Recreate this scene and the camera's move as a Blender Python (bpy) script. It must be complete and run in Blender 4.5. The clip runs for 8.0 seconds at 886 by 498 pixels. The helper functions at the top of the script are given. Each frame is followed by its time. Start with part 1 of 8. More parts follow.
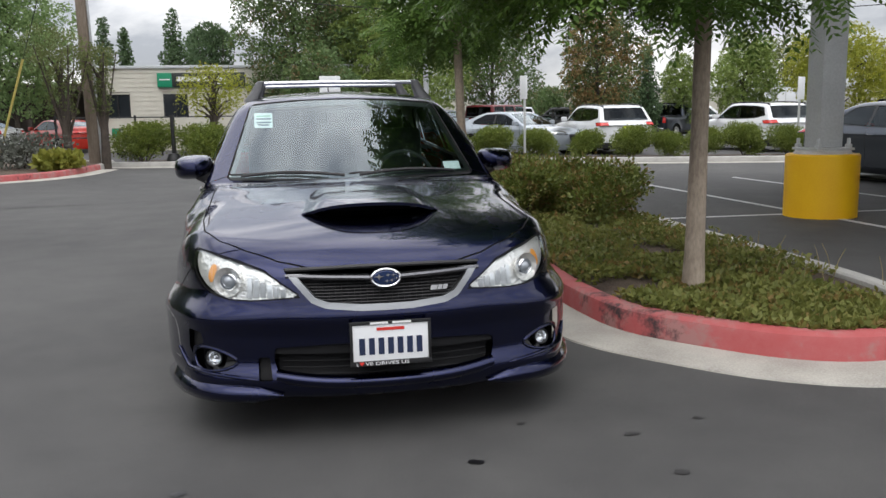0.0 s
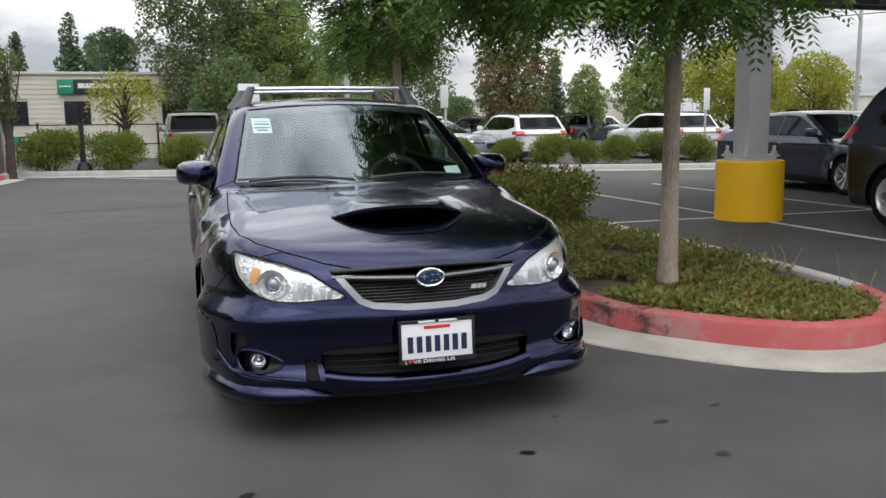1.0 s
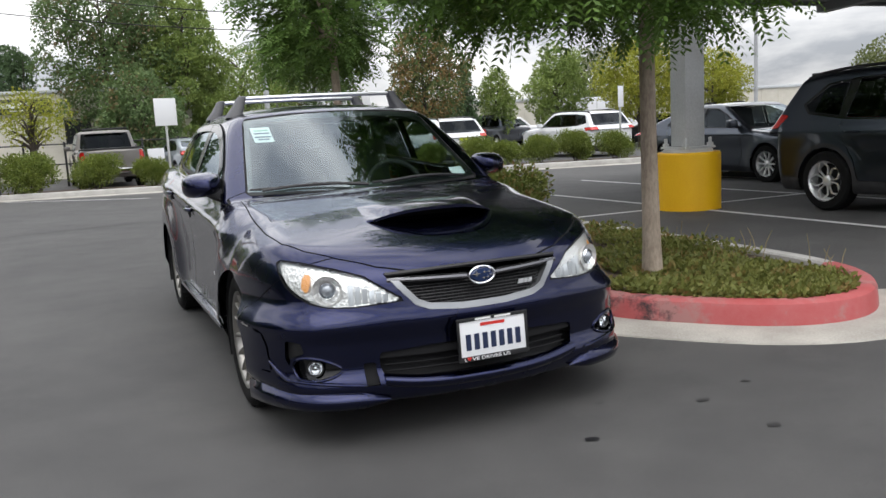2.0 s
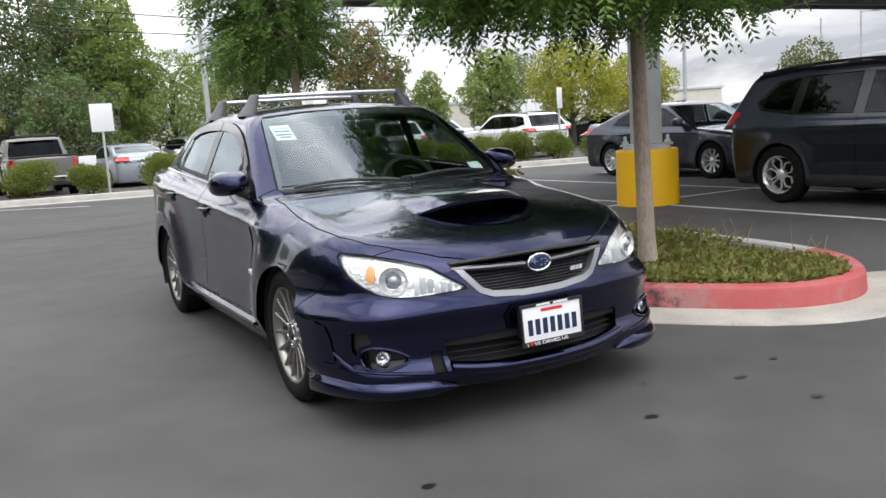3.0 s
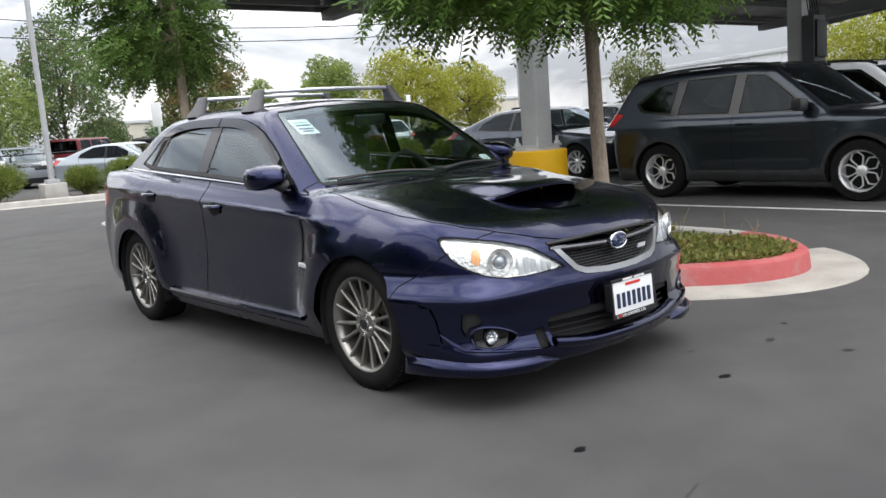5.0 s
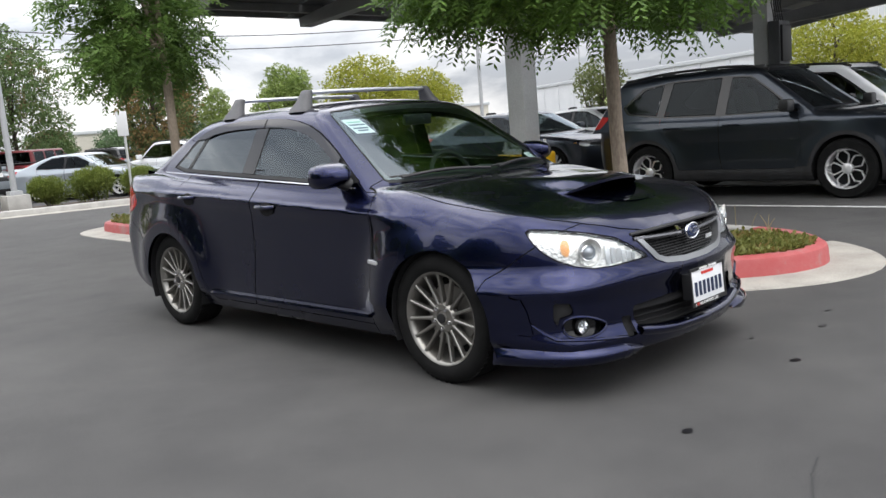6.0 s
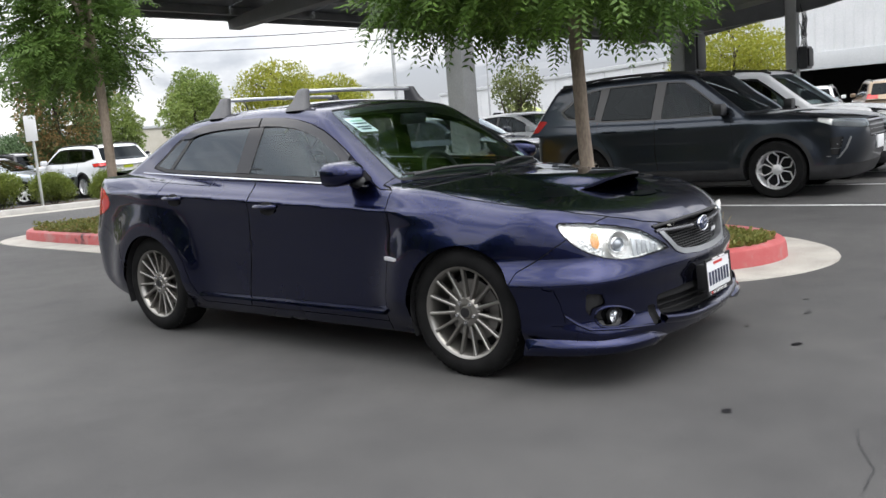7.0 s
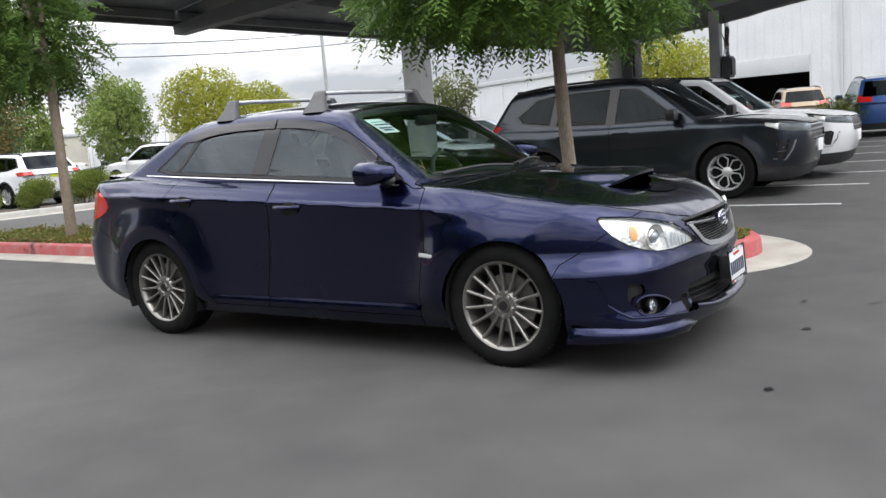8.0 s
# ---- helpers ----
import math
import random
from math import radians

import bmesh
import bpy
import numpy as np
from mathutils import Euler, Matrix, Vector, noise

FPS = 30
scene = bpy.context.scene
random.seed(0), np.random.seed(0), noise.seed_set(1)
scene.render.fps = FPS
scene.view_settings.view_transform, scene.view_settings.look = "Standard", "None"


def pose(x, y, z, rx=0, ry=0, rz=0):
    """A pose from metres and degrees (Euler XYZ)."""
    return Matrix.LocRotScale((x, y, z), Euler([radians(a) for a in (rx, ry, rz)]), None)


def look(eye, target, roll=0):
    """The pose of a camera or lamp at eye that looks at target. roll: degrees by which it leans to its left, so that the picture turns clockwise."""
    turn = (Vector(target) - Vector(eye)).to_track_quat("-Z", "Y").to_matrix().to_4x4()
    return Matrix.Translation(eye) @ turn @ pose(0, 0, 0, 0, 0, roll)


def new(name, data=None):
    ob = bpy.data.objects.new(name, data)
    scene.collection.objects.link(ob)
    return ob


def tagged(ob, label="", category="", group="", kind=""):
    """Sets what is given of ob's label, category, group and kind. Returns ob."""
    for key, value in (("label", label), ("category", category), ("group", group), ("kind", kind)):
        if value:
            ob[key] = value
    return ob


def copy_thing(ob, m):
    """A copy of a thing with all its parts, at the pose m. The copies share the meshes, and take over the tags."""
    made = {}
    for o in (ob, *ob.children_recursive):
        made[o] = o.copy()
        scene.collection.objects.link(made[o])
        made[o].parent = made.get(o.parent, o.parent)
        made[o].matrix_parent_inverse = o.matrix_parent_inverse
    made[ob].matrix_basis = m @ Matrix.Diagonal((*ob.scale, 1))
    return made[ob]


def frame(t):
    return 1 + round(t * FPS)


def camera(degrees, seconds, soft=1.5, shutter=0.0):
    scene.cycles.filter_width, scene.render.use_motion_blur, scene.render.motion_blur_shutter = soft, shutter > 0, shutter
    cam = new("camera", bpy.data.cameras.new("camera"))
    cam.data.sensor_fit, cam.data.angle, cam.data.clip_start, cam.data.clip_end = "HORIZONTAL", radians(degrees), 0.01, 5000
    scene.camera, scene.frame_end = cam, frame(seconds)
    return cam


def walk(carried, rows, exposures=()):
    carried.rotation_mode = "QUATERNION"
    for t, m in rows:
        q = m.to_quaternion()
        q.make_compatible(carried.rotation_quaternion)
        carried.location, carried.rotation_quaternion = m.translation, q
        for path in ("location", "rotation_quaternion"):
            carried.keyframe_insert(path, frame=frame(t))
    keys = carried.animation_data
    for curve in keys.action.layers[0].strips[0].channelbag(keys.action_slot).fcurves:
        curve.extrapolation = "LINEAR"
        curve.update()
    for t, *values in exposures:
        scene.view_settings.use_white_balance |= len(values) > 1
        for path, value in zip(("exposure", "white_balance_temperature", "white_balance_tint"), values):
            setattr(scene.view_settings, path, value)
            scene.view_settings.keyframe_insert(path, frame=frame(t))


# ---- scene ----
cam = camera(55.0, 8.0)
PATH = [
    (0, (-0.366, -5.519, 1.308), (-0.018, -3.575, 0.989), -1.0),
    (0.5, (-0.648, -5.504, 1.291), (-0.203, -3.579, 0.983), -0.7),
    (1, (-0.944, -5.493, 1.296), (-0.373, -3.6, 0.995), -0.8),
    (1.5, (-1.215, -5.425, 1.281), (-0.55, -3.562, 0.985), -2.0),
    (1.7, (-1.33, -5.386, 1.288), (-0.611, -3.543, 0.994), -2.6),
    (2.8, (-1.941, -5.212, 1.286), (-1.068, -3.437, 0.992), -3.6),
    (3, (-2.045, -5.173, 1.274), (-1.118, -3.426, 0.98), -3.8),
    (3.5, (-2.31, -5.017, 1.284), (-1.296, -3.319, 0.984), -4.2),
    (4, (-2.561, -4.889, 1.263), (-1.504, -3.218, 0.969), -4.4),
    (4.5, (-2.858, -4.753, 1.265), (-1.681, -3.164, 0.967), -4.2),
    (4.7, (-2.963, -4.702, 1.263), (-1.731, -3.155, 0.962), -4.1),
    (6, (-3.61, -4.241, 1.248), (-2.238, -2.815, 0.958), -4.7),
    (6.5, (-3.84, -4.09, 1.242), (-2.361, -2.775, 0.948), -4.4),
    (7, (-4.049, -3.854, 1.247), (-2.523, -2.595, 0.955), -4.6),
    (7.5, (-4.258, -3.66, 1.238), (-2.684, -2.461, 0.951), -4.7),
    (8, (-4.51, -3.453, 1.252), (-2.869, -2.346, 0.964), -4.7),
]
walk(cam, [(t, look(eye, target, roll)) for t, eye, target, roll in PATH], exposures=[(0, 0.12), (1.0, 0.11), (1.7, 0.18), (3.0, 0.52), (4.5, 0.58), (6.0, 0.50), (6.6, 0.57), (8.0, 0.6)])

# ---- daylight: bright broken overcast ----
SUN_ELEV, SUN_AZ = 62.0, 200.0
world = bpy.data.worlds.new("sky")
scene.world = world
world.use_nodes = True
wn, wl = world.node_tree.nodes, world.node_tree.links
wn.clear()
w_out = wn.new("ShaderNodeOutputWorld")
w_bg = wn.new("ShaderNodeBackground")
w_sky = wn.new("ShaderNodeTexSky")
w_sky.sky_type = 'NISHITA'
w_sky.sun_disc = False
w_sky.sun_elevation = radians(SUN_ELEV)
w_sky.sun_rotation = radians(SUN_AZ)
w_co = wn.new("ShaderNodeTexCoord")
w_map = wn.new("ShaderNodeMapping")
w_map.inputs["Scale"].default_value = (1.0, 1.0, 3.6)
w_n1 = wn.new("ShaderNodeTexNoise")
w_n1.inputs["Scale"].default_value = 3.1
w_n1.inputs["Detail"].default_value = 8
w_n1.inputs["Roughness"].default_value = 0.55
w_n1.inputs["Distortion"].default_value = 0.35
w_ramp = wn.new("ShaderNodeValToRGB")
w_ramp.color_ramp.elements[0].position = 0.40
w_ramp.color_ramp.elements[0].color = (4.6, 4.8, 5.3, 1)
w_ramp.color_ramp.elements[1].position = 0.60
w_ramp.color_ramp.elements[1].color = (10.9, 10.8, 10.8, 1)
w_mix = wn.new("ShaderNodeMixRGB")
w_mix.inputs["Fac"].default_value = 0.9
wl.new(w_co.outputs["Generated"], w_map.inputs["Vector"])
wl.new(w_map.outputs["Vector"], w_n1.inputs["Vector"])
wl.new(w_n1.outputs["Fac"], w_ramp.inputs["Fac"])
wl.new(w_sky.outputs["Color"], w_mix.inputs["Color1"])
wl.new(w_ramp.outputs["Color"], w_mix.inputs["Color2"])
# an overcast sky is some three times brighter overhead than at the horizon
w_sep = wn.new("ShaderNodeSeparateXYZ")
w_up = wn.new("ShaderNodeMapRange")
w_up.inputs["From Min"].default_value, w_up.inputs["From Max"].default_value = 0.0, 1.0
w_up.inputs["To Min"].default_value, w_up.inputs["To Max"].default_value = 0.60, 2.55
w_gain = wn.new("ShaderNodeVectorMath")
w_gain.operation = 'SCALE'
wl.new(w_co.outputs["Generated"], w_sep.inputs["Vector"])
wl.new(w_sep.outputs["Z"], w_up.inputs["Value"])
wl.new(w_mix.outputs["Color"], w_gain.inputs[0])
# cloud thinner towards the north and the south than towards the east
w_side = wn.new("ShaderNodeMath")
w_side.operation = 'ABSOLUTE'
w_lean = wn.new("ShaderNodeMath")
w_lean.operation = 'MULTIPLY_ADD'
w_lean.inputs[1].default_value, w_lean.inputs[2].default_value = 0.42, 0.76
w_both = wn.new("ShaderNodeMath")
w_both.operation = 'MULTIPLY'
wl.new(w_sep.outputs["Y"], w_side.inputs[0])
wl.new(w_side.outputs["Value"], w_lean.inputs[0])
wl.new(w_up.outputs["Result"], w_both.inputs[0])
wl.new(w_lean.outputs["Value"], w_both.inputs[1])
wl.new(w_both.outputs["Value"], w_gain.inputs["Scale"])
wl.new(w_gain.outputs["Vector"], w_bg.inputs["Color"])
w_bg.inputs["Strength"].default_value = 0.119
wl.new(w_bg.outputs["Background"], w_out.inputs["Surface"])

sun = new("sun", bpy.data.lights.new("sun", 'SUN'))
sun.data.energy = 0.8
sun.data.angle = radians(60)
sun.data.color = (1.0, 0.96, 0.9)
sun.matrix_world = pose(0, 0, 30, 90 - SUN_ELEV, 0, 180 - SUN_AZ)
scene.view_settings.exposure = 0.0

# ---- materials ----
def shader(name):
    m = bpy.data.materials.new(name)
    m.use_nodes = True
    return m, m.node_tree.nodes, m.node_tree.links, m.node_tree.nodes["Principled BSDF"]


def plain(name, color, rough=0.5, metal=0.0, coat=0.0, spec=0.5):
    m, n, l, b = shader(name)
    b.inputs["Base Color"].default_value = (*color, 1)
    b.inputs["Roughness"].default_value = rough
    b.inputs["Metallic"].default_value = metal
    b.inputs["Coat Weight"].default_value = coat
    b.inputs["Coat Roughness"].default_value = 0.03
    b.inputs["Specular IOR Level"].default_value = spec
    return m


def grainy(name, colors, scale=8.0, fine=120.0, rough=0.8, bump=0.3, dist=0.01, metal=0.0, spread=(0.35, 0.65), per_piece=0.0, stretch=(1, 1, 1)):
    """Two or more colours mixed by a broad and a fine noise, with bump from the fine one."""
    m, n, l, b = shader(name)
    co = n.new("ShaderNodeTexCoord")
    mp = n.new("ShaderNodeMapping")
    mp.inputs["Scale"].default_value = stretch
    broad = n.new("ShaderNodeTexNoise")
    broad.inputs["Scale"].default_value = scale
    broad.inputs["Detail"].default_value = 6
    small = n.new("ShaderNodeTexNoise")
    small.inputs["Scale"].default_value = fine
    small.inputs["Detail"].default_value = 4
    add = n.new("ShaderNodeMath")
    add.operation = 'MULTIPLY_ADD'
    add.inputs[1].default_value = 0.45
    ramp = n.new("ShaderNodeValToRGB")
    els = ramp.color_ramp.elements
    for k, c in enumerate(colors):
        e = els[k] if k < 2 else els.new(1.0)
        e.position = spread[0] + (spread[1] - spread[0]) * k / (len(colors) - 1)
        e.color = (*c, 1)
    half = n.new("ShaderNodeMath")
    half.operation = 'MULTIPLY'
    half.inputs[1].default_value = 0.55
    bp = n.new("ShaderNodeBump")
    bp.inputs["Strength"].default_value = bump
    bp.inputs["Distance"].default_value = dist
    l.new(co.outputs["Object"], mp.inputs["Vector"])
    l.new(mp.outputs["Vector"], broad.inputs["Vector"])
    l.new(mp.outputs["Vector"], small.inputs["Vector"])
    l.new(broad.outputs["Fac"], half.inputs[0])
    l.new(small.outputs["Fac"], add.inputs[0])
    l.new(half.outputs["Value"], add.inputs[2])
    l.new(add.outputs["Value"], ramp.inputs["Fac"])
    l.new(small.outputs["Fac"], bp.inputs["Height"])
    l.new(bp.outputs["Normal"], b.inputs["Normal"])
    b.inputs["Roughness"].default_value = rough
    b.inputs["Metallic"].default_value = metal
    out = ramp.outputs["Color"]
    if per_piece:
        geo = n.new("ShaderNodeNewGeometry")
        hsv = n.new("ShaderNodeHueSaturation")
        mr = n.new("ShaderNodeMapRange")
        mr.inputs["To Min"].default_value = 1 - per_piece
        mr.inputs["To Max"].default_value = 1 + per_piece
        l.new(geo.outputs["Random Per Island"], mr.inputs["Value"])
        l.new(mr.outputs["Result"], hsv.inputs["Value"])
        l.new(out, hsv.inputs["Color"])
        out = hsv.outputs["Color"]
    l.new(out, b.inputs["Base Color"])
    return m


def leafy(name, dark, light, rough=0.5, through_light=0.25, patch=0.7, fleck=None, fleck_at=0.60):
    """Leaf: colour varies leaf by leaf and clump by clump, some light comes through."""
    m, n, l, b = shader(name)
    geo = n.new("ShaderNodeNewGeometry")
    co = n.new("ShaderNodeTexCoord")
    broad = n.new("ShaderNodeTexNoise")
    broad.inputs["Scale"].default_value = patch
    broad.inputs["Detail"].default_value = 3
    l.new(co.outputs["Object"], broad.inputs["Vector"])
    add = n.new("ShaderNodeMath")
    add.operation = 'ADD'
    soft = n.new("ShaderNodeMath")
    soft.operation = 'MULTIPLY_ADD'
    soft.inputs[1].default_value, soft.inputs[2].default_value = 0.5, 0.25
    l.new(geo.outputs["Random Per Island"], soft.inputs[0])
    l.new(soft.outputs["Value"], add.inputs[0])
    l.new(broad.outputs["Fac"], add.inputs[1])
    mr = n.new("ShaderNodeMapRange")
    mr.inputs["From Min"].default_value = 0.25
    mr.inputs["From Max"].default_value = 1.45
    l.new(add.outputs["Value"], mr.inputs["Value"])
    mix = n.new("ShaderNodeMixRGB")
    mix.inputs["Color1"].default_value = (*dark, 1)
    mix.inputs["Color2"].default_value = (*light, 1)
    l.new(mr.outputs["Result"], mix.inputs["Fac"])
    if fleck:
        spots = n.new("ShaderNodeTexNoise")
        spots.inputs["Scale"].default_value = patch * 1.7
        spots.inputs["Detail"].default_value = 4
        l.new(co.outputs["Object"], spots.inputs["Vector"])
        mul = n.new("ShaderNodeMath")
        mul.operation = 'MULTIPLY_ADD'
        mul.inputs[1].default_value = 0.30
        l.new(geo.outputs["Random Per Island"], mul.inputs[0])
        l.new(spots.outputs["Fac"], mul.inputs[2])
        cut = n.new("ShaderNodeMapRange")
        cut.inputs["From Min"].default_value = fleck_at
        cut.inputs["From Max"].default_value = fleck_at + 0.12
        l.new(mul.outputs["Value"], cut.inputs["Value"])
        tint = n.new("ShaderNodeMixRGB")
        tint.inputs["Color2"].default_value = (*fleck, 1)
        l.new(cut.outputs["Result"], tint.inputs["Fac"])
        l.new(mix.outputs["Color"], tint.inputs["Color1"])
        mix = tint
    l.new(mix.outputs["Color"], b.inputs["Base Color"])
    b.inputs["Roughness"].default_value = rough
    b.inputs["Specular IOR Level"].default_value = 0.3
    tr = n.new("ShaderNodeBsdfTranslucent")
    l.new(mix.outputs["Color"], tr.inputs["Color"])
    ms = n.new("ShaderNodeMixShader")
    ms.inputs["Fac"].default_value = through_light
    l.new(b.outputs["BSDF"], ms.inputs[1])
    l.new(tr.outputs["BSDF"], ms.inputs[2])
    l.new(ms.outputs["Shader"], n["Material Output"].inputs["Surface"])
    return m


def pane_glass(name, tint, gloss_ior=1.5, rough=0.0):
    """Thin glazing: tinted see-through with a mirror coat that grows towards grazing angles."""
    m, n, l, b = shader(name)
    n.remove(b)
    tr = n.new("ShaderNodeBsdfTransparent")
    tr.inputs["Color"].default_value = (*tint, 1)
    gl = n.new("ShaderNodeBsdfGlossy")
    gl.inputs["Roughness"].default_value = rough
    gl.inputs["Color"].default_value = (0.86, 0.95, 1.0, 1)
    f0 = 2 * ((gloss_ior - 1) / (gloss_ior + 1)) ** 2
    lw = n.new("ShaderNodeLayerWeight")
    lw.inputs["Blend"].default_value = 0.5
    pw = n.new("ShaderNodeMath")
    pw.operation = 'POWER'
    pw.inputs[1].default_value = 4.0
    fr = n.new("ShaderNodeMath")
    fr.operation = 'MULTIPLY_ADD'
    fr.inputs[1].default_value, fr.inputs[2].default_value = 1 - f0, f0
    ms = n.new("ShaderNodeMixShader")
    l.new(lw.outputs["Facing"], pw.inputs[0])
    l.new(pw.outputs["Value"], fr.inputs[0])
    l.new(fr.outputs["Value"], ms.inputs["Fac"])
    l.new(tr.outputs["BSDF"], ms.inputs[1])
    l.new(gl.outputs["BSDF"], ms.inputs[2])
    l.new(ms.outputs["Shader"], n["Material Output"].inputs["Surface"])
    return m


def car_paint(name, color, metal=0.35, rough=0.35, flake=0.05):
    m, n, l, b = shader(name)
    co = n.new("ShaderNodeTexCoord")
    noise_t = n.new("ShaderNodeTexNoise")
    noise_t.inputs["Scale"].default_value = 3.0
    noise_t.inputs["Detail"].default_value = 5
    l.new(co.outputs["Object"], noise_t.inputs["Vector"])
    mr = n.new("ShaderNodeMapRange")
    mr.inputs["To Min"].default_value = rough - flake
    mr.inputs["To Max"].default_value = rough + flake
    l.new(noise_t.outputs["Fac"], mr.inputs["Value"])
    l.new(mr.outputs["Result"], b.inputs["Roughness"])
    b.inputs["Base Color"].default_value = (*color, 1)
    b.inputs["Metallic"].default_value = metal
    b.inputs["Coat Weight"].default_value = 1.0
    b.inputs["Coat Roughness"].default_value = 0.025
    b.inputs["Coat IOR"].default_value = 1.40
    return m


M_BLUE = car_paint("navy_paint", (0.0085, 0.0120, 0.050), 1.0, 0.27, 0.02)
M_GREY = car_paint("graphite_paint", (0.044, 0.053, 0.068), 1.0, 0.34)
M_WHITE = car_paint("white_paint", (0.72, 0.73, 0.74), 0.0, 0.4)
M_SILVER = car_paint("silver_paint", (0.36, 0.40, 0.44), 0.5, 0.35)
M_RED = car_paint("red_paint", (0.55, 0.03, 0.015), 0.1, 0.35)
M_MAROON = car_paint("maroon_paint", (0.16, 0.018, 0.022), 0.3, 0.4)
M_TAN = car_paint("tan_paint", (0.27, 0.2, 0.13), 0.4, 0.4)
M_SKYBLUE = car_paint("blue_paint", (0.03, 0.09, 0.28), 0.3, 0.4)
M_BLACK = car_paint("black_paint", (0.012, 0.012, 0.014), 0.2, 0.4)
M_SEAM = plain("shut_line", (0.004, 0.004, 0.005), 0.9)
M_TRIM = plain("black_trim", (0.012, 0.012, 0.013), 0.45)
M_GLOSSBLACK = plain("gloss_black", (0.008, 0.008, 0.009), 0.12)
M_VISOR = plain("smoked_acrylic", (0.008, 0.008, 0.012), 0.06, spec=0.6)
M_CHROME = plain("chrome", (0.8, 0.8, 0.82), 0.08, 1.0)
M_SATIN = plain("satin_silver", (0.30, 0.31, 0.32), 0.36, 0.8)
M_ALU = plain("brushed_aluminium", (0.80, 0.81, 0.83), 0.35, 0.6)
M_RIM = plain("gunmetal_alloy", (0.27, 0.26, 0.24), 0.30, 0.85)
M_RIM2 = plain("machined_alloy", (0.72, 0.72, 0.72), 0.35, 0.6)
M_TYRE = grainy("tyre_rubber", [(0.005, 0.005, 0.005), (0.012, 0.012, 0.012)], 12, 160, 0.85, 0.2, 0.002)
M_TYRE.node_tree.nodes["Principled BSDF"].inputs["Specular IOR Level"].default_value = 0.15
M_DISC = plain("brake_steel", (0.25, 0.24, 0.23), 0.4, 0.9)
M_GLASS = pane_glass("windscreen_glass", (0.68, 0.80, 0.78), 1.66)
M_SIDEGLASS = pane_glass("door_glass", (0.72, 0.78, 0.75), 1.44)
M_DARKGLASS = pane_glass("privacy_glass", (0.085, 0.09, 0.095), 1.44)
M_TINTGLASS = pane_glass("tinted_glass", (0.22, 0.25, 0.25), 1.22)
M_PARKGLASS = pane_glass("dark_privacy_glass", (0.05, 0.055, 0.06), 1.20)
M_LENS = pane_glass("lamp_lens", (0.93, 0.95, 0.95), 1.38)
M_LAMPCHROME, _n, _l, _b = shader("lamp_reflector")
_b.inputs["Base Color"].default_value = (0.82, 0.80, 0.77, 1)
_b.inputs["Metallic"].default_value, _b.inputs["Roughness"].default_value = 0.55, 0.16
_v = _n.new("ShaderNodeTexVoronoi")
_v.inputs["Scale"].default_value = 64.0
_k = _n.new("ShaderNodeBump")
_k.inputs["Strength"].default_value, _k.inputs["Distance"].default_value = 0.4, 0.008
_c = _n.new("ShaderNodeTexCoord")
_l.new(_c.outputs["Object"], _v.inputs["Vector"])
_l.new(_v.outputs["Distance"], _k.inputs["Height"])
_l.new(_k.outputs["Normal"], _b.inputs["Normal"])
M_AMBER = plain("amber_lens", (0.72, 0.30, 0.06), 0.2, 0.0, 0.6)
M_REDLENS = plain("red_lens", (0.55, 0.020, 0.016), 0.12, 0.0, 0.8)
M_PLATE = plain("plate_white", (0.78, 0.79, 0.80), 0.45)
M_INK = plain("plate_ink", (0.01, 0.02, 0.06), 0.5)
M_REDINK = plain("red_ink", (0.6, 0.03, 0.02), 0.5)
M_WHITEINK = plain("white_ink", (0.8, 0.8, 0.8), 0.5)
M_CABIN = grainy("cabin_plastic", [(0.014, 0.014, 0.015), (0.03, 0.03, 0.032)], 10, 200, 0.75, 0.2, 0.002)
M_CLOTH = grainy("seat_cloth", [(0.02, 0.02, 0.022), (0.045, 0.045, 0.05)], 14, 300, 0.95, 0.3, 0.002)
M_HEADLINER = plain("headliner", (0.35, 0.34, 0.32), 0.95)
M_PAPER = plain("paper", (0.82, 0.83, 0.82), 0.6)
M_GREENPAPER = plain("green_print", (0.28, 0.5, 0.36), 0.6)

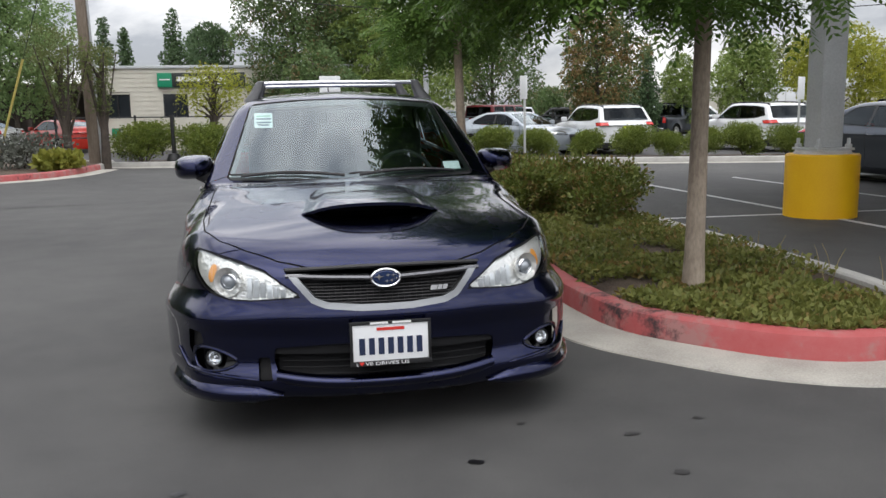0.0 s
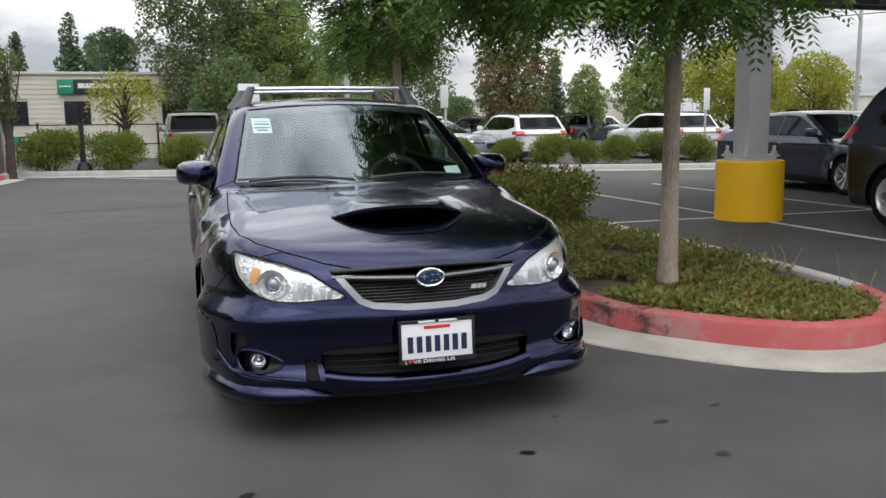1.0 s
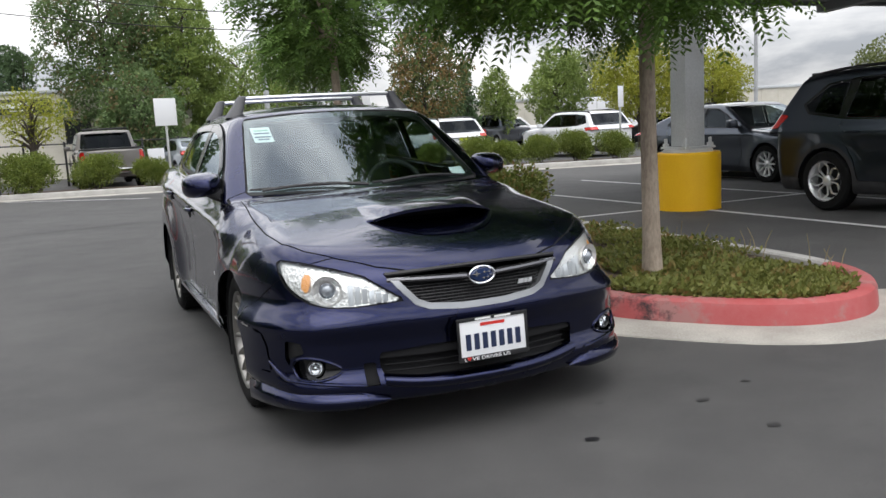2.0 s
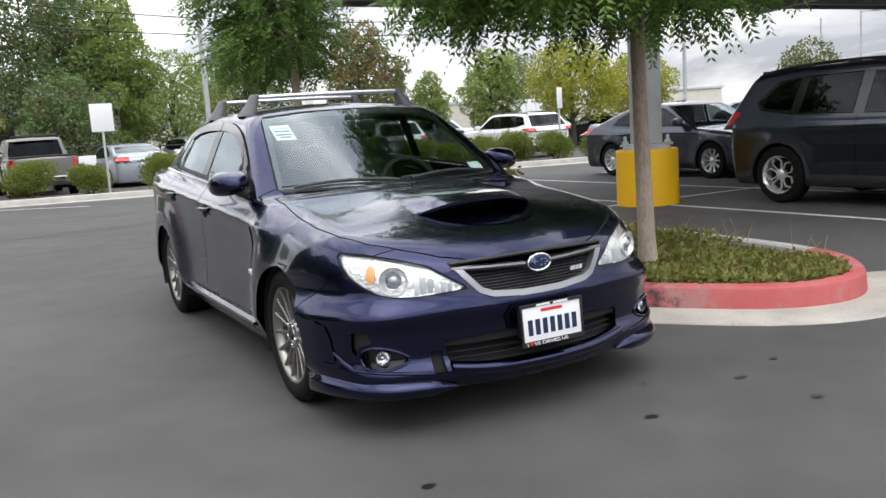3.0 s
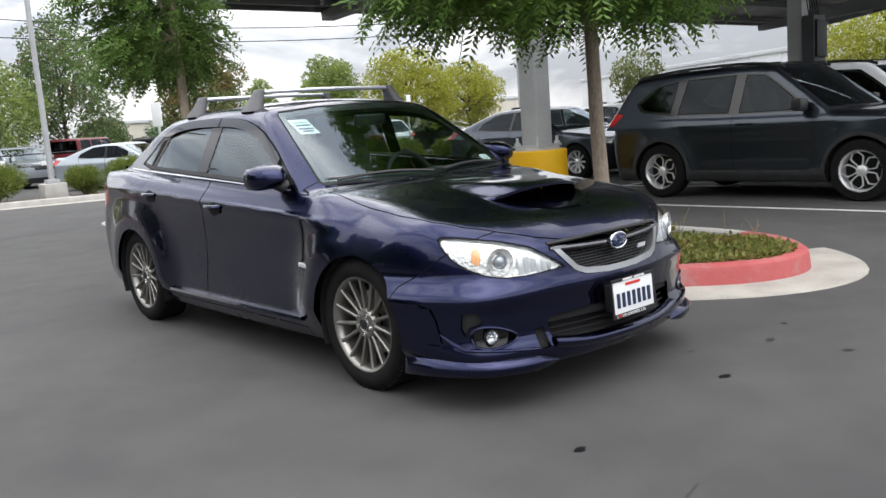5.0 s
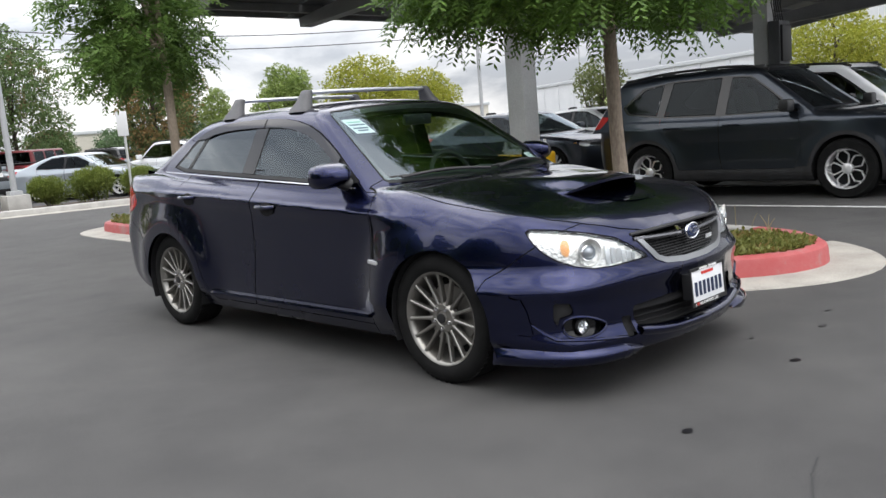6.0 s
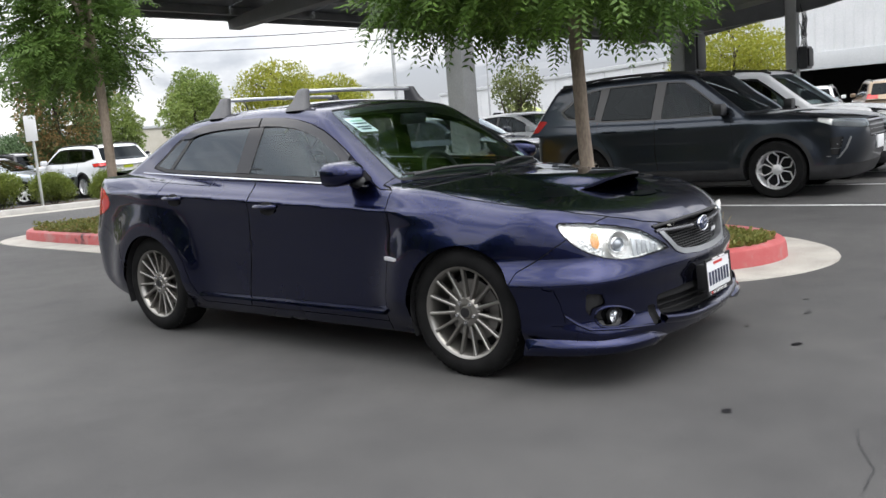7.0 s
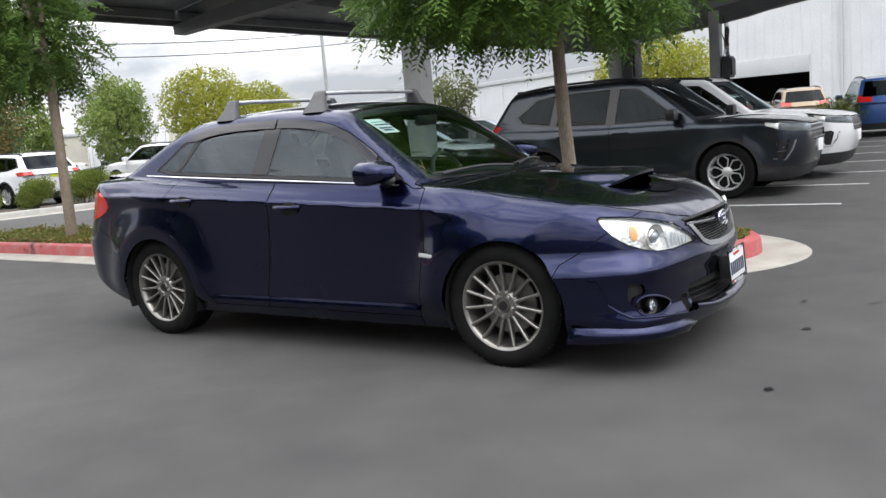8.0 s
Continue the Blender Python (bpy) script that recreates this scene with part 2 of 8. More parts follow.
# ---- geometry helpers ----
class Geo:
    """Collects vertices and faces for one mesh."""

    def __init__(self):
        self.v, self.f = [], []

    def add(self, verts, faces, m=None):
        base = len(self.v)
        self.v += [tuple(m @ Vector(p)) for p in verts] if m else [tuple(p) for p in verts]
        self.f += [tuple(base + i for i in q) for q in faces]
        return self

    def box(self, sx, sy, sz, m=None, bevel=0.0, at=(0, 0, 0), taper=1.0):
        bm = bmesh.new()
        bmesh.ops.create_cube(bm, size=1)
        for v in bm.verts:
            k = taper if v.co.z > 0 else 1.0
            v.co = Vector((v.co.x * sx * k + at[0], v.co.y * sy * k + at[1], v.co.z * sz + at[2]))
        if bevel:
            bmesh.ops.bevel(bm, geom=bm.edges[:], offset=bevel, segments=2, profile=0.6, affect='EDGES')
        return self.take(bm, m)

    def take(self, bm, m=None):
        bm.verts.index_update()
        self.add([v.co for v in bm.verts], [[v.index for v in q.verts] for q in bm.faces], m)
        bm.free()
        return self

    def lathe(self, profile, n=32, m=None, close=False):
        """Turns (radius, height) pairs round the local z axis."""
        verts, faces, k = [], [], len(profile)
        for i in range(n):
            c, s = math.cos(2 * math.pi * i / n), math.sin(2 * math.pi * i / n)
            verts += [(r * c, r * s, h) for r, h in profile]
        for i in range(n):
            j = (i + 1) % n
            for q in range(k - 1 + (1 if close else 0)):
                w = (q + 1) % k
                faces.append((i * k + q, j * k + q, j * k + w, i * k + w))
        return self.add(verts, faces, m)

    def tube(self, pts, radius, n=8, m=None, caps=True):
        pts = [Vector(p) for p in pts]
        rad = radius if isinstance(radius, (list, tuple)) else [radius] * len(pts)
        verts, faces = [], []
        for i, p in enumerate(pts):
            d = (pts[min(i + 1, len(pts) - 1)] - pts[max(i - 1, 0)]).normalized()
            side = d.cross(Vector((0, 0, 1)))
            side = side.normalized() if side.length > 1e-3 else Vector((1, 0, 0))
            up = side.cross(d)
            for k in range(n):
                a = 2 * math.pi * k / n
                verts.append(p + rad[i] * (math.cos(a) * side + math.sin(a) * up))
        for i in range(len(pts) - 1):
            for k in range(n):
                faces.append((i * n + k, i * n + (k + 1) % n, (i + 1) * n + (k + 1) % n, (i + 1) * n + k))
        if caps:
            faces += [tuple(reversed(range(n))), tuple(range((len(pts) - 1) * n, len(pts) * n))]
        return self.add(verts, faces, m)

    def prism(self, outline, depth, m=None):
        """An outline in local x, y pushed along local z by depth."""
        n = len(outline)
        verts = [(x, y, 0) for x, y in outline] + [(x, y, depth) for x, y in outline]
        faces = [tuple(reversed(range(n))), tuple(range(n, 2 * n))]
        faces += [(i, (i + 1) % n, n + (i + 1) % n, n + i) for i in range(n)]
        return self.add(verts, faces, m)

    def mesh(self, name, smooth=True, angle=35):
        me = bpy.data.meshes.new(name)
        me.from_pydata(self.v, [], self.f)
        me.update()
        if smooth:
            me.shade_smooth()
            me.set_sharp_from_angle(angle=radians(angle))
        return me


def part(name, geo, material, parent=None, label="", smooth=True, angle=35):
    """One mesh object, under a thing or a part."""
    me = geo.mesh(name, smooth, angle) if isinstance(geo, Geo) else geo
    if material:
        me.materials.append(material)
    ob = new(name, me)
    if parent:
        ob.parent = parent
    if label:
        tagged(ob, label)
    return ob


def thing(name, label, category, m=None, group="", kind=""):
    ob = new(name)
    ob.empty_display_size = 0.1
    if m:
        ob.matrix_world = m
    return tagged(ob, label, category, group, kind)


def curve(points, samples=300):
    """A smooth monotone curve through a few (t, value) pairs."""
    p = np.array(points, float)
    x, y = p[:, 0], p[:, 1]
    h, d = np.diff(x), np.diff(y) / np.diff(x)
    s = np.zeros(len(x))
    s[0], s[-1] = d[0], d[-1]
    for i in range(1, len(x) - 1):
        if d[i - 1] * d[i] > 0:
            w1, w2 = 2 * h[i] + h[i - 1], h[i] + 2 * h[i - 1]
            s[i] = (w1 + w2) / (w1 / d[i - 1] + w2 / d[i])
    t = np.linspace(x[0], x[-1], samples)
    k = np.clip(np.searchsorted(x, t) - 1, 0, len(h) - 1)
    u = (t - x[k]) / h[k]
    v = (1 + 2 * u) * (1 - u) ** 2 * y[k] + u * (1 - u) ** 2 * h[k] * s[k] + u * u * (3 - 2 * u) * y[k + 1] + u * u * (u - 1) * h[k] * s[k + 1]
    return lambda q: np.interp(q, t, v)


def smax(a, b, k):
    h = np.clip(0.5 + 0.5 * (a - b) / k, 0, 1)
    return b + (a - b) * h + k * h * (1 - h)


def smin(a, b, k):
    return -smax(-a, -b, k)


def field_mesh(F, lo, hi, h):
    """The surface F = 0 as quads split to triangles, with vertices drawn onto it, and its normals."""
    ax = [np.arange(l, u + h, h) for l, u in zip(lo, hi)]
    X, Y, Z = np.meshgrid(*ax, indexing="ij", sparse=True)
    val = F(X, Y, Z) + np.zeros((len(ax[0]), len(ax[1]), len(ax[2])))
    ins = val < 0
    shape = np.array(val.shape) - 1
    acc, cnt = np.zeros((*shape, 3)), np.zeros(shape)
    base = [slice(0, s) for s in shape]
    quads = []
    for d in range(3):
        e, g = [(1, 2), (0, 2), (0, 1)][d]
        a = val[tuple(slice(0, -1) if i == d else slice(None) for i in range(3))]
        b = val[tuple(slice(1, None) if i == d else slice(None) for i in range(3))]
        hit = (a < 0) != (b < 0)
        t = np.where(hit, a / np.where(hit, a - b, 1), 0)
        for oe in (0, 1):
            for og in (0, 1):
                sl = [slice(None)] * 3
                sl[e] = slice(oe, oe + shape[e])
                sl[g] = slice(og, og + shape[g])
                hs, ts = hit[tuple(sl)], t[tuple(sl)]
                cnt += hs
                acc[..., d] += hs * ts
                acc[..., e] += hs * oe
                acc[..., g] += hs * og
        idx = np.argwhere(hit)
        ok = (idx[:, e] > 0) & (idx[:, g] > 0) & (idx[:, e] < shape[e]) & (idx[:, g] < shape[g])
        idx = idx[ok]
        flip = ins[tuple(idx.T)]
        ring = []
        for oe, og in ((0, 0), (1, 0), (1, 1), (0, 1)):
            c = idx.copy()
            c[:, e] -= oe
            c[:, g] -= og
            ring.append(np.ravel_multi_index(c.T, shape))
        q = np.stack(ring, 1)
        if d == 1:
            flip = ~flip
        q[flip] = q[flip][:, ::-1]
        quads.append(q)
    live = cnt > 0
    order = np.full(live.size, -1)
    order[live.ravel()] = np.arange(live.sum())
    V = (acc[live] / cnt[live][:, None] + np.argwhere(live)) * h + np.array(lo)
    Q = order[np.concatenate(quads)]

    def grad(p):
        eps = 1e-3
        x, y, z = p.T
        return np.stack([F(x + eps, y, z) - F(x - eps, y, z), F(x, y + eps, z) - F(x, y - eps, z), F(x, y, z + eps) - F(x, y, z - eps)], 1) / (2 * eps)

    for _ in range(3):
        g = grad(V)
        step = F(*V.T)[:, None] * g / np.maximum((g * g).sum(1), 0.05)[:, None]
        V = V - np.clip(step, -h * 0.6, h * 0.6)
    N = grad(V)
    N /= np.maximum(np.linalg.norm(N, axis=1), 1e-6)[:, None]
    T = np.concatenate([Q[:, [0, 1, 2]], Q[:, [0, 2, 3]]])
    fn = np.cross(V[T[:, 1]] - V[T[:, 0]], V[T[:, 2]] - V[T[:, 0]])
    wrong = (fn * N[T].mean(1)).sum(1) < 0
    T[wrong] = T[wrong][:, ::-1]
    return V, N, T


def outline_distance(u, v, poly):
    """Signed distance to a closed outline, negative inside."""
    p = np.array(poly, float)
    q = np.roll(p, -1, 0)
    best, inside = np.full(np.shape(u), 1e9), np.zeros(np.shape(u), bool)
    for (ax, ay), (bx, by) in zip(p, q):
        ex, ey = bx - ax, by - ay
        t = np.clip(((u - ax) * ex + (v - ay) * ey) / (ex * ex + ey * ey + 1e-12), 0, 1)
        best = np.minimum(best, np.hypot(u - ax - t * ex, v - ay - t * ey))
        cross = ((ay > v) != (by > v)) & (u < ex * (v - ay) / (ey if abs(ey) > 1e-9 else 1e-9) + ax)
        inside ^= cross
    return np.where(inside, -best, best)


def line_distance(u, v, pts):
    """Distance to an open line of points."""
    best = np.full(np.shape(u), 1e9)
    for (ax, ay), (bx, by) in zip(pts[:-1], pts[1:]):
        ex, ey = bx - ax, by - ay
        t = np.clip(((u - ax) * ex + (v - ay) * ey) / (ex * ex + ey * ey), 0, 1)
        best = np.minimum(best, np.hypot(u - ax - t * ex, v - ay - t * ey))
    return best


def rounded(poly, times=2):
    for _ in range(times):
        p = np.array(poly, float)
        q = np.roll(p, -1, 0)
        poly = np.stack([0.75 * p + 0.25 * q, 0.25 * p + 0.75 * q], 1).reshape(-1, 2)
    return poly


class Shell:
    """A triangle surface that is cut apart along outlines into panels."""

    def __init__(self, V, N, T):
        self.V, self.N, self.T = V, N, T
        self.seams = []

    def split(self, T, fun):
        """Triangles T cut along fun = 0: those inside (negative) and those outside."""
        if not len(T):
            return T, T
        used = np.unique(T)
        f = np.zeros(len(self.V))
        f[used] = fun(*self.V[used].T)
        f = np.where(np.abs(f) < 2e-5, 2e-5, f)
        pos = f > 0
        k = pos[T].sum(1)
        neg_t, pos_t, mix = T[k == 0], T[k == 3], T[(k == 1) | (k == 2)]
        if not len(mix):
            return neg_t, pos_t
        s = pos[mix]
        lone_pos = s.sum(1) == 1
        lone = np.where(lone_pos, s.argmax(1), (~s).argmax(1))
        r = np.arange(len(mix))
        a, b, c = mix[r, lone], mix[r, (lone + 1) % 3], mix[r, (lone + 2) % 3]
        edges = np.sort(np.concatenate([np.stack([a, b], 1), np.stack([a, c], 1)]), 1)
        uni, inv = np.unique(edges, axis=0, return_inverse=True)
        inv = inv.ravel()
        t = (f[uni[:, 0]] / (f[uni[:, 0]] - f[uni[:, 1]]))[:, None]
        nv = self.V[uni[:, 0]] * (1 - t) + self.V[uni[:, 1]] * t
        nn = self.N[uni[:, 0]] * (1 - t) + self.N[uni[:, 1]] * t
        nn /= np.maximum(np.linalg.norm(nn, axis=1), 1e-6)[:, None]
        start = len(self.V)
        self.V, self.N = np.concatenate([self.V, nv]), np.concatenate([self.N, nn])
        p, q = start + inv[: len(mix)], start + inv[len(mix):]
        one = np.stack([a, p, q], 1)
        two = np.concatenate([np.stack([p, b, c], 1), np.stack([p, c, q], 1)])
        lp2 = np.concatenate([lone_pos, lone_pos])
        return np.concatenate([neg_t, one[~lone_pos], two[lp2]]), np.concatenate([pos_t, one[lone_pos], two[~lp2]])

    def take(self, fun, where=None, gap=0.0025):
        """Takes the panel inside fun out of what is left; a narrow strip round it becomes the shut line."""
        mid = self.V[self.T].mean(1)
        nrm = self.N[self.T].mean(1)
        ok = where(*mid.T, *nrm.T) if where else np.ones(len(mid), bool)
        rest = self.T[~ok]
        inner, outer = self.split(self.T[ok], lambda x, y, z: fun(x, y, z) + gap)
        if gap:
            strip, outer = self.split(outer, lambda x, y, z: fun(x, y, z) - gap)
            self.seams.append(strip)
        self.T = np.concatenate([rest, outer])
        return inner

    def part(self, name, T, material, parent, label="", offset=0.0, thick=0.0):
        if not len(T):
            return None
        used, inv = np.unique(T, return_inverse=True)
        V, N = self.V[used] + offset * self.N[used], self.N[used]
        F = inv.reshape(-1, 3)
        me = bpy.data.meshes.new(name)
        if thick:
            back = V - thick * N
            e = np.concatenate([F[:, [0, 1]], F[:, [1, 2]], F[:, [2, 0]]])
            key = np.sort(e, 1)
            _, first, count = np.unique(key, axis=0, return_index=True, return_counts=True)
            rim = e[first[count == 1]]
            n = len(V)
            sides = np.concatenate([np.stack([rim[:, 1], rim[:, 0], rim[:, 0] + n], 1), np.stack([rim[:, 1], rim[:, 0] + n, rim[:, 1] + n], 1)])
            me.from_pydata(np.concatenate([V, back]).tolist(), [], np.concatenate([F, F[:, ::-1] + n, sides]).tolist())
            me.update()
            me.shade_smooth()
            me.set_sharp_from_angle(angle=radians(40))
        else:
            me.from_pydata(V.tolist(), [], F.tolist())
            me.update()
            me.shade_smooth()
            me.normals_split_custom_set_from_vertices(N.tolist())
        return part(name, me, material, parent, label)

# ---- ground, islands, kerbs, lines ----
def asphalt_material():
    m, n, l, b = shader("asphalt")
    co = n.new("ShaderNodeTexCoord")
    def tex(scale, detail, rough=0.55):
        t = n.new("ShaderNodeTexNoise")
        t.inputs["Scale"].default_value = scale
        t.inputs["Detail"].default_value = detail
        t.inputs["Roughness"].default_value = rough
        l.new(co.outputs["Object"], t.inputs["Vector"])
        return t
    broad, mid, fine = tex(0.35, 5), tex(2.2, 6), tex(260, 3)
    ramp = n.new("ShaderNodeValToRGB")
    ramp.color_ramp.elements[0].position, ramp.color_ramp.elements[0].color = 0.35, (0.042, 0.0412, 0.041, 1)
    ramp.color_ramp.elements[1].position, ramp.color_ramp.elements[1].color = 0.65, (0.081, 0.079, 0.0765, 1)
    mix = n.new("ShaderNodeMath")
    mix.operation = 'ADD'
    half = n.new("ShaderNodeMath")
    half.operation = 'MULTIPLY_ADD'
    half.inputs[1].default_value = 0.4
    half.inputs[2].default_value = 0.0
    l.new(mid.outputs["Fac"], half.inputs[0])
    big = n.new("ShaderNodeMath")
    big.operation = 'MULTIPLY'
    big.inputs[1].default_value = 0.6
    l.new(broad.outputs["Fac"], big.inputs[0])
    l.new(half.outputs["Value"], mix.inputs[0])
    l.new(big.outputs["Value"], mix.inputs[1])
    l.new(mix.outputs["Value"], ramp.inputs["Fac"])
    speck = n.new("ShaderNodeMixRGB")
    speck.blend_type = 'MULTIPLY'
    speck.inputs["Fac"].default_value = 0.8
    sr = n.new("ShaderNodeValToRGB")
    sr.color_ramp.elements[0].position, sr.color_ramp.elements[0].color = 0.35, (0.55, 0.55, 0.55, 1)
    sr.color_ramp.elements[1].position, sr.color_ramp.elements[1].color = 0.65, (1.25, 1.25, 1.25, 1)
    l.new(fine.outputs["Fac"], sr.inputs["Fac"])
    l.new(ramp.outputs["Color"], speck.inputs["Color1"])
    l.new(sr.outputs["Color"], speck.inputs["Color2"])
    l.new(speck.outputs["Color"], b.inputs["Base Color"])
    bp = n.new("ShaderNodeBump")
    bp.inputs["Strength"].default_value = 0.35
    bp.inputs["Distance"].default_value = 0.004
    l.new(fine.outputs["Fac"], bp.inputs["Height"])
    l.new(bp.outputs["Normal"], b.inputs["Normal"])
    b.inputs["Roughness"].default_value = 0.82
    return m


M_ASPHALT = asphalt_material()
M_CONCRETE = grainy("pale_concrete", [(0.29, 0.27, 0.24), (0.47, 0.45, 0.40)], 3.0, 90, 0.85, 0.25, 0.004)
M_KERBGREY = grainy("kerb_concrete", [(0.33, 0.32, 0.30), (0.50, 0.49, 0.46)], 4.0, 80, 0.85, 0.3, 0.005)


def worn_red():
    m, n, l, b = shader("worn_red_kerb_paint")
    co = n.new("ShaderNodeTexCoord")
    t1 = n.new("ShaderNodeTexNoise")
    t1.inputs["Scale"].default_value = 3.2
    t1.inputs["Detail"].default_value = 10
    t1.inputs["Roughness"].default_value = 0.72
    t2 = n.new("ShaderNodeTexNoise")
    t2.inputs["Scale"].default_value = 1.7
    t2.inputs["Detail"].default_value = 9
    t2.inputs["Roughness"].default_value = 0.7
    for t in (t1, t2):
        l.new(co.outputs["Object"], t.inputs["Vector"])
    r1 = n.new("ShaderNodeValToRGB")
    e = r1.color_ramp.elements
    e[0].position, e[0].color = 0.36, (0.40, 0.075, 0.075, 1)
    e[1].position, e[1].color = 0.60, (0.36, 0.17, 0.16, 1)
    k = e.new(0.50)
    k.color = (0.42, 0.10, 0.10, 1)
    r2 = n.new("ShaderNodeValToRGB")
    r2.color_ramp.elements[0].position = 0.57
    r2.color_ramp.elements[1].position = 0.64
    mx = n.new("ShaderNodeMixRGB")
    mx.inputs["Color2"].default_value = (0.045, 0.028, 0.03, 1)
    l.new(t1.outputs["Fac"], r1.inputs["Fac"])
    l.new(t2.outputs["Fac"], r2.inputs["Fac"])
    l.new(r1.outputs["Color"], mx.inputs["Color1"])
    l.new(r2.outputs["Color"], mx.inputs["Fac"])
    l.new(mx.outputs["Color"], b.inputs["Base Color"])
    bp = n.new("ShaderNodeBump")
    bp.inputs["Strength"].default_value = 0.4
    bp.inputs["Distance"].default_value = 0.006
    l.new(t1.outputs["Fac"], bp.inputs["Height"])
    l.new(bp.outputs["Normal"], b.inputs["Normal"])
    b.inputs["Roughness"].default_value = 0.7
    return m


M_REDKERB = worn_red()
M_SOIL = grainy("mulch_soil", [(0.05, 0.035, 0.025), (0.12, 0.085, 0.06)], 6, 60, 0.95, 0.8, 0.02)
M_LINE = grainy("road_line_paint", [(0.42, 0.42, 0.41), (0.66, 0.66, 0.65)], 5, 110, 0.7, 0.3, 0.002)
M_STEEL = grainy("galvanised_steel", [(0.42, 0.43, 0.42), (0.55, 0.56, 0.55)], 2, 40, 0.55, 0.05, 0.002, 0.15)
M_STEELDARK = grainy("grey_painted_steel", [(0.13, 0.135, 0.14), (0.19, 0.195, 0.20)], 2, 40, 0.55, 0.05, 0.002)
M_YELLOW = grainy("yellow_paint", [(0.80, 0.43, 0.004), (0.86, 0.50, 0.008)], 3, 60, 0.5, 0.12, 0.003)
M_BARK = grainy("smooth_bark", [(0.22, 0.175, 0.135), (0.42, 0.345, 0.27)], 5, 60, 0.9, 0.6, 0.01, stretch=(1, 1, 0.35))
M_DARKBARK = grainy("dark_bark", [(0.04, 0.032, 0.026), (0.10, 0.08, 0.065)], 5, 50, 0.95, 0.7, 0.015)

def ground_z(x, y):
    """The lot is level round the sedan and falls gently away behind it."""
    s = 0.9 * y + 0.45 * x - 3.0
    s = math.log1p(math.exp(max(min(s * 0.7, 60), -30))) / 0.7
    return -0.0076 * min(s, 60)


def draped(xs, ys, lift=0.0):
    g, k = Geo(), len(xs)
    g.add([(x, y, ground_z(x, y) + lift) for y in ys for x in xs], [(j * k + i, j * k + i + 1, (j + 1) * k + i + 1, (j + 1) * k + i) for j in range(len(ys) - 1) for i in range(k - 1)])
    return g


axis = [-420, -200, -100, -60] + list(range(-40, 62, 2)) + [70, 85, 110, 160, 250, 420]
g = draped(axis, axis)
tagged(part("ground", g, M_ASPHALT), "worn dark grey asphalt of a car park", "ground", kind="structure")


def closed_curve(points, step=0.12):
    """An even, rounded closed line through a few plan points."""
    p = rounded(points, 3)
    seg = np.linalg.norm(np.roll(p, -1, 0) - p, axis=1)
    s = np.r_[0, np.cumsum(seg)]
    q = np.vstack([p, p[:1]])
    n = max(8, int(s[-1] / step))
    at = np.linspace(0, s[-1], n, endpoint=False)
    return np.stack([np.interp(at, s, q[:, 0]), np.interp(at, s, q[:, 1])], 1)


def outward(line, closed=True):
    d = np.roll(line, -1, 0) - np.roll(line, 1, 0)
    if not closed:
        d[0], d[-1] = line[1] - line[0], line[-1] - line[-2]
    d /= np.linalg.norm(d, axis=1)[:, None]
    return np.stack([d[:, 1], -d[:, 0]], 1)


def sweep(line, normals, profile, keep=None, closed=True):
    """A profile of (outward, up) carried along a plan line; keep picks the stretch to build."""
    g = Geo()
    k, n = len(profile), len(line)
    verts = [(line[i, 0] + normals[i, 0] * o, line[i, 1] + normals[i, 1] * o, h + ground_z(line[i, 0] + normals[i, 0] * o, line[i, 1] + normals[i, 1] * o)) for i in range(n) for o, h in profile]
    faces = []
    for i in range(n if closed else n - 1):
        j = (i + 1) % n
        if keep is None or keep[i]:
            faces += [(i * k + q, j * k + q, j * k + q + 1, i * k + q + 1) for q in range(k - 1)]
    return g.add(verts, faces)


KERB = [(0, -0.02), (-0.012, 0.11), (-0.022, 0.135), (-0.045, 0.15), (-0.135, 0.15), (-0.15, 0.135), (-0.152, 0.05)]
ISLAND = [(1.42, 0.2), (1.62, 4.0), (1.85, 7.0), (1.95, 9.0), (2.15, 10.0), (2.9, 10.35), (3.5, 10.0), (3.62, 9.2), (3.62, 4.0), (3.60, -0.2), (3.45, -1.15), (3.05, -1.62), (2.62, -1.82), (2.15, -1.69), (1.78, -1.28), (1.50, -0.90), (1.43, -0.3)][::-1]
isl = closed_curve(ISLAND)
isl_n = outward(isl)
plain_side = (isl[:, 0] > 3.45) & (isl[:, 1] > -1.15) & (isl[:, 1] < 9.6)
tagged(part("kerb_island_red", sweep(isl, isl_n, KERB, ~plain_side), M_REDKERB), "raised kerb with faded scuffed red paint", "kerb", kind="structure")
tagged(part("kerb_island_plain", sweep(isl, isl_n, KERB, plain_side), M_KERBGREY), "raised pale concrete kerb beside parking bay", "kerb", kind="structure")
gut = (isl[:, 0] < 3.0) | (isl[:, 1] < -1.3) | (isl[:, 1] > 9.8)
tagged(part("gutter_island", sweep(isl, isl_n, [(-0.03, 0.012), (0.37, 0.009), (0.38, -0.01)], gut), M_CONCRETE), "pale concrete gutter apron round the island", "gutter", kind="structure")
g = Geo()
inner = isl - 0.12 * isl_n
g.add([(x, y, 0.105 + ground_z(x, y)) for x, y in inner], [tuple(range(len(inner)))])
tagged(part("soil_island", g, M_SOIL), "brown mulch soil inside planted island", "soil", kind="structure")


def far_kerb_y(x):
    return 18.3 - 0.30 * x


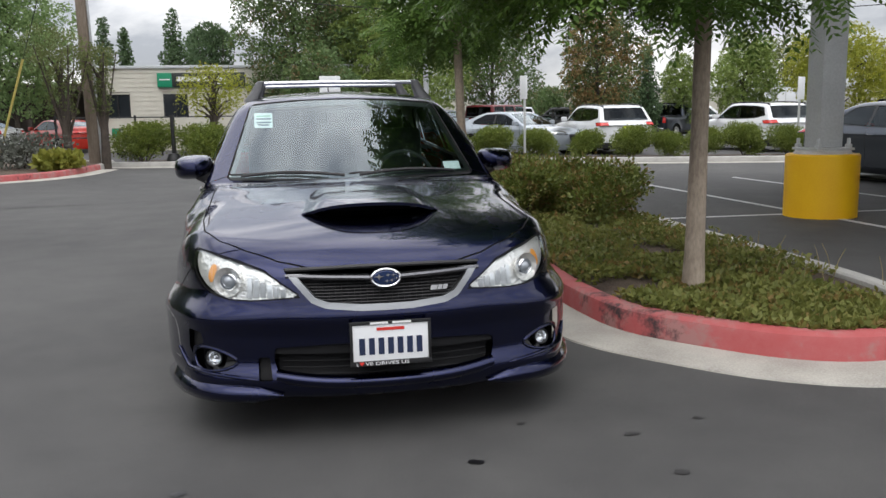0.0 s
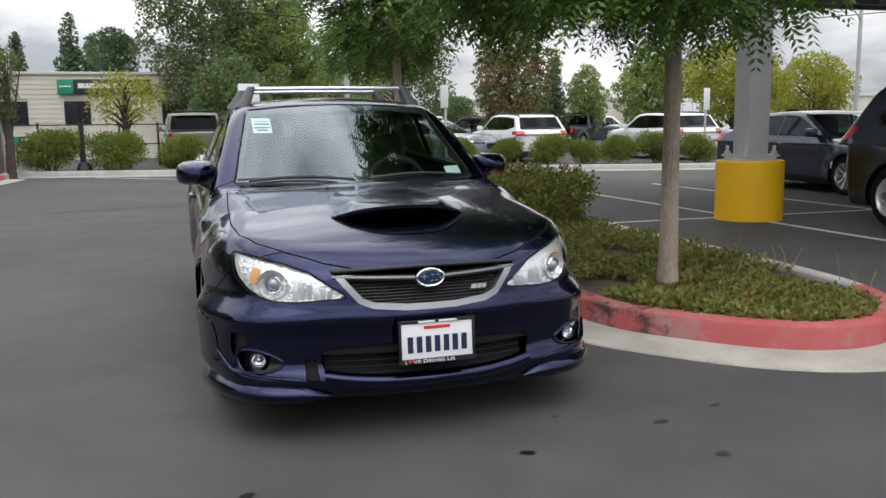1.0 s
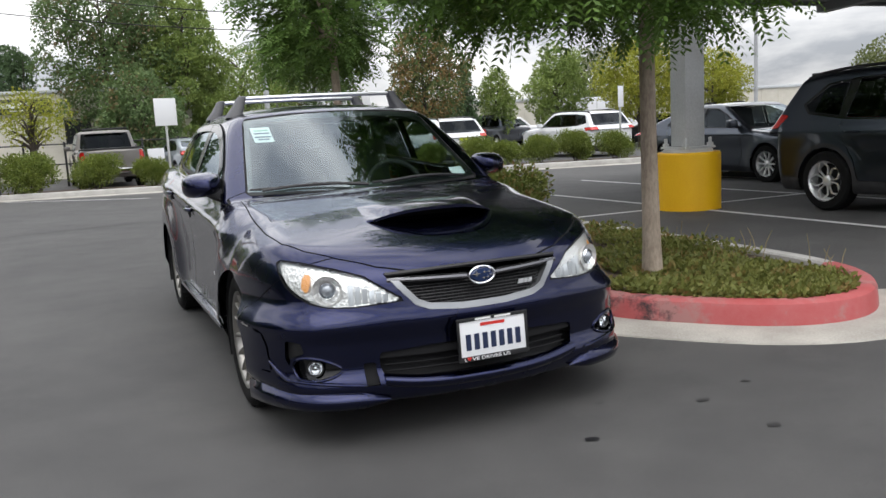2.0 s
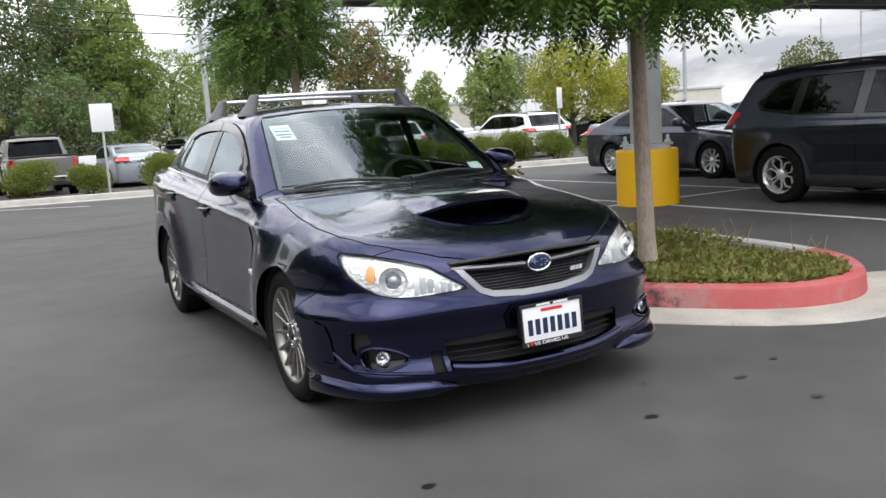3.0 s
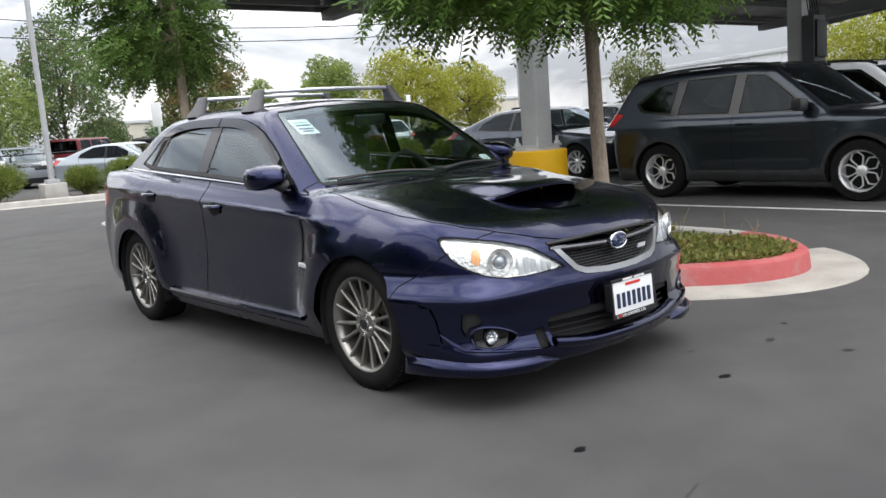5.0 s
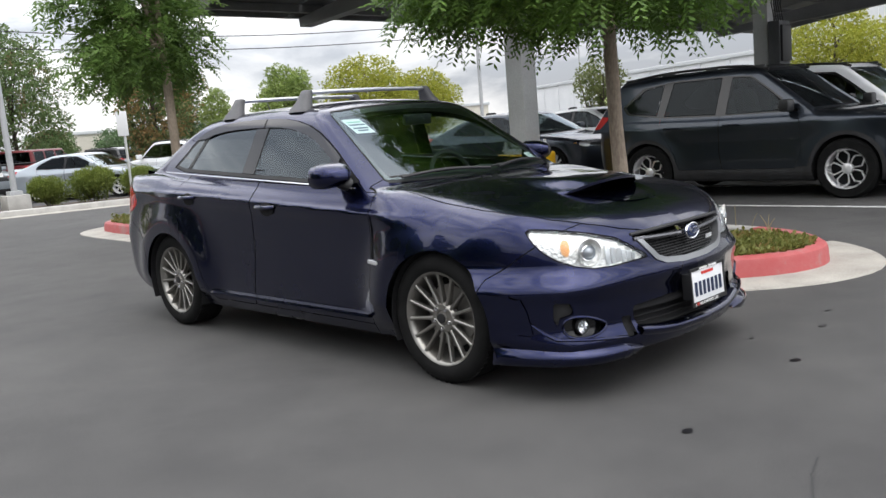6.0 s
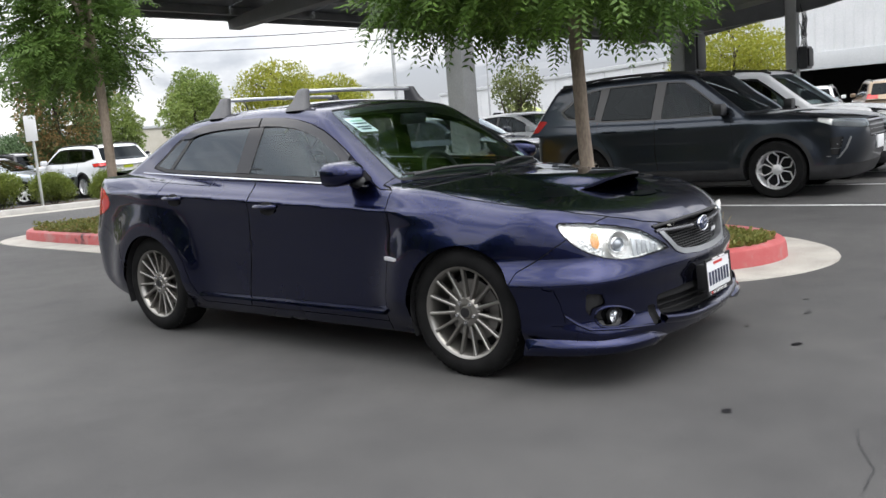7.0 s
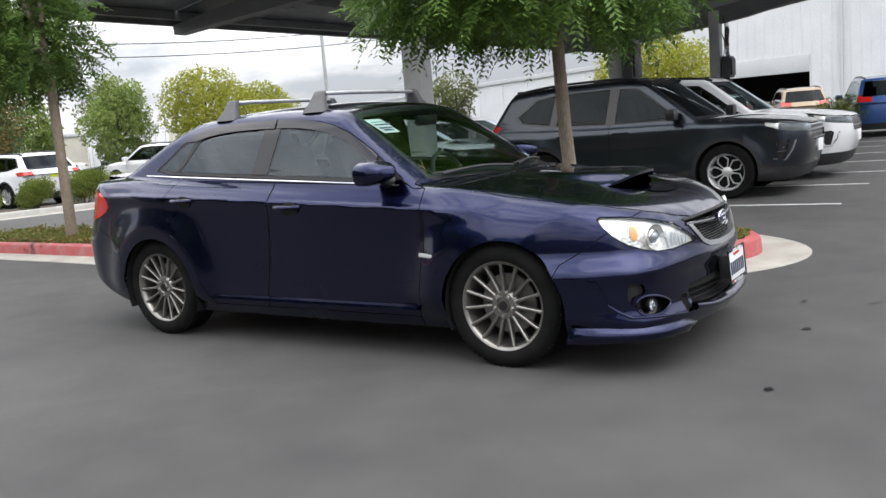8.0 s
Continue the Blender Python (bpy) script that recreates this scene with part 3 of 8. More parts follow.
xs = np.linspace(-5.3, 46, 60)
fk = np.stack([xs, far_kerb_y(xs)], 1)
fkn = outward(fk, False)
tagged(part("kerb_far", sweep(fk, fkn, KERB, None, False), M_KERBGREY), "long pale concrete kerb across the drive aisle", "kerb", kind="structure")
tagged(part("gutter_far", sweep(fk, fkn, [(-0.02, 0.012), (0.45, 0.008), (0.46, -0.01)], None, False), M_CONCRETE), "pale concrete gutter along the far kerb", "gutter", kind="structure")
g = Geo()
g.add([(x, y + 0.1, 0.11 + ground_z(x, y)) for x, y in fk] + [(x + 0.5, y + 1.9, 0.11 + ground_z(x, y + 1.9)) for x, y in fk], [(i, i + 1, len(xs) + i + 1, len(xs) + i) for i in range(len(xs) - 1)])
tagged(part("soil_far", g, M_SOIL), "mulched planting strip behind the far kerb", "soil", kind="structure")

LEFT = [(-5.3, 20.6), (-5.35, 18.4), (-5.5, 16.2), (-6.0, 14.9), (-7.5, 13.6), (-12, 13.0), (-18, 14), (-20, 19.2), (-14, 22.4), (-5.6, 22.0)][::-1]
lf = closed_curve(LEFT, 0.3)
lfn = outward(lf)
red_l = lf[:, 1] < 18.6
tagged(part("kerb_corner_red", sweep(lf, lfn, KERB, red_l), M_REDKERB), "raised corner kerb with faded red paint", "kerb", kind="structure")
tagged(part("kerb_corner_plain", sweep(lf, lfn, KERB, ~red_l), M_KERBGREY), "raised pale concrete corner kerb", "kerb", kind="structure")
tagged(part("gutter_corner", sweep(lf, lfn, [(-0.02, 0.012), (0.45, 0.008), (0.46, -0.01)], red_l), M_CONCRETE), "pale concrete gutter at the planted corner", "gutter", kind="structure")
g = Geo()
inl = lf - 0.12 * lfn
g.add([(x, y, 0.11 + ground_z(x, y)) for x, y in inl], [tuple(range(len(inl)))])
tagged(part("soil_corner", g, M_SOIL), "mulch covered soil of the planted corner", "soil", kind="structure")


def painted_line(a, b, width=0.1):
    a, b = Vector((*a, 0)), Vector((*b, 0))
    d = (b - a).normalized()
    s = Vector((-d.y, d.x, 0)) * width / 2
    g = Geo()
    n = 12
    verts = []
    for i in range(n + 1):
        p = a.lerp(b, i / n)
        up = Vector((0, 0, 0.006))
        verts += [q + up + Vector((0, 0, ground_z(q.x, q.y))) for q in (p + s, p - s)]
    g.add(verts, [(2 * i, 2 * i + 1, 2 * i + 3, 2 * i + 2) for i in range(n)])
    return tagged(part("parking_line", g, M_LINE), "worn white painted parking bay line", "line", "parking bay lines", "structure")


BAYS = [5.97, 8.25, 10.2, 12.5, 14.8, 17.1, 19.4, 21.7, 24.0]
for bx in BAYS:
    painted_line((bx, -1.87), (bx, 4.0))
    painted_line((bx, 4.1), (bx, 10.0))
painted_line((3.75, 4.05), (24.0, 4.05))

# ---- solar carport: columns, beams, deck ----
DECK_Y0, DECK_Y1, DECK_X0, DECK_X1 = -1.6, 8.9, 3.7, 25.2


def deck_z(y):
    return 3.50 + (DECK_Y1 - y) * 0.122


def carport_column(x):
    t = thing("carport_column", "square grey steel column on yellow painted round base", "column", pose(x, 3.82, ground_z(x, 3.82)), "carport columns")
    g = Geo().lathe([(0.0, 0.0), (0.42, 0.0), (0.42, 0.735), (0.405, 0.755), (0.0, 0.757)], 48)
    part("base", g, M_YELLOW, t, "yellow painted round concrete base")
    g = Geo().lathe([(0.0, 0.757), (0.33, 0.757), (0.31, 0.80), (0.0, 0.80)], 32)
    part("grout_pad", g, M_KERBGREY, t)
    part("base_plate", Geo().box(0.5, 0.5, 0.03, at=(0, 0, 0.815), bevel=0.004), M_STEEL, t)
    for sx in (-1, 1):
        for sy in (-1, 1):
            g = Geo().lathe([(0, 0.8), (0.022, 0.8), (0.022, 0.93), (0.016, 0.94), (0, 0.94)], 8, pose(sx * 0.2, sy * 0.2, 0))
            g.lathe([(0, 0.83), (0.045, 0.83), (0.045, 0.87), (0, 0.87)], 6, pose(sx * 0.2, sy * 0.2, 0))
            part("anchor_bolt", g, M_STEEL, t)
    part("shaft", Geo().box(0.31, 0.31, deck_z(3.82) - 0.98, at=(0, 0, 0.83 + (deck_z(3.82) - 0.98) / 2), bevel=0.02), M_STEEL, t)
    return t


for cx in (5.98, 13.75, 21.5):
    carport_column(cx)


def carport():
    t = thing("solar_carport", "grey steel solar carport roof with sloping deck", "carport")
    ang = math.degrees(math.atan(-0.122))
    ym, zm = (DECK_Y0 + DECK_Y1) / 2, deck_z((DECK_Y0 + DECK_Y1) / 2)
    ln = (DECK_Y1 - DECK_Y0) / math.cos(radians(ang))
    for cx in (5.98, 13.75, 21.5):
        g = Geo()
        prof = [(-ln / 2 + 0.05, -0.14), (-ln / 2 + 0.05, -0.32), (-0.6, -0.62), (0.6, -0.62), (ln / 2 - 0.0, -0.30), (ln / 2 - 0.0, -0.14)]
        verts = [(sx * 0.13, y, z) for sx in (-1, 1) for y, z in prof]
        n = len(prof)
        faces = [tuple(range(n)), tuple(reversed(range(n, 2 * n)))] + [(i, n + i, n + (i + 1) % n, (i + 1) % n) for i in range(n)]
        g.add(verts, faces, pose(cx, ym, zm, ang))
        part("beam", g, M_STEELDARK, t, smooth=False)
    for k in range(8):
        y = -ln / 2 + 0.35 + k * (ln - 0.7) / 7
        g = Geo().box(DECK_X1 - DECK_X0, 0.07, 0.14, pose((DECK_X0 + DECK_X1) / 2, ym, zm, ang) @ pose(0, y, -0.07))
        part("purlin", g, M_STEELDARK, t)
    nx, ny = 11, 5
    for i in range(nx):
        for j in range(ny):
            w, d = (DECK_X1 - DECK_X0) / nx, ln / ny
            g = Geo().box(w - 0.03, d - 0.03, 0.045, pose((DECK_X0 + DECK_X1) / 2, ym, zm, ang) @ pose((i - nx / 2 + 0.5) * w, (j - ny / 2 + 0.5) * d, 0.03))
            part("solar_panel", g, M_PANEL, t)
    g = Geo().box(DECK_X1 - DECK_X0 + 0.1, 0.06, 0.2, pose((DECK_X0 + DECK_X1) / 2, ym, zm, ang) @ pose(0, ln / 2 + 0.02, -0.04))
    part("fascia", g, M_STEELDARK, t)
    g = Geo().box(0.06, ln, 0.2, pose(DECK_X0 - 0.03, ym, zm, ang) @ pose(0, 0, -0.04))
    part("fascia", g, M_STEELDARK, t)
    g = Geo().box(0.06, ln, 0.2, pose(DECK_X1 + 0.03, ym, zm, ang) @ pose(0, 0, -0.04))
    part("fascia", g, M_STEELDARK, t)
    return t


M_PANEL = grainy("solar_panel_back", [(0.10, 0.11, 0.125), (0.17, 0.18, 0.19)], 1.5, 20, 0.5, 0.02, 0.002)
carport()


def deck_light(x, y):
    """Flat light fitting hung under the carport deck, not lit."""
    t = thing("ceiling_light", "flat grey light fitting under the carport deck", "light", pose(x, y, deck_z(y) - 0.15))
    part("housing", Geo().box(0.42, 0.26, 0.08, at=(0, 0, -0.04), bevel=0.015), M_STEELDARK, t)
    part("lens", Geo().box(0.26, 0.16, 0.012, at=(0, 0, -0.084), bevel=0.004), M_PANEL, t, "frosted lens plate")


deck_light(6.85, 7.2)

# ---- buildings, poles, fence, signs, cables ----
M_SIDING = grainy("cream_siding", [(0.56, 0.53, 0.45), (0.66, 0.63, 0.55)], 1.5, 30, 0.8, 0.1, 0.004)
M_WALLWHITE = grainy("white_metal_siding", [(0.66, 0.68, 0.69), (0.76, 0.77, 0.78)], 0.6, 12, 0.55, 0.05, 0.004)
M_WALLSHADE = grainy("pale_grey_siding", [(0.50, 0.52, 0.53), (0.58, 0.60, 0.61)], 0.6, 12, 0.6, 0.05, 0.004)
M_DARKROOM = plain("unlit_interior", (0.02, 0.02, 0.022), 0.9)
M_BROWN = grainy("brown_timber", [(0.05, 0.04, 0.033), (0.09, 0.075, 0.06)], 2, 30, 0.8, 0.2, 0.005)
M_POLE = grainy("weathered_pole", [(0.13, 0.10, 0.075), (0.26, 0.21, 0.165)], 3, 40, 0.9, 0.5, 0.01, stretch=(1, 1, 0.15))
M_POLEGREY = grainy("grey_lamp_post", [(0.36, 0.37, 0.38), (0.46, 0.47, 0.48)], 2, 30, 0.5, 0.03, 0.002, 0.2)
M_SIGNGREEN = plain("sign_green", (0.01, 0.26, 0.13), 0.4)
M_SIGNBLACK = plain("sign_black", (0.025, 0.03, 0.028), 0.4)
M_SIGNWHITE = plain("sign_white", (0.80, 0.81, 0.82), 0.45)
M_IRON = plain("black_iron", (0.012, 0.012, 0.013), 0.5)
M_CABLE = plain("black_cable", (0.01, 0.01, 0.011), 0.6)
M_OFFICEGLASS = plain("office_glass", (0.02, 0.024, 0.03), 0.08, 0.0, 0.5)
M_LIME = plain("lime_canopy", (0.40, 0.46, 0.16), 0.6)
M_BOXGREY = grainy("inverter_grey", [(0.05, 0.053, 0.057), (0.08, 0.083, 0.088)], 3, 40, 0.5, 0.05, 0.002)


M_CLOSE = grainy("dull_closing_wall", [(0.09, 0.085, 0.075), (0.15, 0.14, 0.125)], 0.5, 10, 0.9, 0.1, 0.01)


def office():
    """Low cream clapboard office with sash windows and a sign."""
    x0, x1, y0, depth, hgt = -8.3, 3.5, 34.2, 9.0, 3.62
    b = thing("office_building", "low cream clapboard office with dark sash windows", "building", pose(0, 0, ground_z(x0, y0) - 0.05))
    wins = [(-7.6, 1.05), (-5.15, 1.05), (-1.2, 1.05)]
    zb, zt = 1.45, 2.55
    n = 18
    step = hgt / n
    segs = []
    for k in range(n):
        z0, z1 = k * step, (k + 1) * step
        cuts = [(x0, x1)]
        if z1 > zb and z0 < zt:
            cuts, at = [], x0
            for wx, ww in wins:
                cuts.append((at, wx - ww / 2))
                at = wx + ww / 2
            cuts.append((at, x1))
        for a, c in cuts:
            g = Geo().add([(a, y0 - 0.018, z0), (c, y0 - 0.018, z0), (c, y0, z1 + 0.005), (a, y0, z1 + 0.005), (a, y0 + 0.1, z0), (c, y0 + 0.1, z0), (c, y0 + 0.1, z1), (a, y0 + 0.1, z1)], [(0, 1, 2, 3), (1, 0, 4, 5), (3, 2, 6, 7), (0, 3, 7, 4), (2, 1, 5, 6)])
            part("siding_board", g, M_SIDING, b, smooth=False)
    part("side_wall", Geo().box(0.2, depth, hgt, at=(x0 + 0.1, y0 + depth / 2 + 0.1, hgt / 2)), M_SIDING, b)
    part("side_wall", Geo().box(0.2, depth, hgt, at=(x1 - 0.1, y0 + depth / 2 + 0.1, hgt / 2)), M_SIDING, b)
    part("back_wall", Geo().box(x1 - x0, 0.2, hgt, at=((x0 + x1) / 2, y0 + depth, hgt / 2)), M_SIDING, b)
    part("roof", Geo().box(x1 - x0 + 0.2, depth + 0.2, 0.12, at=((x0 + x1) / 2, y0 + depth / 2, hgt + 0.06), bevel=0.02), M_WALLSHADE, b)
    for wx, ww in wins:
        w = new("window")
        w.parent = b
        part("pane", Geo().box(ww - 0.08, 0.02, zt - zb - 0.08, at=(wx, y0 + 0.06, (zb + zt) / 2)), M_OFFICEGLASS, w)
        for sx in (-1, 0, 1):
            part("frame_post", Geo().box(0.05, 0.06, zt - zb, at=(wx + sx * (ww / 2 - 0.02), y0 + 0.03, (zb + zt) / 2)), M_TRIM, w)
        for z in (zb, zt):
            part("frame_rail", Geo().box(ww + 0.06, 0.07, 0.06, at=(wx, y0 + 0.02, z)), M_SIDING, w)
    s = thing("wall_sign", "green and black sign board with white lettering bars", "sign", pose(-4.35, y0 - 0.10, 3.0 + ground_z(x0, y0)))
    part("panel", Geo().box(3.7, 0.12, 0.62, at=(0.4, 0, 0.06), bevel=0.01), M_SIGNBLACK, s)
    part("green_panel", Geo().box(0.62, 0.14, 0.62, at=(-1.2, -0.005, 0.06), bevel=0.01), M_SIGNGREEN, s)
    part("arrow_mark", Geo().box(0.45, 0.16, 0.05, at=(-1.2, -0.005, 0.08)), M_SIGNWHITE, s)
    part("lettering_bar", Geo().box(2.1, 0.14, 0.20, at=(0.35, -0.004, 0.10)), M_SIGNWHITE, s)
    part("small_bar", Geo().box(0.9, 0.14, 0.05, at=(1.1, -0.004, -0.10)), M_SIGNWHITE, s)


office()


def porch():
    b = thing("carport_shed", "dark brown timber porch beside the office", "building", pose(-12.4, 38.6, ground_z(-12, 38)))
    part("roof", Geo().box(8.2, 4.0, 0.35, at=(0, 1.5, 2.95), bevel=0.02), M_BROWN, b)
    for k in range(5):
        part("post", Geo().box(0.2, 0.2, 2.8, at=(-3.8 + k * 1.9, -0.2, 1.4)), M_BROWN, b)
    part("rear_wall", Geo().box(8.0, 0.2, 2.8, at=(0, 3.2, 1.4)), M_BROWN, b)


porch()


def wall_run(name, label, p0, p1, hgt, doors=(), rib=0.45, mat=None, thick=0.3):
    """A ribbed metal wall from p0 to p1 with openings (along, width, height)."""
    a, c = Vector((*p0, 0)), Vector((*p1, 0))
    ln = (c - a).length
    yaw = math.degrees(math.atan2(c.y - a.y, c.x - a.x))
    zg = min(ground_z(*p0), ground_z(*p1)) - 0.1
    b = thing(name, label, "building", pose(a.x, a.y, zg, 0, 0, yaw))
    mat = mat or M_WALLWHITE
    edges, at = [], 0.0
    for s, w, h in sorted(doors):
        edges.append((at, s, 0))
        edges.append((s, s + w, h))
        at = s + w
    edges.append((at, ln, 0))
    for s, e, z0 in edges:
        if e - s > 0.02:
            part("wall", Geo().box(e - s, thick, hgt - z0, at=((s + e) / 2, 0, z0 + (hgt - z0) / 2)), mat, b)
    n = int(ln / rib)
    for k in range(n):
        x = (k + 0.5) * rib
        z0 = max([h for s, w, h in doors if s < x < s + w] or [0])
        part("rib", Geo().box(0.06, 0.05, hgt - z0 - 0.1, at=(x, thick / 2 + 0.025, z0 + (hgt - z0) / 2), bevel=0.012), mat, b)
        part("rib", Geo().box(0.06, 0.05, hgt - z0 - 0.1, at=(x, -thick / 2 - 0.025, z0 + (hgt - z0) / 2), bevel=0.012), mat, b)
    part("roof_edge", Geo().box(ln + 0.3, thick + 0.25, 0.25, at=(ln / 2, 0, hgt), bevel=0.03), M_WALLSHADE, b)
    for s, w, h in doors:
        # the darkness inside the opening is put into these panels' near-black colour
        part("recess", Geo().box(w + 1.0, 0.1, h + 0.4, at=(s + w / 2, -6.0, h / 2)), M_DARKROOM, b)
        part("recess_side", Geo().box(0.1, 6.0, h + 0.4, at=(s - 0.3, -3.0, h / 2)), M_DARKROOM, b)
        part("recess_side", Geo().box(0.1, 6.0, h + 0.4, at=(s + w + 0.3, -3.0, h / 2)), M_DARKROOM, b)
        part("recess_ceiling", Geo().box(w + 1.0, 6.0, 0.1, at=(s + w / 2, -3.0, h + 0.3)), M_DARKROOM, b)
        part("door_header", Geo().box(w, thick + 0.12, 0.85, at=(s + w / 2, 0.02, h + 0.42), bevel=0.01), M_WALLSHADE, b)
    return b


# near warehouse with the open garage, seen past the carport
wh = wall_run("warehouse", "white ribbed metal warehouse with open garage door", (42.6, -12.0), (42.2, 16.0), 7.6, [(17.0, 5.4, 2.75)])
part("side_door", Geo().box(1.0, 0.36, 2.1, at=(14.2, 0, 1.05), bevel=0.01), M_WALLSHADE, wh)
part("downpipe", Geo().box(0.14, 0.14, 7.2, at=(15.5, 0.25, 3.6)), M_WALLSHADE, wh)
wall_run("warehouse", "long white flat-roofed warehouse in the distance", (42.3, 16.0), (58.0, 46.0), 4.35, rib=3.0)
wall_run("warehouse", "distant pale low building", (20.0, 66.0), (58.0, 52.0), 3.4, rib=1.5, mat=M_SIDING)
wall_run("warehouse", "distant cream low building", (2.0, 62.0), (16.0, 66.0), 3.0, rib=1.5, mat=M_SIDING)
t = thing("lime_awning", "lime green fabric awning by warehouse", "awning", pose(40.0, 25.0, ground_z(40, 25)))
part("canopy", Geo().box(3.6, 1.6, 0.12, pose(0, 0, 1.9, 0, -14, 60), 0.03), M_LIME, t)
for k in (-1, 1):
    part("post", Geo().tube([(k * 1.0, k * 1.7, 0), (k * 1.0, k * 1.7, 2.1)], 0.05, 6), M_STEEL, t)


def utility_pole(x, y):
    t = thing("utility_pole", "weathered round timber utility pole with conduit", "pole", pose(x, y, ground_z(x, y) + 0.1))
    part("shaft", Geo().tube([(0, 0, -0.1), (-0.05, 0, 4), (-0.12, 0, 9.5)], [0.17, 0.155, 0.13], 14), M_POLE, t)
    part("conduit", Geo().tube([(0.19, -0.05, 0), (0.13, -0.05, 4), (0.05, -0.05, 8)], 0.035, 8), M_POLEGREY, t)
    part("crossarm", Geo().box(2.4, 0.1, 0.12, at=(-0.1, -0.1, 8.9)), M_POLE, t)
    part("guy_wire", Geo().tube([(-0.1, 0, 8.0), (-2.6, -0.2, 0.0)], 0.012, 5), M_CABLE, t)
    part("guy_guard", Geo().tube([(-1.68, -0.13, 2.95), (-2.6, -0.2, 0.0)], 0.035, 6), M_YGUARD, t, "pale yellow guy wire guard")


M_YGUARD = plain("faded_yellow_guard", (0.50, 0.42, 0.12), 0.6)
utility_pole(-5.85, 20.6)


def lamp_post(x, y, hgt, arm=0.0, name="lamp_post"):
    t = thing(name, "tall slim grey lamp post on concrete footing", "lamp post", pose(x, y, ground_z(x, y) + 0.08), "lamp posts")
    part("footing", Geo().box(0.55, 0.55, 0.42, at=(0, 0, 0.2), bevel=0.03), M_KERBGREY, t)
    part("base_cover", Geo().box(0.3, 0.3, 0.1, at=(0, 0, 0.46), bevel=0.01), M_POLEGREY, t)
    part("shaft", Geo().tube([(0, 0, 0.4), (0, 0, hgt)], [0.075, 0.055], 12), M_POLEGREY, t)
    if arm:
        part("arm", Geo().tube([(0, 0, hgt - 0.1), (arm, 0, hgt)], 0.03, 6), M_POLEGREY, t)
        part("lamp_head", Geo().box(0.7, 0.3, 0.1, at=(arm + 0.3, 0, hgt), bevel=0.03), M_POLEGREY, t)


lamp_post(3.45, 18.0, 8.5)
lamp_post(21.3, 18.8, 9.0)
lamp_post(46.0, 29.3, 6.6, 1.0)
lamp_post(45.2, 31.5, 6.4)


def board_sign(x, y, yaw, z0=1.62, hgt=0.62, w=0.45):
    t = thing("board_sign", "blank white sign board on slim metal post", "sign", pose(x, y, ground_z(x, y) + 0.1, 0, 0, yaw), "sign boards")
    part("post", Geo().box(0.05, 0.05, z0 + hgt, at=(0, 0, (z0 + hgt) / 2), bevel=0.006), M_STEEL, t)
    part("board", Geo().box(w, 0.012, hgt, at=(0, -0.032, z0 + hgt / 2), bevel=0.003), M_SIGNWHITE, t)


board_sign(0.85, 18.7, 20, 1.62, 0.72, 0.62)
board_sign(6.0, 17.1, -80)
board_sign(13.6, 16.2, 35, 1.5)

t = thing("post_stand", "black slim post in round rubber foot", "post", pose(-3.55, 19.7, ground_z(-3.55, 19.7) + 0.1))
part("foot", Geo().lathe([(0, 0), (0.22, 0), (0.2, 0.12), (0.14, 0.26), (0, 0.28)], 20), M_IRON, t)
part("post", Geo().tube([(0, 0, 0.2), (0, 0, 1.35)], 0.05, 10), M_IRON, t)


def fence(p0, p1, hgt=1.1, n=9):
    t = thing("fence", "black metal rail fence in front of office", "fence")
    a, c = Vector((*p0, 0)), Vector((*p1, 0))
    for k in range(n):
        p = a.lerp(c, k / (n - 1))
        z = ground_z(p.x, p.y)
        part("post", Geo().box(0.07, 0.07, hgt + 0.1, at=(p.x, p.y, z + hgt / 2), bevel=0.008), M_IRON, t)
        if k < n - 1:
            q = a.lerp(c, (k + 1) / (n - 1))
            for f in (0.98, 0.52):
                part("rail", Geo().tube([(p.x, p.y, z + hgt * f), (q.x, q.y, ground_z(q.x, q.y) + hgt * f)], 0.025, 6), M_IRON, t)
    return t


fence((-8.0, 25.2), (2.0, 26.6), 1.45, 9)
fence((3.0, 30.2), (12.0, 29.4), 1.3, 8)
for x, y in ((-3.2, 24.9), (1.1, 25.6), (5.0, 29.6), (8.7, 29.2)):
    t = thing("fence_banner", "blank white notice on the fence", "sign", pose(x, y, ground_z(x, y)))
    part("board", Geo().box(0.55, 0.02, 0.85, at=(0, 0, 0.68), bevel=0.004), M_SIGNWHITE, t)
    part("stake", Geo().box(0.04, 0.04, 0.6, at=(0, 0.03, 0.2)), M_IRON, t)
t = thing("low_sign", "low green lettered board on the ramp rail", "sign", pose(-5.6, 28.0, ground_z(-5.6, 28)))
part("board", Geo().box(1.5, 0.05, 0.32, at=(0, 0, 0.78), bevel=0.01), M_SIGNGREEN, t)
part("lettering_bar", Geo().box(1.1, 0.06, 0.12, at=(0.1, -0.005, 0.78)), M_SIGNWHITE, t)
for k in (-0.6, 0.6):
    part("leg", Geo().box(0.05, 0.05, 0.7, at=(k, 0.03, 0.35)), M_IRON, t)

for zl, sag, xa in ((7.6, 2.6, -9.0), (6.6, 2.1, -9.0)):
    t = thing("overhead_cable", "thin black overhead cable sagging between poles", "cable", None, "overhead cables")
    pts = []
    for u in np.linspace(0, 1, 30):
        x = -6.0 + 46 * u
        pts.append((x, 30 - 0.3 * x, zl - sag * 4 * u * (1 - u) * 1.0 + 0.6 * u))
    part("wire", Geo().tube(pts, 0.018, 5), M_CABLE, t)


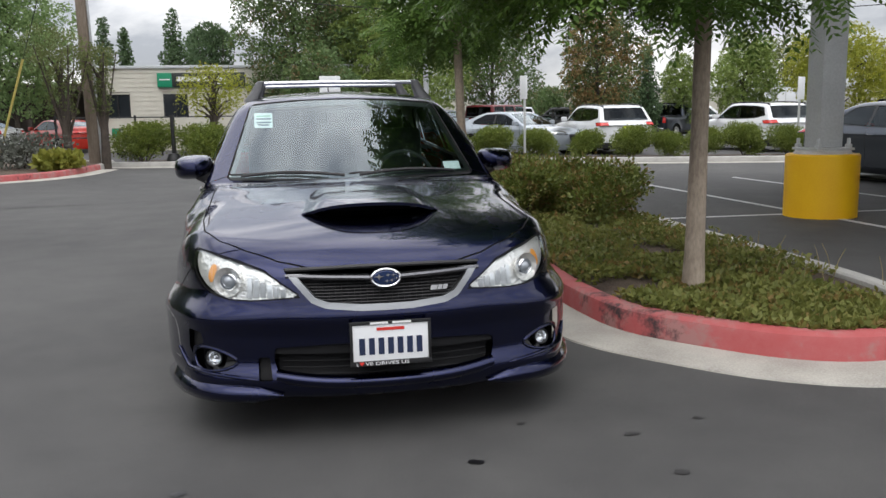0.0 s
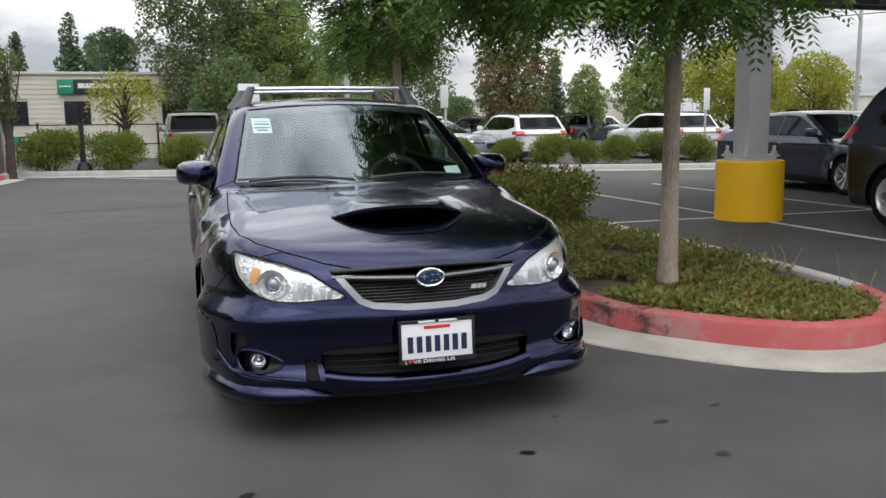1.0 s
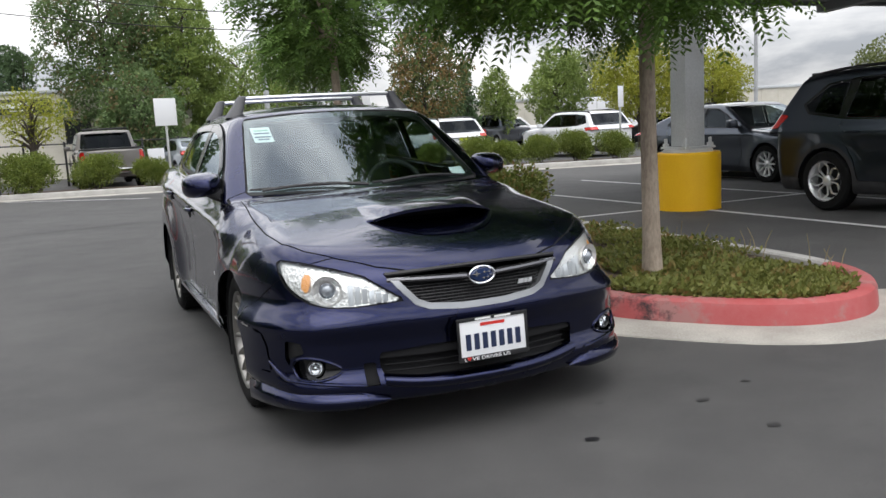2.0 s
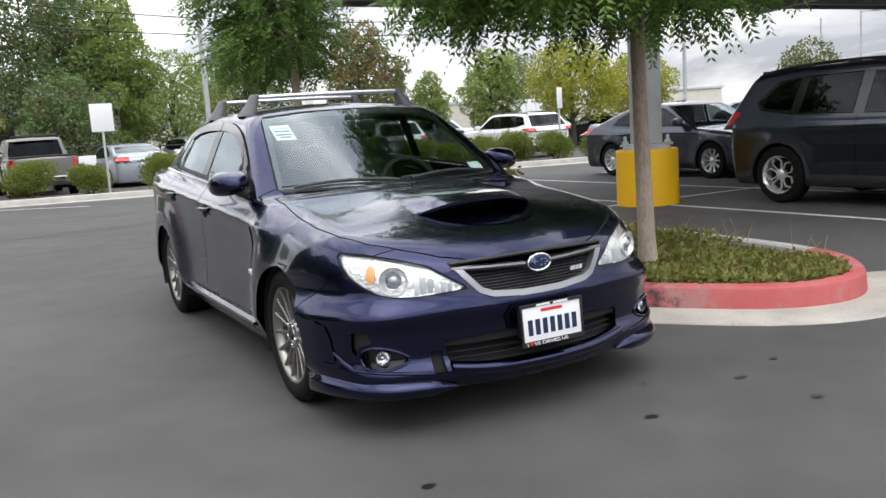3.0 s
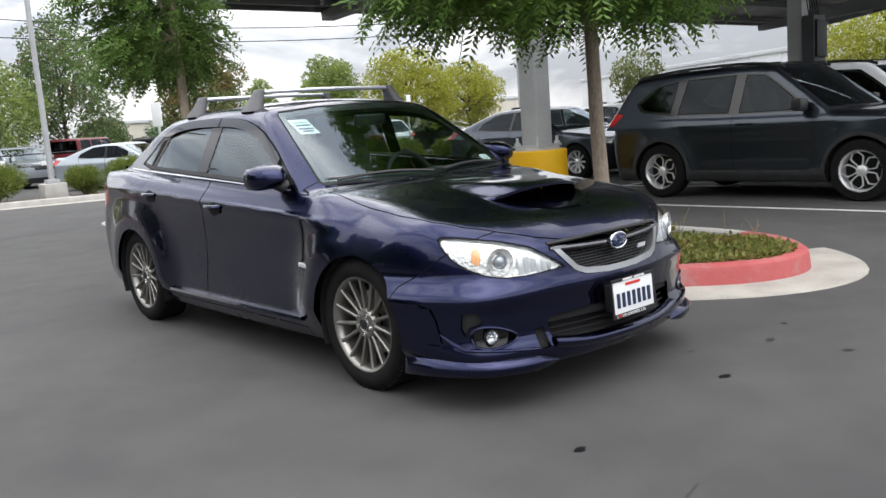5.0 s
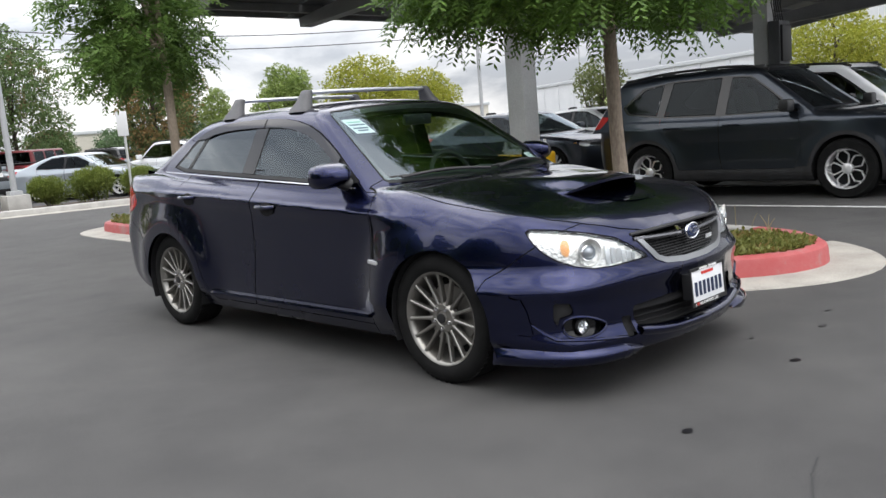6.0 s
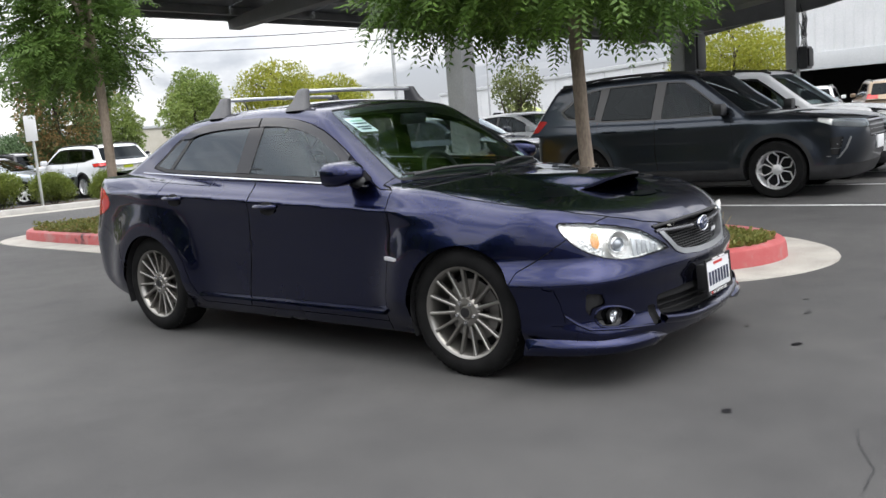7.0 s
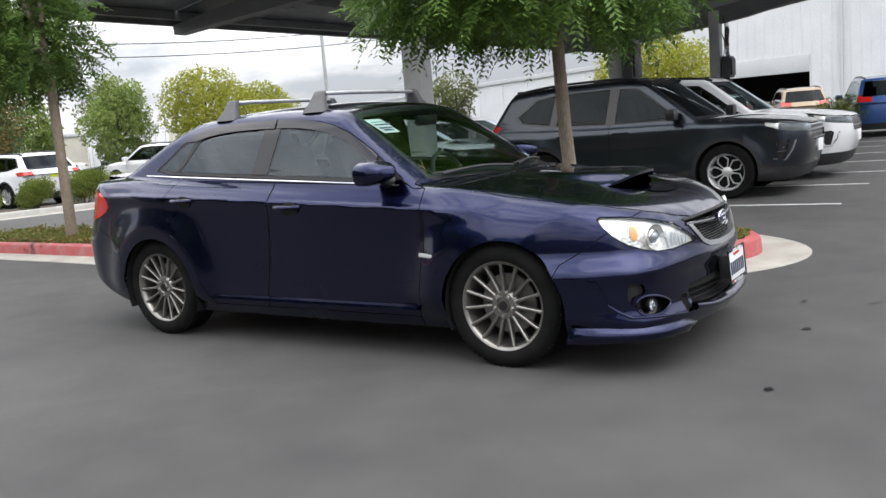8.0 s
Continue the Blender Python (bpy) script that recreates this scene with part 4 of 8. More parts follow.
def charger(x, y, z, yaw, tall=0.62):
    """Inverter box hung from the carport column with looping cables."""
    t = thing("inverter_box", "dark grey electrical box with hanging cables", "electrical box", pose(x, y, z, 0, 0, yaw), "electrical boxes")
    part("case", Geo().box(0.5, 0.24, tall, at=(0, 0, 0), bevel=0.03), M_BOXGREY, t)
    part("fin_cover", Geo().box(0.42, 0.06, tall * 0.8, at=(0, -0.14, 0), bevel=0.02), M_IRON, t)
    for k in range(5):
        x0 = -0.2 + 0.1 * k
        pts = [(x0, 0, tall / 2), (x0 - 0.08, 0.02, tall / 2 + 0.35), (x0 + 0.03, 0, tall / 2 + 0.75), (x0, 0.05, tall / 2 + 1.15)]
        part("cable", Geo().tube(pts, 0.014, 5), M_CABLE, t)


charger(13.75, 3.50, 2.30, 0, 0.9)
charger(21.5, 3.48, 2.25, 0)
charger(21.9, 3.82, 2.25, 90)

# oil spots and cracks on the asphalt
M_OIL = plain("oil_stain", (0.006, 0.006, 0.007), 0.35)
M_OIL2 = plain("old_oil_stain", (0.028, 0.027, 0.027), 0.6)
for x, y, r, mat in ((0.28, -2.55, 0.022, M_OIL), (0.95, -2.41, 0.026, M_OIL2), (0.99, -2.80, 0.024, M_OIL2), (-0.80, -2.59, 0.022, M_OIL), (0.55, -2.2, 0.014, M_OIL2), (1.3, -2.3, 0.017, M_OIL2)):
    rng_o = random.Random(int((x + 5) * 1000))
    out = [(x + r * (0.6 + 0.6 * rng_o.random()) * 1.4 * math.cos(a), y + r * (0.6 + 0.6 * rng_o.random()) * math.sin(a)) for a in np.linspace(0, 2 * math.pi, 15)[:-1]]
    tagged(part("oil_spot", Geo().add([(a, b, 0.004) for a, b in out], [tuple(range(14))]), mat), "small dark oil spot on the asphalt", "stain", kind="structure")

# plain unseen walls added behind the camera to close the place and darken reflections
for nm, a, c in (("unseen_wall_west", (-24.0, -30.0), (-24.0, 11.0)), ("unseen_wall_south", (-24.0, -26.0), (34.0, -26.0))):
    ln = math.hypot(c[0] - a[0], c[1] - a[1])
    ob = part(nm, Geo().box(ln, 0.3, 3.6, pose((a[0] + c[0]) / 2, (a[1] + c[1]) / 2, 1.8, 0, 0, math.degrees(math.atan2(c[1] - a[1], c[0] - a[0])))), M_CLOSE)
    tagged(ob, "plain dull grey-brown unseen wall added for reflections", "wall", kind="structure")


# sealed joint across the aisle and a fine crack in the asphalt
def asphalt_seam(label, pts, width, seed):
    rng = random.Random(seed)
    left, right = [], []
    n = 40
    cur = [Vector((*p, 0)) for p in pts]
    seg = len(cur) - 1
    for k in range(n + 1):
        q = k / n * seg
        i = min(int(q), seg - 1)
        p = cur[i].lerp(cur[i + 1], q - i)
        d = (cur[i + 1] - cur[i]).normalized()
        side = Vector((-d.y, d.x, 0))
        p = p + side * rng.uniform(-1, 1) * width * 0.9
        w = width * rng.uniform(0.5, 1.2)
        z = ground_z(p.x, p.y) + 0.004
        left.append((p.x + side.x * w, p.y + side.y * w, z))
        right.append((p.x - side.x * w, p.y - side.y * w, z))
    g = Geo().add(left + right, [(i, n + 1 + i, n + 2 + i, i + 1) for i in range(n)])
    tagged(part("seam", g, M_SEAL), label, "seam", kind="structure")


M_SEAL = grainy("crack_sealer", [(0.022, 0.022, 0.023), (0.045, 0.045, 0.046)], 9, 150, 0.85, 0.3, 0.003)
asphalt_seam("thin dark sealed joint in the asphalt", [(-9.5, 6.9), (-4.6, 8.1), (-0.7, 9.07), (1.0, 9.45)], 0.022, 3)
asphalt_seam("fine wandering crack in the asphalt", [(-0.78, -3.08), (-0.93, -3.12), (-1.12, -3.21), (-1.3, -3.22)], 0.003, 5)
painted_line((-3.2, 18.5), (0.0, 15.6))

# closed white trailer beyond the far row
t = thing("trailer", "plain white closed box trailer beyond parked cars", "trailer", pose(32.7, 46.9, ground_z(32.7, 46.9), 0, 0, -30))
part("body", Geo().box(5.2, 2.3, 2.3, at=(0, 0, 1.75), bevel=0.06), M_WHITE, t)
for k in range(8):
    part("rib", Geo().box(0.05, 0.03, 2.1, at=(-2.4 + 0.68 * k, -1.16, 1.75), bevel=0.008), M_STEEL, t)
part("chassis", Geo().box(5.0, 1.2, 0.16, at=(0, 0, 0.52), bevel=0.02), M_IRON, t)
for sx in (-0.5, 0.5):
    for sy in (-0.95, 0.95):
        part("wheel", Geo().lathe([(0, -0.1), (0.3, -0.11), (0.36, -0.07), (0.36, 0.07), (0.3, 0.11), (0, 0.1)], 24, pose(sx, sy, 0.36, 90)), M_TYRE, t)

# low company board in front of the office (writing kept as plain bars)
t = thing("low_board_sign", "low dark board with green corner before office", "sign", pose(-6.1, 27.5, ground_z(-6.1, 27.5) + 0.1))
for sx in (-0.4, 0.4):
    part("post", Geo().box(0.06, 0.06, 0.75, at=(sx, 0, 0.375)), M_IRON, t)
part("board", Geo().box(1.1, 0.06, 0.30, at=(0, -0.04, 0.80), bevel=0.008), M_IRON, t)
part("corner", Geo().box(0.24, 0.02, 0.29, at=(-0.42, -0.078, 0.80)), plain("sign_green", (0.01, 0.25, 0.12), 0.5), t)
part("name_bar", Geo().box(0.66, 0.02, 0.10, at=(0.10, -0.078, 0.83)), M_SIGNWHITE, t)

# ---- navy sedan ----
WB, ARCH, TYRE_R = 1.3125, 0.352, 0.3215

c_top = curve([(-2.3, 0.64), (-2.2, 0.69), (-2.12, 0.735), (-2.0, 0.785), (-1.8, 0.838), (-1.5, 0.89), (-1.2, 0.93), (-0.95, 0.962), (-0.5, 0.968), (0.0, 0.985), (0.6, 1.017), (1.2, 1.052), (1.6, 1.080), (1.9, 1.076), (2.1, 1.054), (2.25, 1.02), (2.4, 0.96)])
c_sec = curve([(0.1, 0.76), (0.19, 0.800), (0.245, 0.824), (0.285, 0.832), (0.33, 0.832), (0.45, 0.833), (0.62, 0.838), (0.76, 0.846), (0.825, 0.860), (0.842, 0.861), (0.868, 0.844), (0.98, 0.795), (1.08, 0.735), (1.3, 0.6)])
c_plan = curve([(-2.4, 0.93), (-2.0, 0.965), (-1.6, 0.995), (-1.2, 1.0), (0, 1.0), (1.2, 1.0), (1.7, 0.99), (2.1, 0.955), (2.4, 0.92)])
c_nose = curve([(0.05, -2.02), (0.14, -2.13), (0.19, -2.215), (0.25, -2.235), (0.33, -2.205), (0.42, -2.205), (0.50, -2.222), (0.56, -2.205), (0.66, -2.178), (0.74, -2.12), (0.9, -1.9)])
c_bow = curve([(0, 0), (0.2, 0.012), (0.36, 0.04), (0.55, 0.105), (0.68, 0.185), (0.76, 0.285), (0.82, 0.42), (0.87, 0.62), (0.95, 1.1)])
c_tail = curve([(0.1, 2.15), (0.25, 2.26), (0.45, 2.32), (0.6, 2.330), (0.75, 2.275), (0.95, 2.20), (1.05, 2.165), (1.2, 2.1)])
c_stern = curve([(0, 0), (0.4, 0.025), (0.6, 0.075), (0.72, 0.15), (0.80, 0.26), (0.86, 0.46), (0.95, 0.9)])
c_roof = curve([(-0.9, 1.18), (-0.45, 1.365), (-0.2, 1.418), (0.1, 1.445), (0.4, 1.453), (0.7, 1.449), (1.0, 1.431), (1.3, 1.388), (1.8, 1.25)])


def sedan_field(x, y, z):
    a = np.abs(x)
    # the shoulder crease climbs towards the tail
    climb = np.clip(0.052 * (y + 0.87) - 0.02, -0.03, 0.10) * np.clip((z - 0.5) / 0.3, 0, 1)
    side = c_sec(z - climb) * c_plan(y)
    for wy in (-WB, WB):
        r = np.hypot(y - wy, (z - 0.315) * 0.92)
        side = side + (0.070 if wy < 0 else 0.056) * np.exp(-(np.maximum(r - 0.36, 0) / 0.17) ** 2.2) * np.clip((r - 0.1) / 0.2, 0, 1) * np.clip((z - 0.20) / 0.16, 0, 1)
    # the front wing leans in from the arch towards the bonnet
    lean = smin(side, 0.925 - 0.52 * (z - 0.60), 0.09)
    ramp = np.clip((-0.92 - y) / 0.42, 0, 1)
    side = side + (lean - side) * ramp * ramp * (3 - 2 * ramp)
    # bumper corner that stands flush with the wheel arch
    low = np.clip((0.60 - z) / 0.12, 0, 1)
    low = low * low * (3 - 2 * low)
    ahead = np.clip((-1.45 - y) / 0.2, 0, 1)
    side = side + 0.050 * low * ahead * np.clip((y + 2.15) / 0.35, 0, 1)
    # crease under the belt and hollow in the doors
    side = side - 0.010 * np.exp(-((z - 0.56) / 0.16) ** 2) * np.exp(-((y - 0.1) / 0.7) ** 4)
    f_side = a - side
    f_front = (c_nose(z) + c_bow(a - 0.062 * low * np.clip((a - 0.4) / 0.3, 0, 1))) - y
    f_rear = y - (c_tail(z) - c_stern(a))
    crown = np.where(y < -0.9, 0.026, 0.02)
    hood = c_top(y) - crown * (a / 0.7) ** 2
    # raised hood centre that runs into the scoop
    hood = hood + 0.012 * np.exp(-((a - 0.0) / 0.42) ** 4) * np.clip((-0.9 - y) / 0.3, 0, 1) * np.clip((y + 2.1) / 0.5, 0, 1)
    f_top = z - hood
    soft = np.clip((-0.85 - y) / 0.5, 0, 1)
    f = smax(f_side, f_top, 0.075 + 0.05 * soft * soft * (3 - 2 * soft))
    f = smax(f, f_front * 0.85, 0.05)
    f = smax(f, f_rear * 0.85, 0.06)
    f = smax(f, 0.165 + 0.42 * np.maximum(y - 1.66, 0) - z, 0.03)
    # cabin
    c_side = a - (0.797 - np.maximum(z - 0.96, -0.2) * 0.43 - 1.0 * np.maximum(z - 1.25, 0) ** 2 - 0.035 * np.maximum(np.abs(y - 0.2) - 0.5, 0) ** 2)
    c_ws = ((z - 0.955) * 1.63 - 1.005 + 0.17 * (a / 0.68) ** 2 - y) * 0.52
    c_rw = (y - (1.90 - (z - 1.075) * 2.1 - 0.14 * (a / 0.6) ** 2)) * 0.43
    c_rf = z - (c_roof(y) - 0.045 * (a / 0.6) ** 2)
    c = smax(c_side, c_rf, 0.06)
    c = smax(c, c_ws, 0.03)
    c = smax(c, c_rw, 0.05)
    c = smax(c, 0.88 - z, 0.02)
    return smin(f, c, 0.012)


def build_hero():
    car = thing("car", "navy blue sedan with bonnet scoop, roof rack and alloy wheels", "car", pose(-0.028, 0, 0, 0, 0, 0.6))
    sh = Shell(*field_mesh(sedan_field, (-0.98, -2.32, 0.1), (0.98, 2.42, 1.52), 0.0165))
    # wheel openings
    for wy, r in ((-1.335, ARCH), (1.295, ARCH)):
        sh.take(lambda x, y, z: np.hypot(y - wy, z - 0.31) - r, lambda x, y, z, *n: (np.abs(x) > 0.5) & (np.abs(y - wy) < 0.5) & (z < 0.75), gap=0)
    # glazing
    ws = [(-0.672, 0.978), (-0.655, 0.965), (0.655, 0.965), (0.672, 0.978), (0.555, 1.345), (0.53, 1.368), (0.3, 1.388), (0, 1.394), (-0.3, 1.388), (-0.53, 1.368), (-0.555, 1.345)]
    T = sh.take(lambda x, y, z: outline_distance(x, z, ws), lambda x, y, z, nx, ny, nz: (y < -0.1) & (z > 0.93) & (ny < -0.3) & (np.abs(x) < 0.74) & (y > -1.03), gap=0.004)
    band, _ = sh.split(T, lambda x, y, z: -outline_distance(x, z, ws) - 0.03)
    sh.part("windscreen_frit", band, M_TRIM, car, "black frit band", offset=-0.006)
    hero_windscreen(car)
    rw = rounded([(-0.58, 1.11), (0.58, 1.11), (0.47, 1.37), (-0.47, 1.37)], 1)
    T = sh.take(lambda x, y, z: outline_distance(x, z, rw), lambda x, y, z, nx, ny, nz: (y > 0.9) & (z > 1.05) & (ny > 0.15) & (nz > 0.3) & (np.abs(x) < 0.7) & (y < 1.95), gap=0.004)
    sh.part("rear_window", T, M_DARKGLASS, car)
    belt = lambda y: 0.964 + 0.058 * (y + 0.6)
    opening = rounded([(-0.76, belt(-0.76)), (-0.60, 1.062), (-0.45, 1.168), (-0.24, 1.282), (0.02, 1.345), (0.32, 1.363), (0.70, 1.363), (0.95, 1.338), (1.12, 1.27), (1.25, 1.165), (1.39, belt(1.39)), (0.6, belt(0.6)), (0, belt(0))], 1)
    for sd, side_name in ((-1, "right"), (1, "left")):
        on = lambda x, y, z, *n: (x * sd > 0.45) & (z > 0.9) & (y > -0.95) & (y < 1.55)
        T = sh.take(lambda x, y, z: outline_distance(y, z, opening), on, gap=0.003)
        # pillars and panes inside the opening
        frame_f = lambda x, y, z: -(outline_distance(y, z, opening) + 0.022)
        ring, rest = sh.split(T, frame_f)
        sh.part("window_seal", ring, M_TRIM, car, offset=-0.003)
        front, rest = sh.split(rest, lambda x, y, z: y - (0.250 + 0.17 * (1.3 - z)))
        tri, front = sh.split(front, lambda x, y, z: y - (-0.57 + 0.12 * (z - 0.95)))
        sh.part("mirror_sail", tri, M_TRIM, car, offset=0.004)
        sh.part("front_door_glass", front, M_SIDEGLASS, car)
        pillar, rest = sh.split(rest, lambda x, y, z: y - (0.385 + 0.17 * (1.3 - z)))
        sh.part("b_pillar", pillar, M_GLOSSBLACK, car, "gloss black pillar", offset=0.004)
        rear, rest = sh.split(rest, lambda x, y, z: y - (1.13 - 0.78 * (z - 1.048)))
        sh.part("rear_door_glass", rear, M_DARKGLASS, car, "dark tinted glass")
        div, rest = sh.split(rest, lambda x, y, z: y - (1.168 - 0.78 * (z - 1.048)))
        sh.part("window_divider", div, M_TRIM, car, offset=0.003)
        sh.part("quarter_glass", rest, M_DARKGLASS, car, "dark tinted glass")
        # rain guards over both panes
        for name, y0, y1 in (("front", -0.53, 0.285), ("rear", 0.300, 1.10)):
            vis, _ = sh.split(T, lambda x, y, z: -(outline_distance(y, z, opening) + 0.052))
            vis, _ = sh.split(vis, lambda x, y, z: np.maximum(y0 - y, y - y1))
            vis, _ = sh.split(vis, lambda x, y, z: (1.06 if name == "front" else 1.27) - z)
            sh.part("rain_guard", vis, M_VISOR, car, "smoked acrylic rain guard", offset=0.012, thick=0.003)
        # chrome belt strip
        g = Geo()
        pts = [(sd * (0.799 - 0.035 * max(abs(y - 0.2) - 0.5, 0) ** 2), y, belt(y) - 0.006) for y in np.linspace(-0.70, 1.38, 20)]
        g.tube(pts, 0.0055, 6)
        part("belt_strip", g, M_CHROME, car, "chrome belt strip")
    # bonnet
    bon = [(0, -2.155), (-0.30, -2.125), (-0.42, -2.075), (-0.55, -1.985), (-0.66, -1.875), (-0.725, -1.75), (-0.745, -1.55), (-0.735, -1.2), (-0.715, -0.86), (-0.64, -0.865), (-0.4, -0.965), (0, -1.02)]
    bon = bon + [(-x, y) for x, y in bon[::-1] if x]
    T = sh.take(lambda x, y, z: outline_distance(x, y, bon), lambda x, y, z, nx, ny, nz: (y < -0.7) & (z > 0.66) & (nz > 0.25), gap=0.003)
    sc = rounded([(-0.29, -1.745), (-0.20, -1.86), (0, -1.885), (0.20, -1.86), (0.29, -1.745), (0.27, -1.6), (-0.27, -1.6)], 1)
    sc_hole, T = sh.split(T, lambda x, y, z: outline_distance(x, y, sc) )
    bonnet = sh.part("bonnet", T, M_BLUE, car)
    hero_scoop(car, bonnet)
    # lamps, grille and bumper openings
    hl = [(0.118, 0.590), (0.20, 0.583), (0.30, 0.575), (0.40, 0.577), (0.48, 0.593), (0.55, 0.620), (0.61, 0.658), (0.652, 0.705), (0.672, 0.747), (0.655, 0.757), (0.55, 0.750), (0.40, 0.724), (0.28, 0.692), (0.225, 0.660)]
    for sd in (-1, 1):
        lamp_uv = lambda x, y, z: outline_distance((np.abs(x) + y + 2.0) * 0.7071, z, hl)
        T = sh.take(lamp_uv, lambda x, y, z, nx, ny, nz: (x * sd > 0.2) & (y < -1.6) & (z > 0.5), gap=0.003)
        hero_headlamp(sh, T, car, sd, lamp_uv)
    gr = [(-0.405, 0.698), (-0.36, 0.64), (-0.295, 0.565), (-0.24, 0.543), (-0.1, 0.530), (0.1, 0.530), (0.24, 0.543), (0.295, 0.565), (0.36, 0.64), (0.405, 0.698), (0.2, 0.706), (0, 0.708), (-0.2, 0.706)]
    T = sh.take(lambda x, y, z: outline_distance(x, z, gr), lambda x, y, z, nx, ny, nz: (y < -1.95) & (np.abs(x) < 0.5) & (z > 0.45) & (ny < -0.1), gap=0)
    hero_grille(sh, T, car, gr)
    slot = rounded([(-0.445, 0.398), (0.445, 0.398), (0.455, 0.34), (0.43, 0.265), (0.2, 0.252), (-0.2, 0.252), (-0.43, 0.265), (-0.455, 0.34)], 1)
    T = sh.take(lambda x, y, z: outline_distance(x, z, slot), lambda x, y, z, nx, ny, nz: (y < -1.9) & (np.abs(x) < 0.6) & (z < 0.5), gap=0)
    hero_slot(sh, T, car)
    for sd in (-1, 1):
        fog = rounded([(0.345, 0.325), (0.38, 0.352), (0.44, 0.376), (0.50, 0.382), (0.545, 0.368), (0.555, 0.330), (0.53, 0.292), (0.45, 0.284), (0.38, 0.298)], 2)
        uv = lambda x, y, z: outline_distance((np.abs(x) + y + 2.0) * 0.7071, z, fog)
        T = sh.take(uv, lambda x, y, z, nx, ny, nz: (x * sd > 0.4) & (y < -1.6) & (z < 0.5), gap=0)
        hero_fog(sh, T, car, sd)
        ring = [face_point(sd, u, z) for u, z in fog[::2]]
        part("fog_surround", Geo().tube(ring + ring[:2], 0.0065, 8, caps=False), M_BLUE, car, "painted rim round the fog lamp")
        mesh = [(0.495, 0.394), (0.512, 0.440), (0.585, 0.447), (0.590, 0.372), (0.572, 0.340), (0.560, 0.376)]
        T = sh.take(lambda x, y, z: outline_distance((np.abs(x) + y + 2.0) * 0.7071, z, mesh), lambda x, y, z, nx, ny, nz: (x * sd > 0.4) & (y < -1.6) & (z < 0.5), gap=0)
        grid = sh.part("bumper_mesh", T, M_TRIM, car, "black mesh panel beside fog lamp", offset=-0.022)
        for k in range(6):
            bar, _ = sh.split(T, lambda x, y, z: np.abs(z - 0.362 - 0.017 * k) - 0.003)
            if grid and len(bar):
                sh.part("mesh_bar", bar, M_GLOSSBLACK, grid, offset=-0.012)
        pts = []
        for q in np.linspace(0, 1, 15):
            a = 0.845 - 0.33 * q
            zz = 0.292 - 0.032 * q + 0.06 * max(0, 0.12 - q) / 0.12
            pts.append((sd * a, nose_y(a, zz) - 0.004, zz))
        part("bumper_ridge", Geo().tube(pts, [0.004] + [0.008] * 13 + [0.003], 8), M_BLUE, car, "painted ridge under fog lamp")
    tow = [(-0.515, 0.345), (-0.468, 0.345), (-0.462, 0.255), (-0.515, 0.255)]
    T = sh.take(lambda x, y, z: outline_distance(x, z, tow), lambda x, y, z, nx, ny, nz: (y < -1.9) & (x < -0.4) & (z < 0.5), gap=0)
    sh.part("tow_hook_recess", T, M_SEAM, car, "open black tow hook recess", offset=-0.02)
    # tail lamps
    for sd in (-1, 1):
        tl = rounded([(1.74, 0.895), (1.84, 0.975), (2.02, 1.0), (2.4, 1.0), (2.4, 0.77), (2.08, 0.765), (1.84, 0.815)], 1)
        T = sh.take(lambda x, y, z: outline_distance(y, z, tl), lambda x, y, z, nx, ny, nz: (x * sd > 0.52) & (y > 1.65) & (z > 0.7) & (nz < 0.75), gap=0.003)
        sh.part("tail_lamp", T, M_REDLENS, car, "red tail lamp")
    # doors, bumpers, wings
    fd = [(-0.865, 0.925), (-0.86, 0.60), (-0.825, 0.34), (-0.80, 0.235), (0.335, 0.235), (0.30, 0.45), (0.235, 0.85), (0.215, 1.0), (0.1, 1.1), (-0.5, 1.1), (-0.79, 0.93)]
    rd = [(0.341, 0.235), (0.80, 0.235), (0.86, 0.33), (0.92, 0.50), (1.02, 0.66), (1.13, 0.80), (1.16, 0.90), (1.10, 1.0), (1.0, 1.15), (0.3, 1.1), (0.221, 1.0), (0.241, 0.85), (0.306, 0.45)]
    for sd in (-1, 1):
        on = lambda x, y, z, nx, ny, nz: (x * sd > 0.5) & (np.abs(nx) > 0.2) & (np.abs(y) < 1.4) & (z < belt(y) + 0.02)
        sh.part("front_door", sh.take(lambda x, y, z: outline_distance(y, z, fd), on), M_BLUE, car)
        sh.part("rear_door", sh.take(lambda x, y, z: outline_distance(y, z, rd), on), M_BLUE, car)
        wing = [(-0.858, 0.925), (-0.853, 0.6), (-0.815, 0.33), (-0.79, 0.15), (-1.2, 0.10), (-1.62, 0.45), (-1.66, 0.545), (-1.75, 0.60), (-1.86, 0.68), (-2.02, 0.80), (-1.9, 1.1), (-0.8, 1.1), (-0.79, 0.95)]
        vent = [(-0.876, 0.815), (-0.955, 0.80), (-0.935, 0.70), (-0.905, 0.60), (-0.87, 0.595)]
        T = sh.take(lambda x, y, z: outline_distance(y, z, vent), lambda x, y, z, nx, ny, nz: (x * sd > 0.7) & (y < -0.8) & (y > -1.1) & (z > 0.5), gap=0.002)
        sh.part("wing_vent", T, M_BLUE, car, "recessed wing vent", offset=-0.006)
        for groove in ([(-1.69, 0.487), (-1.78, 0.482), (-1.845, 0.462), (-1.868, 0.41), (-1.885, 0.315), (-1.87, 0.303), (-1.77, 0.297)],):
            T = sh.take(lambda x, y, z: line_distance(y, z, groove) - 0.0065, lambda x, y, z, nx, ny, nz: (x * sd > 0.6) & (y < -1.6) & (y > -2.0) & (z < 0.55), gap=0)
            sh.part("bumper_groove", T, M_BLUE, car, offset=-0.009)
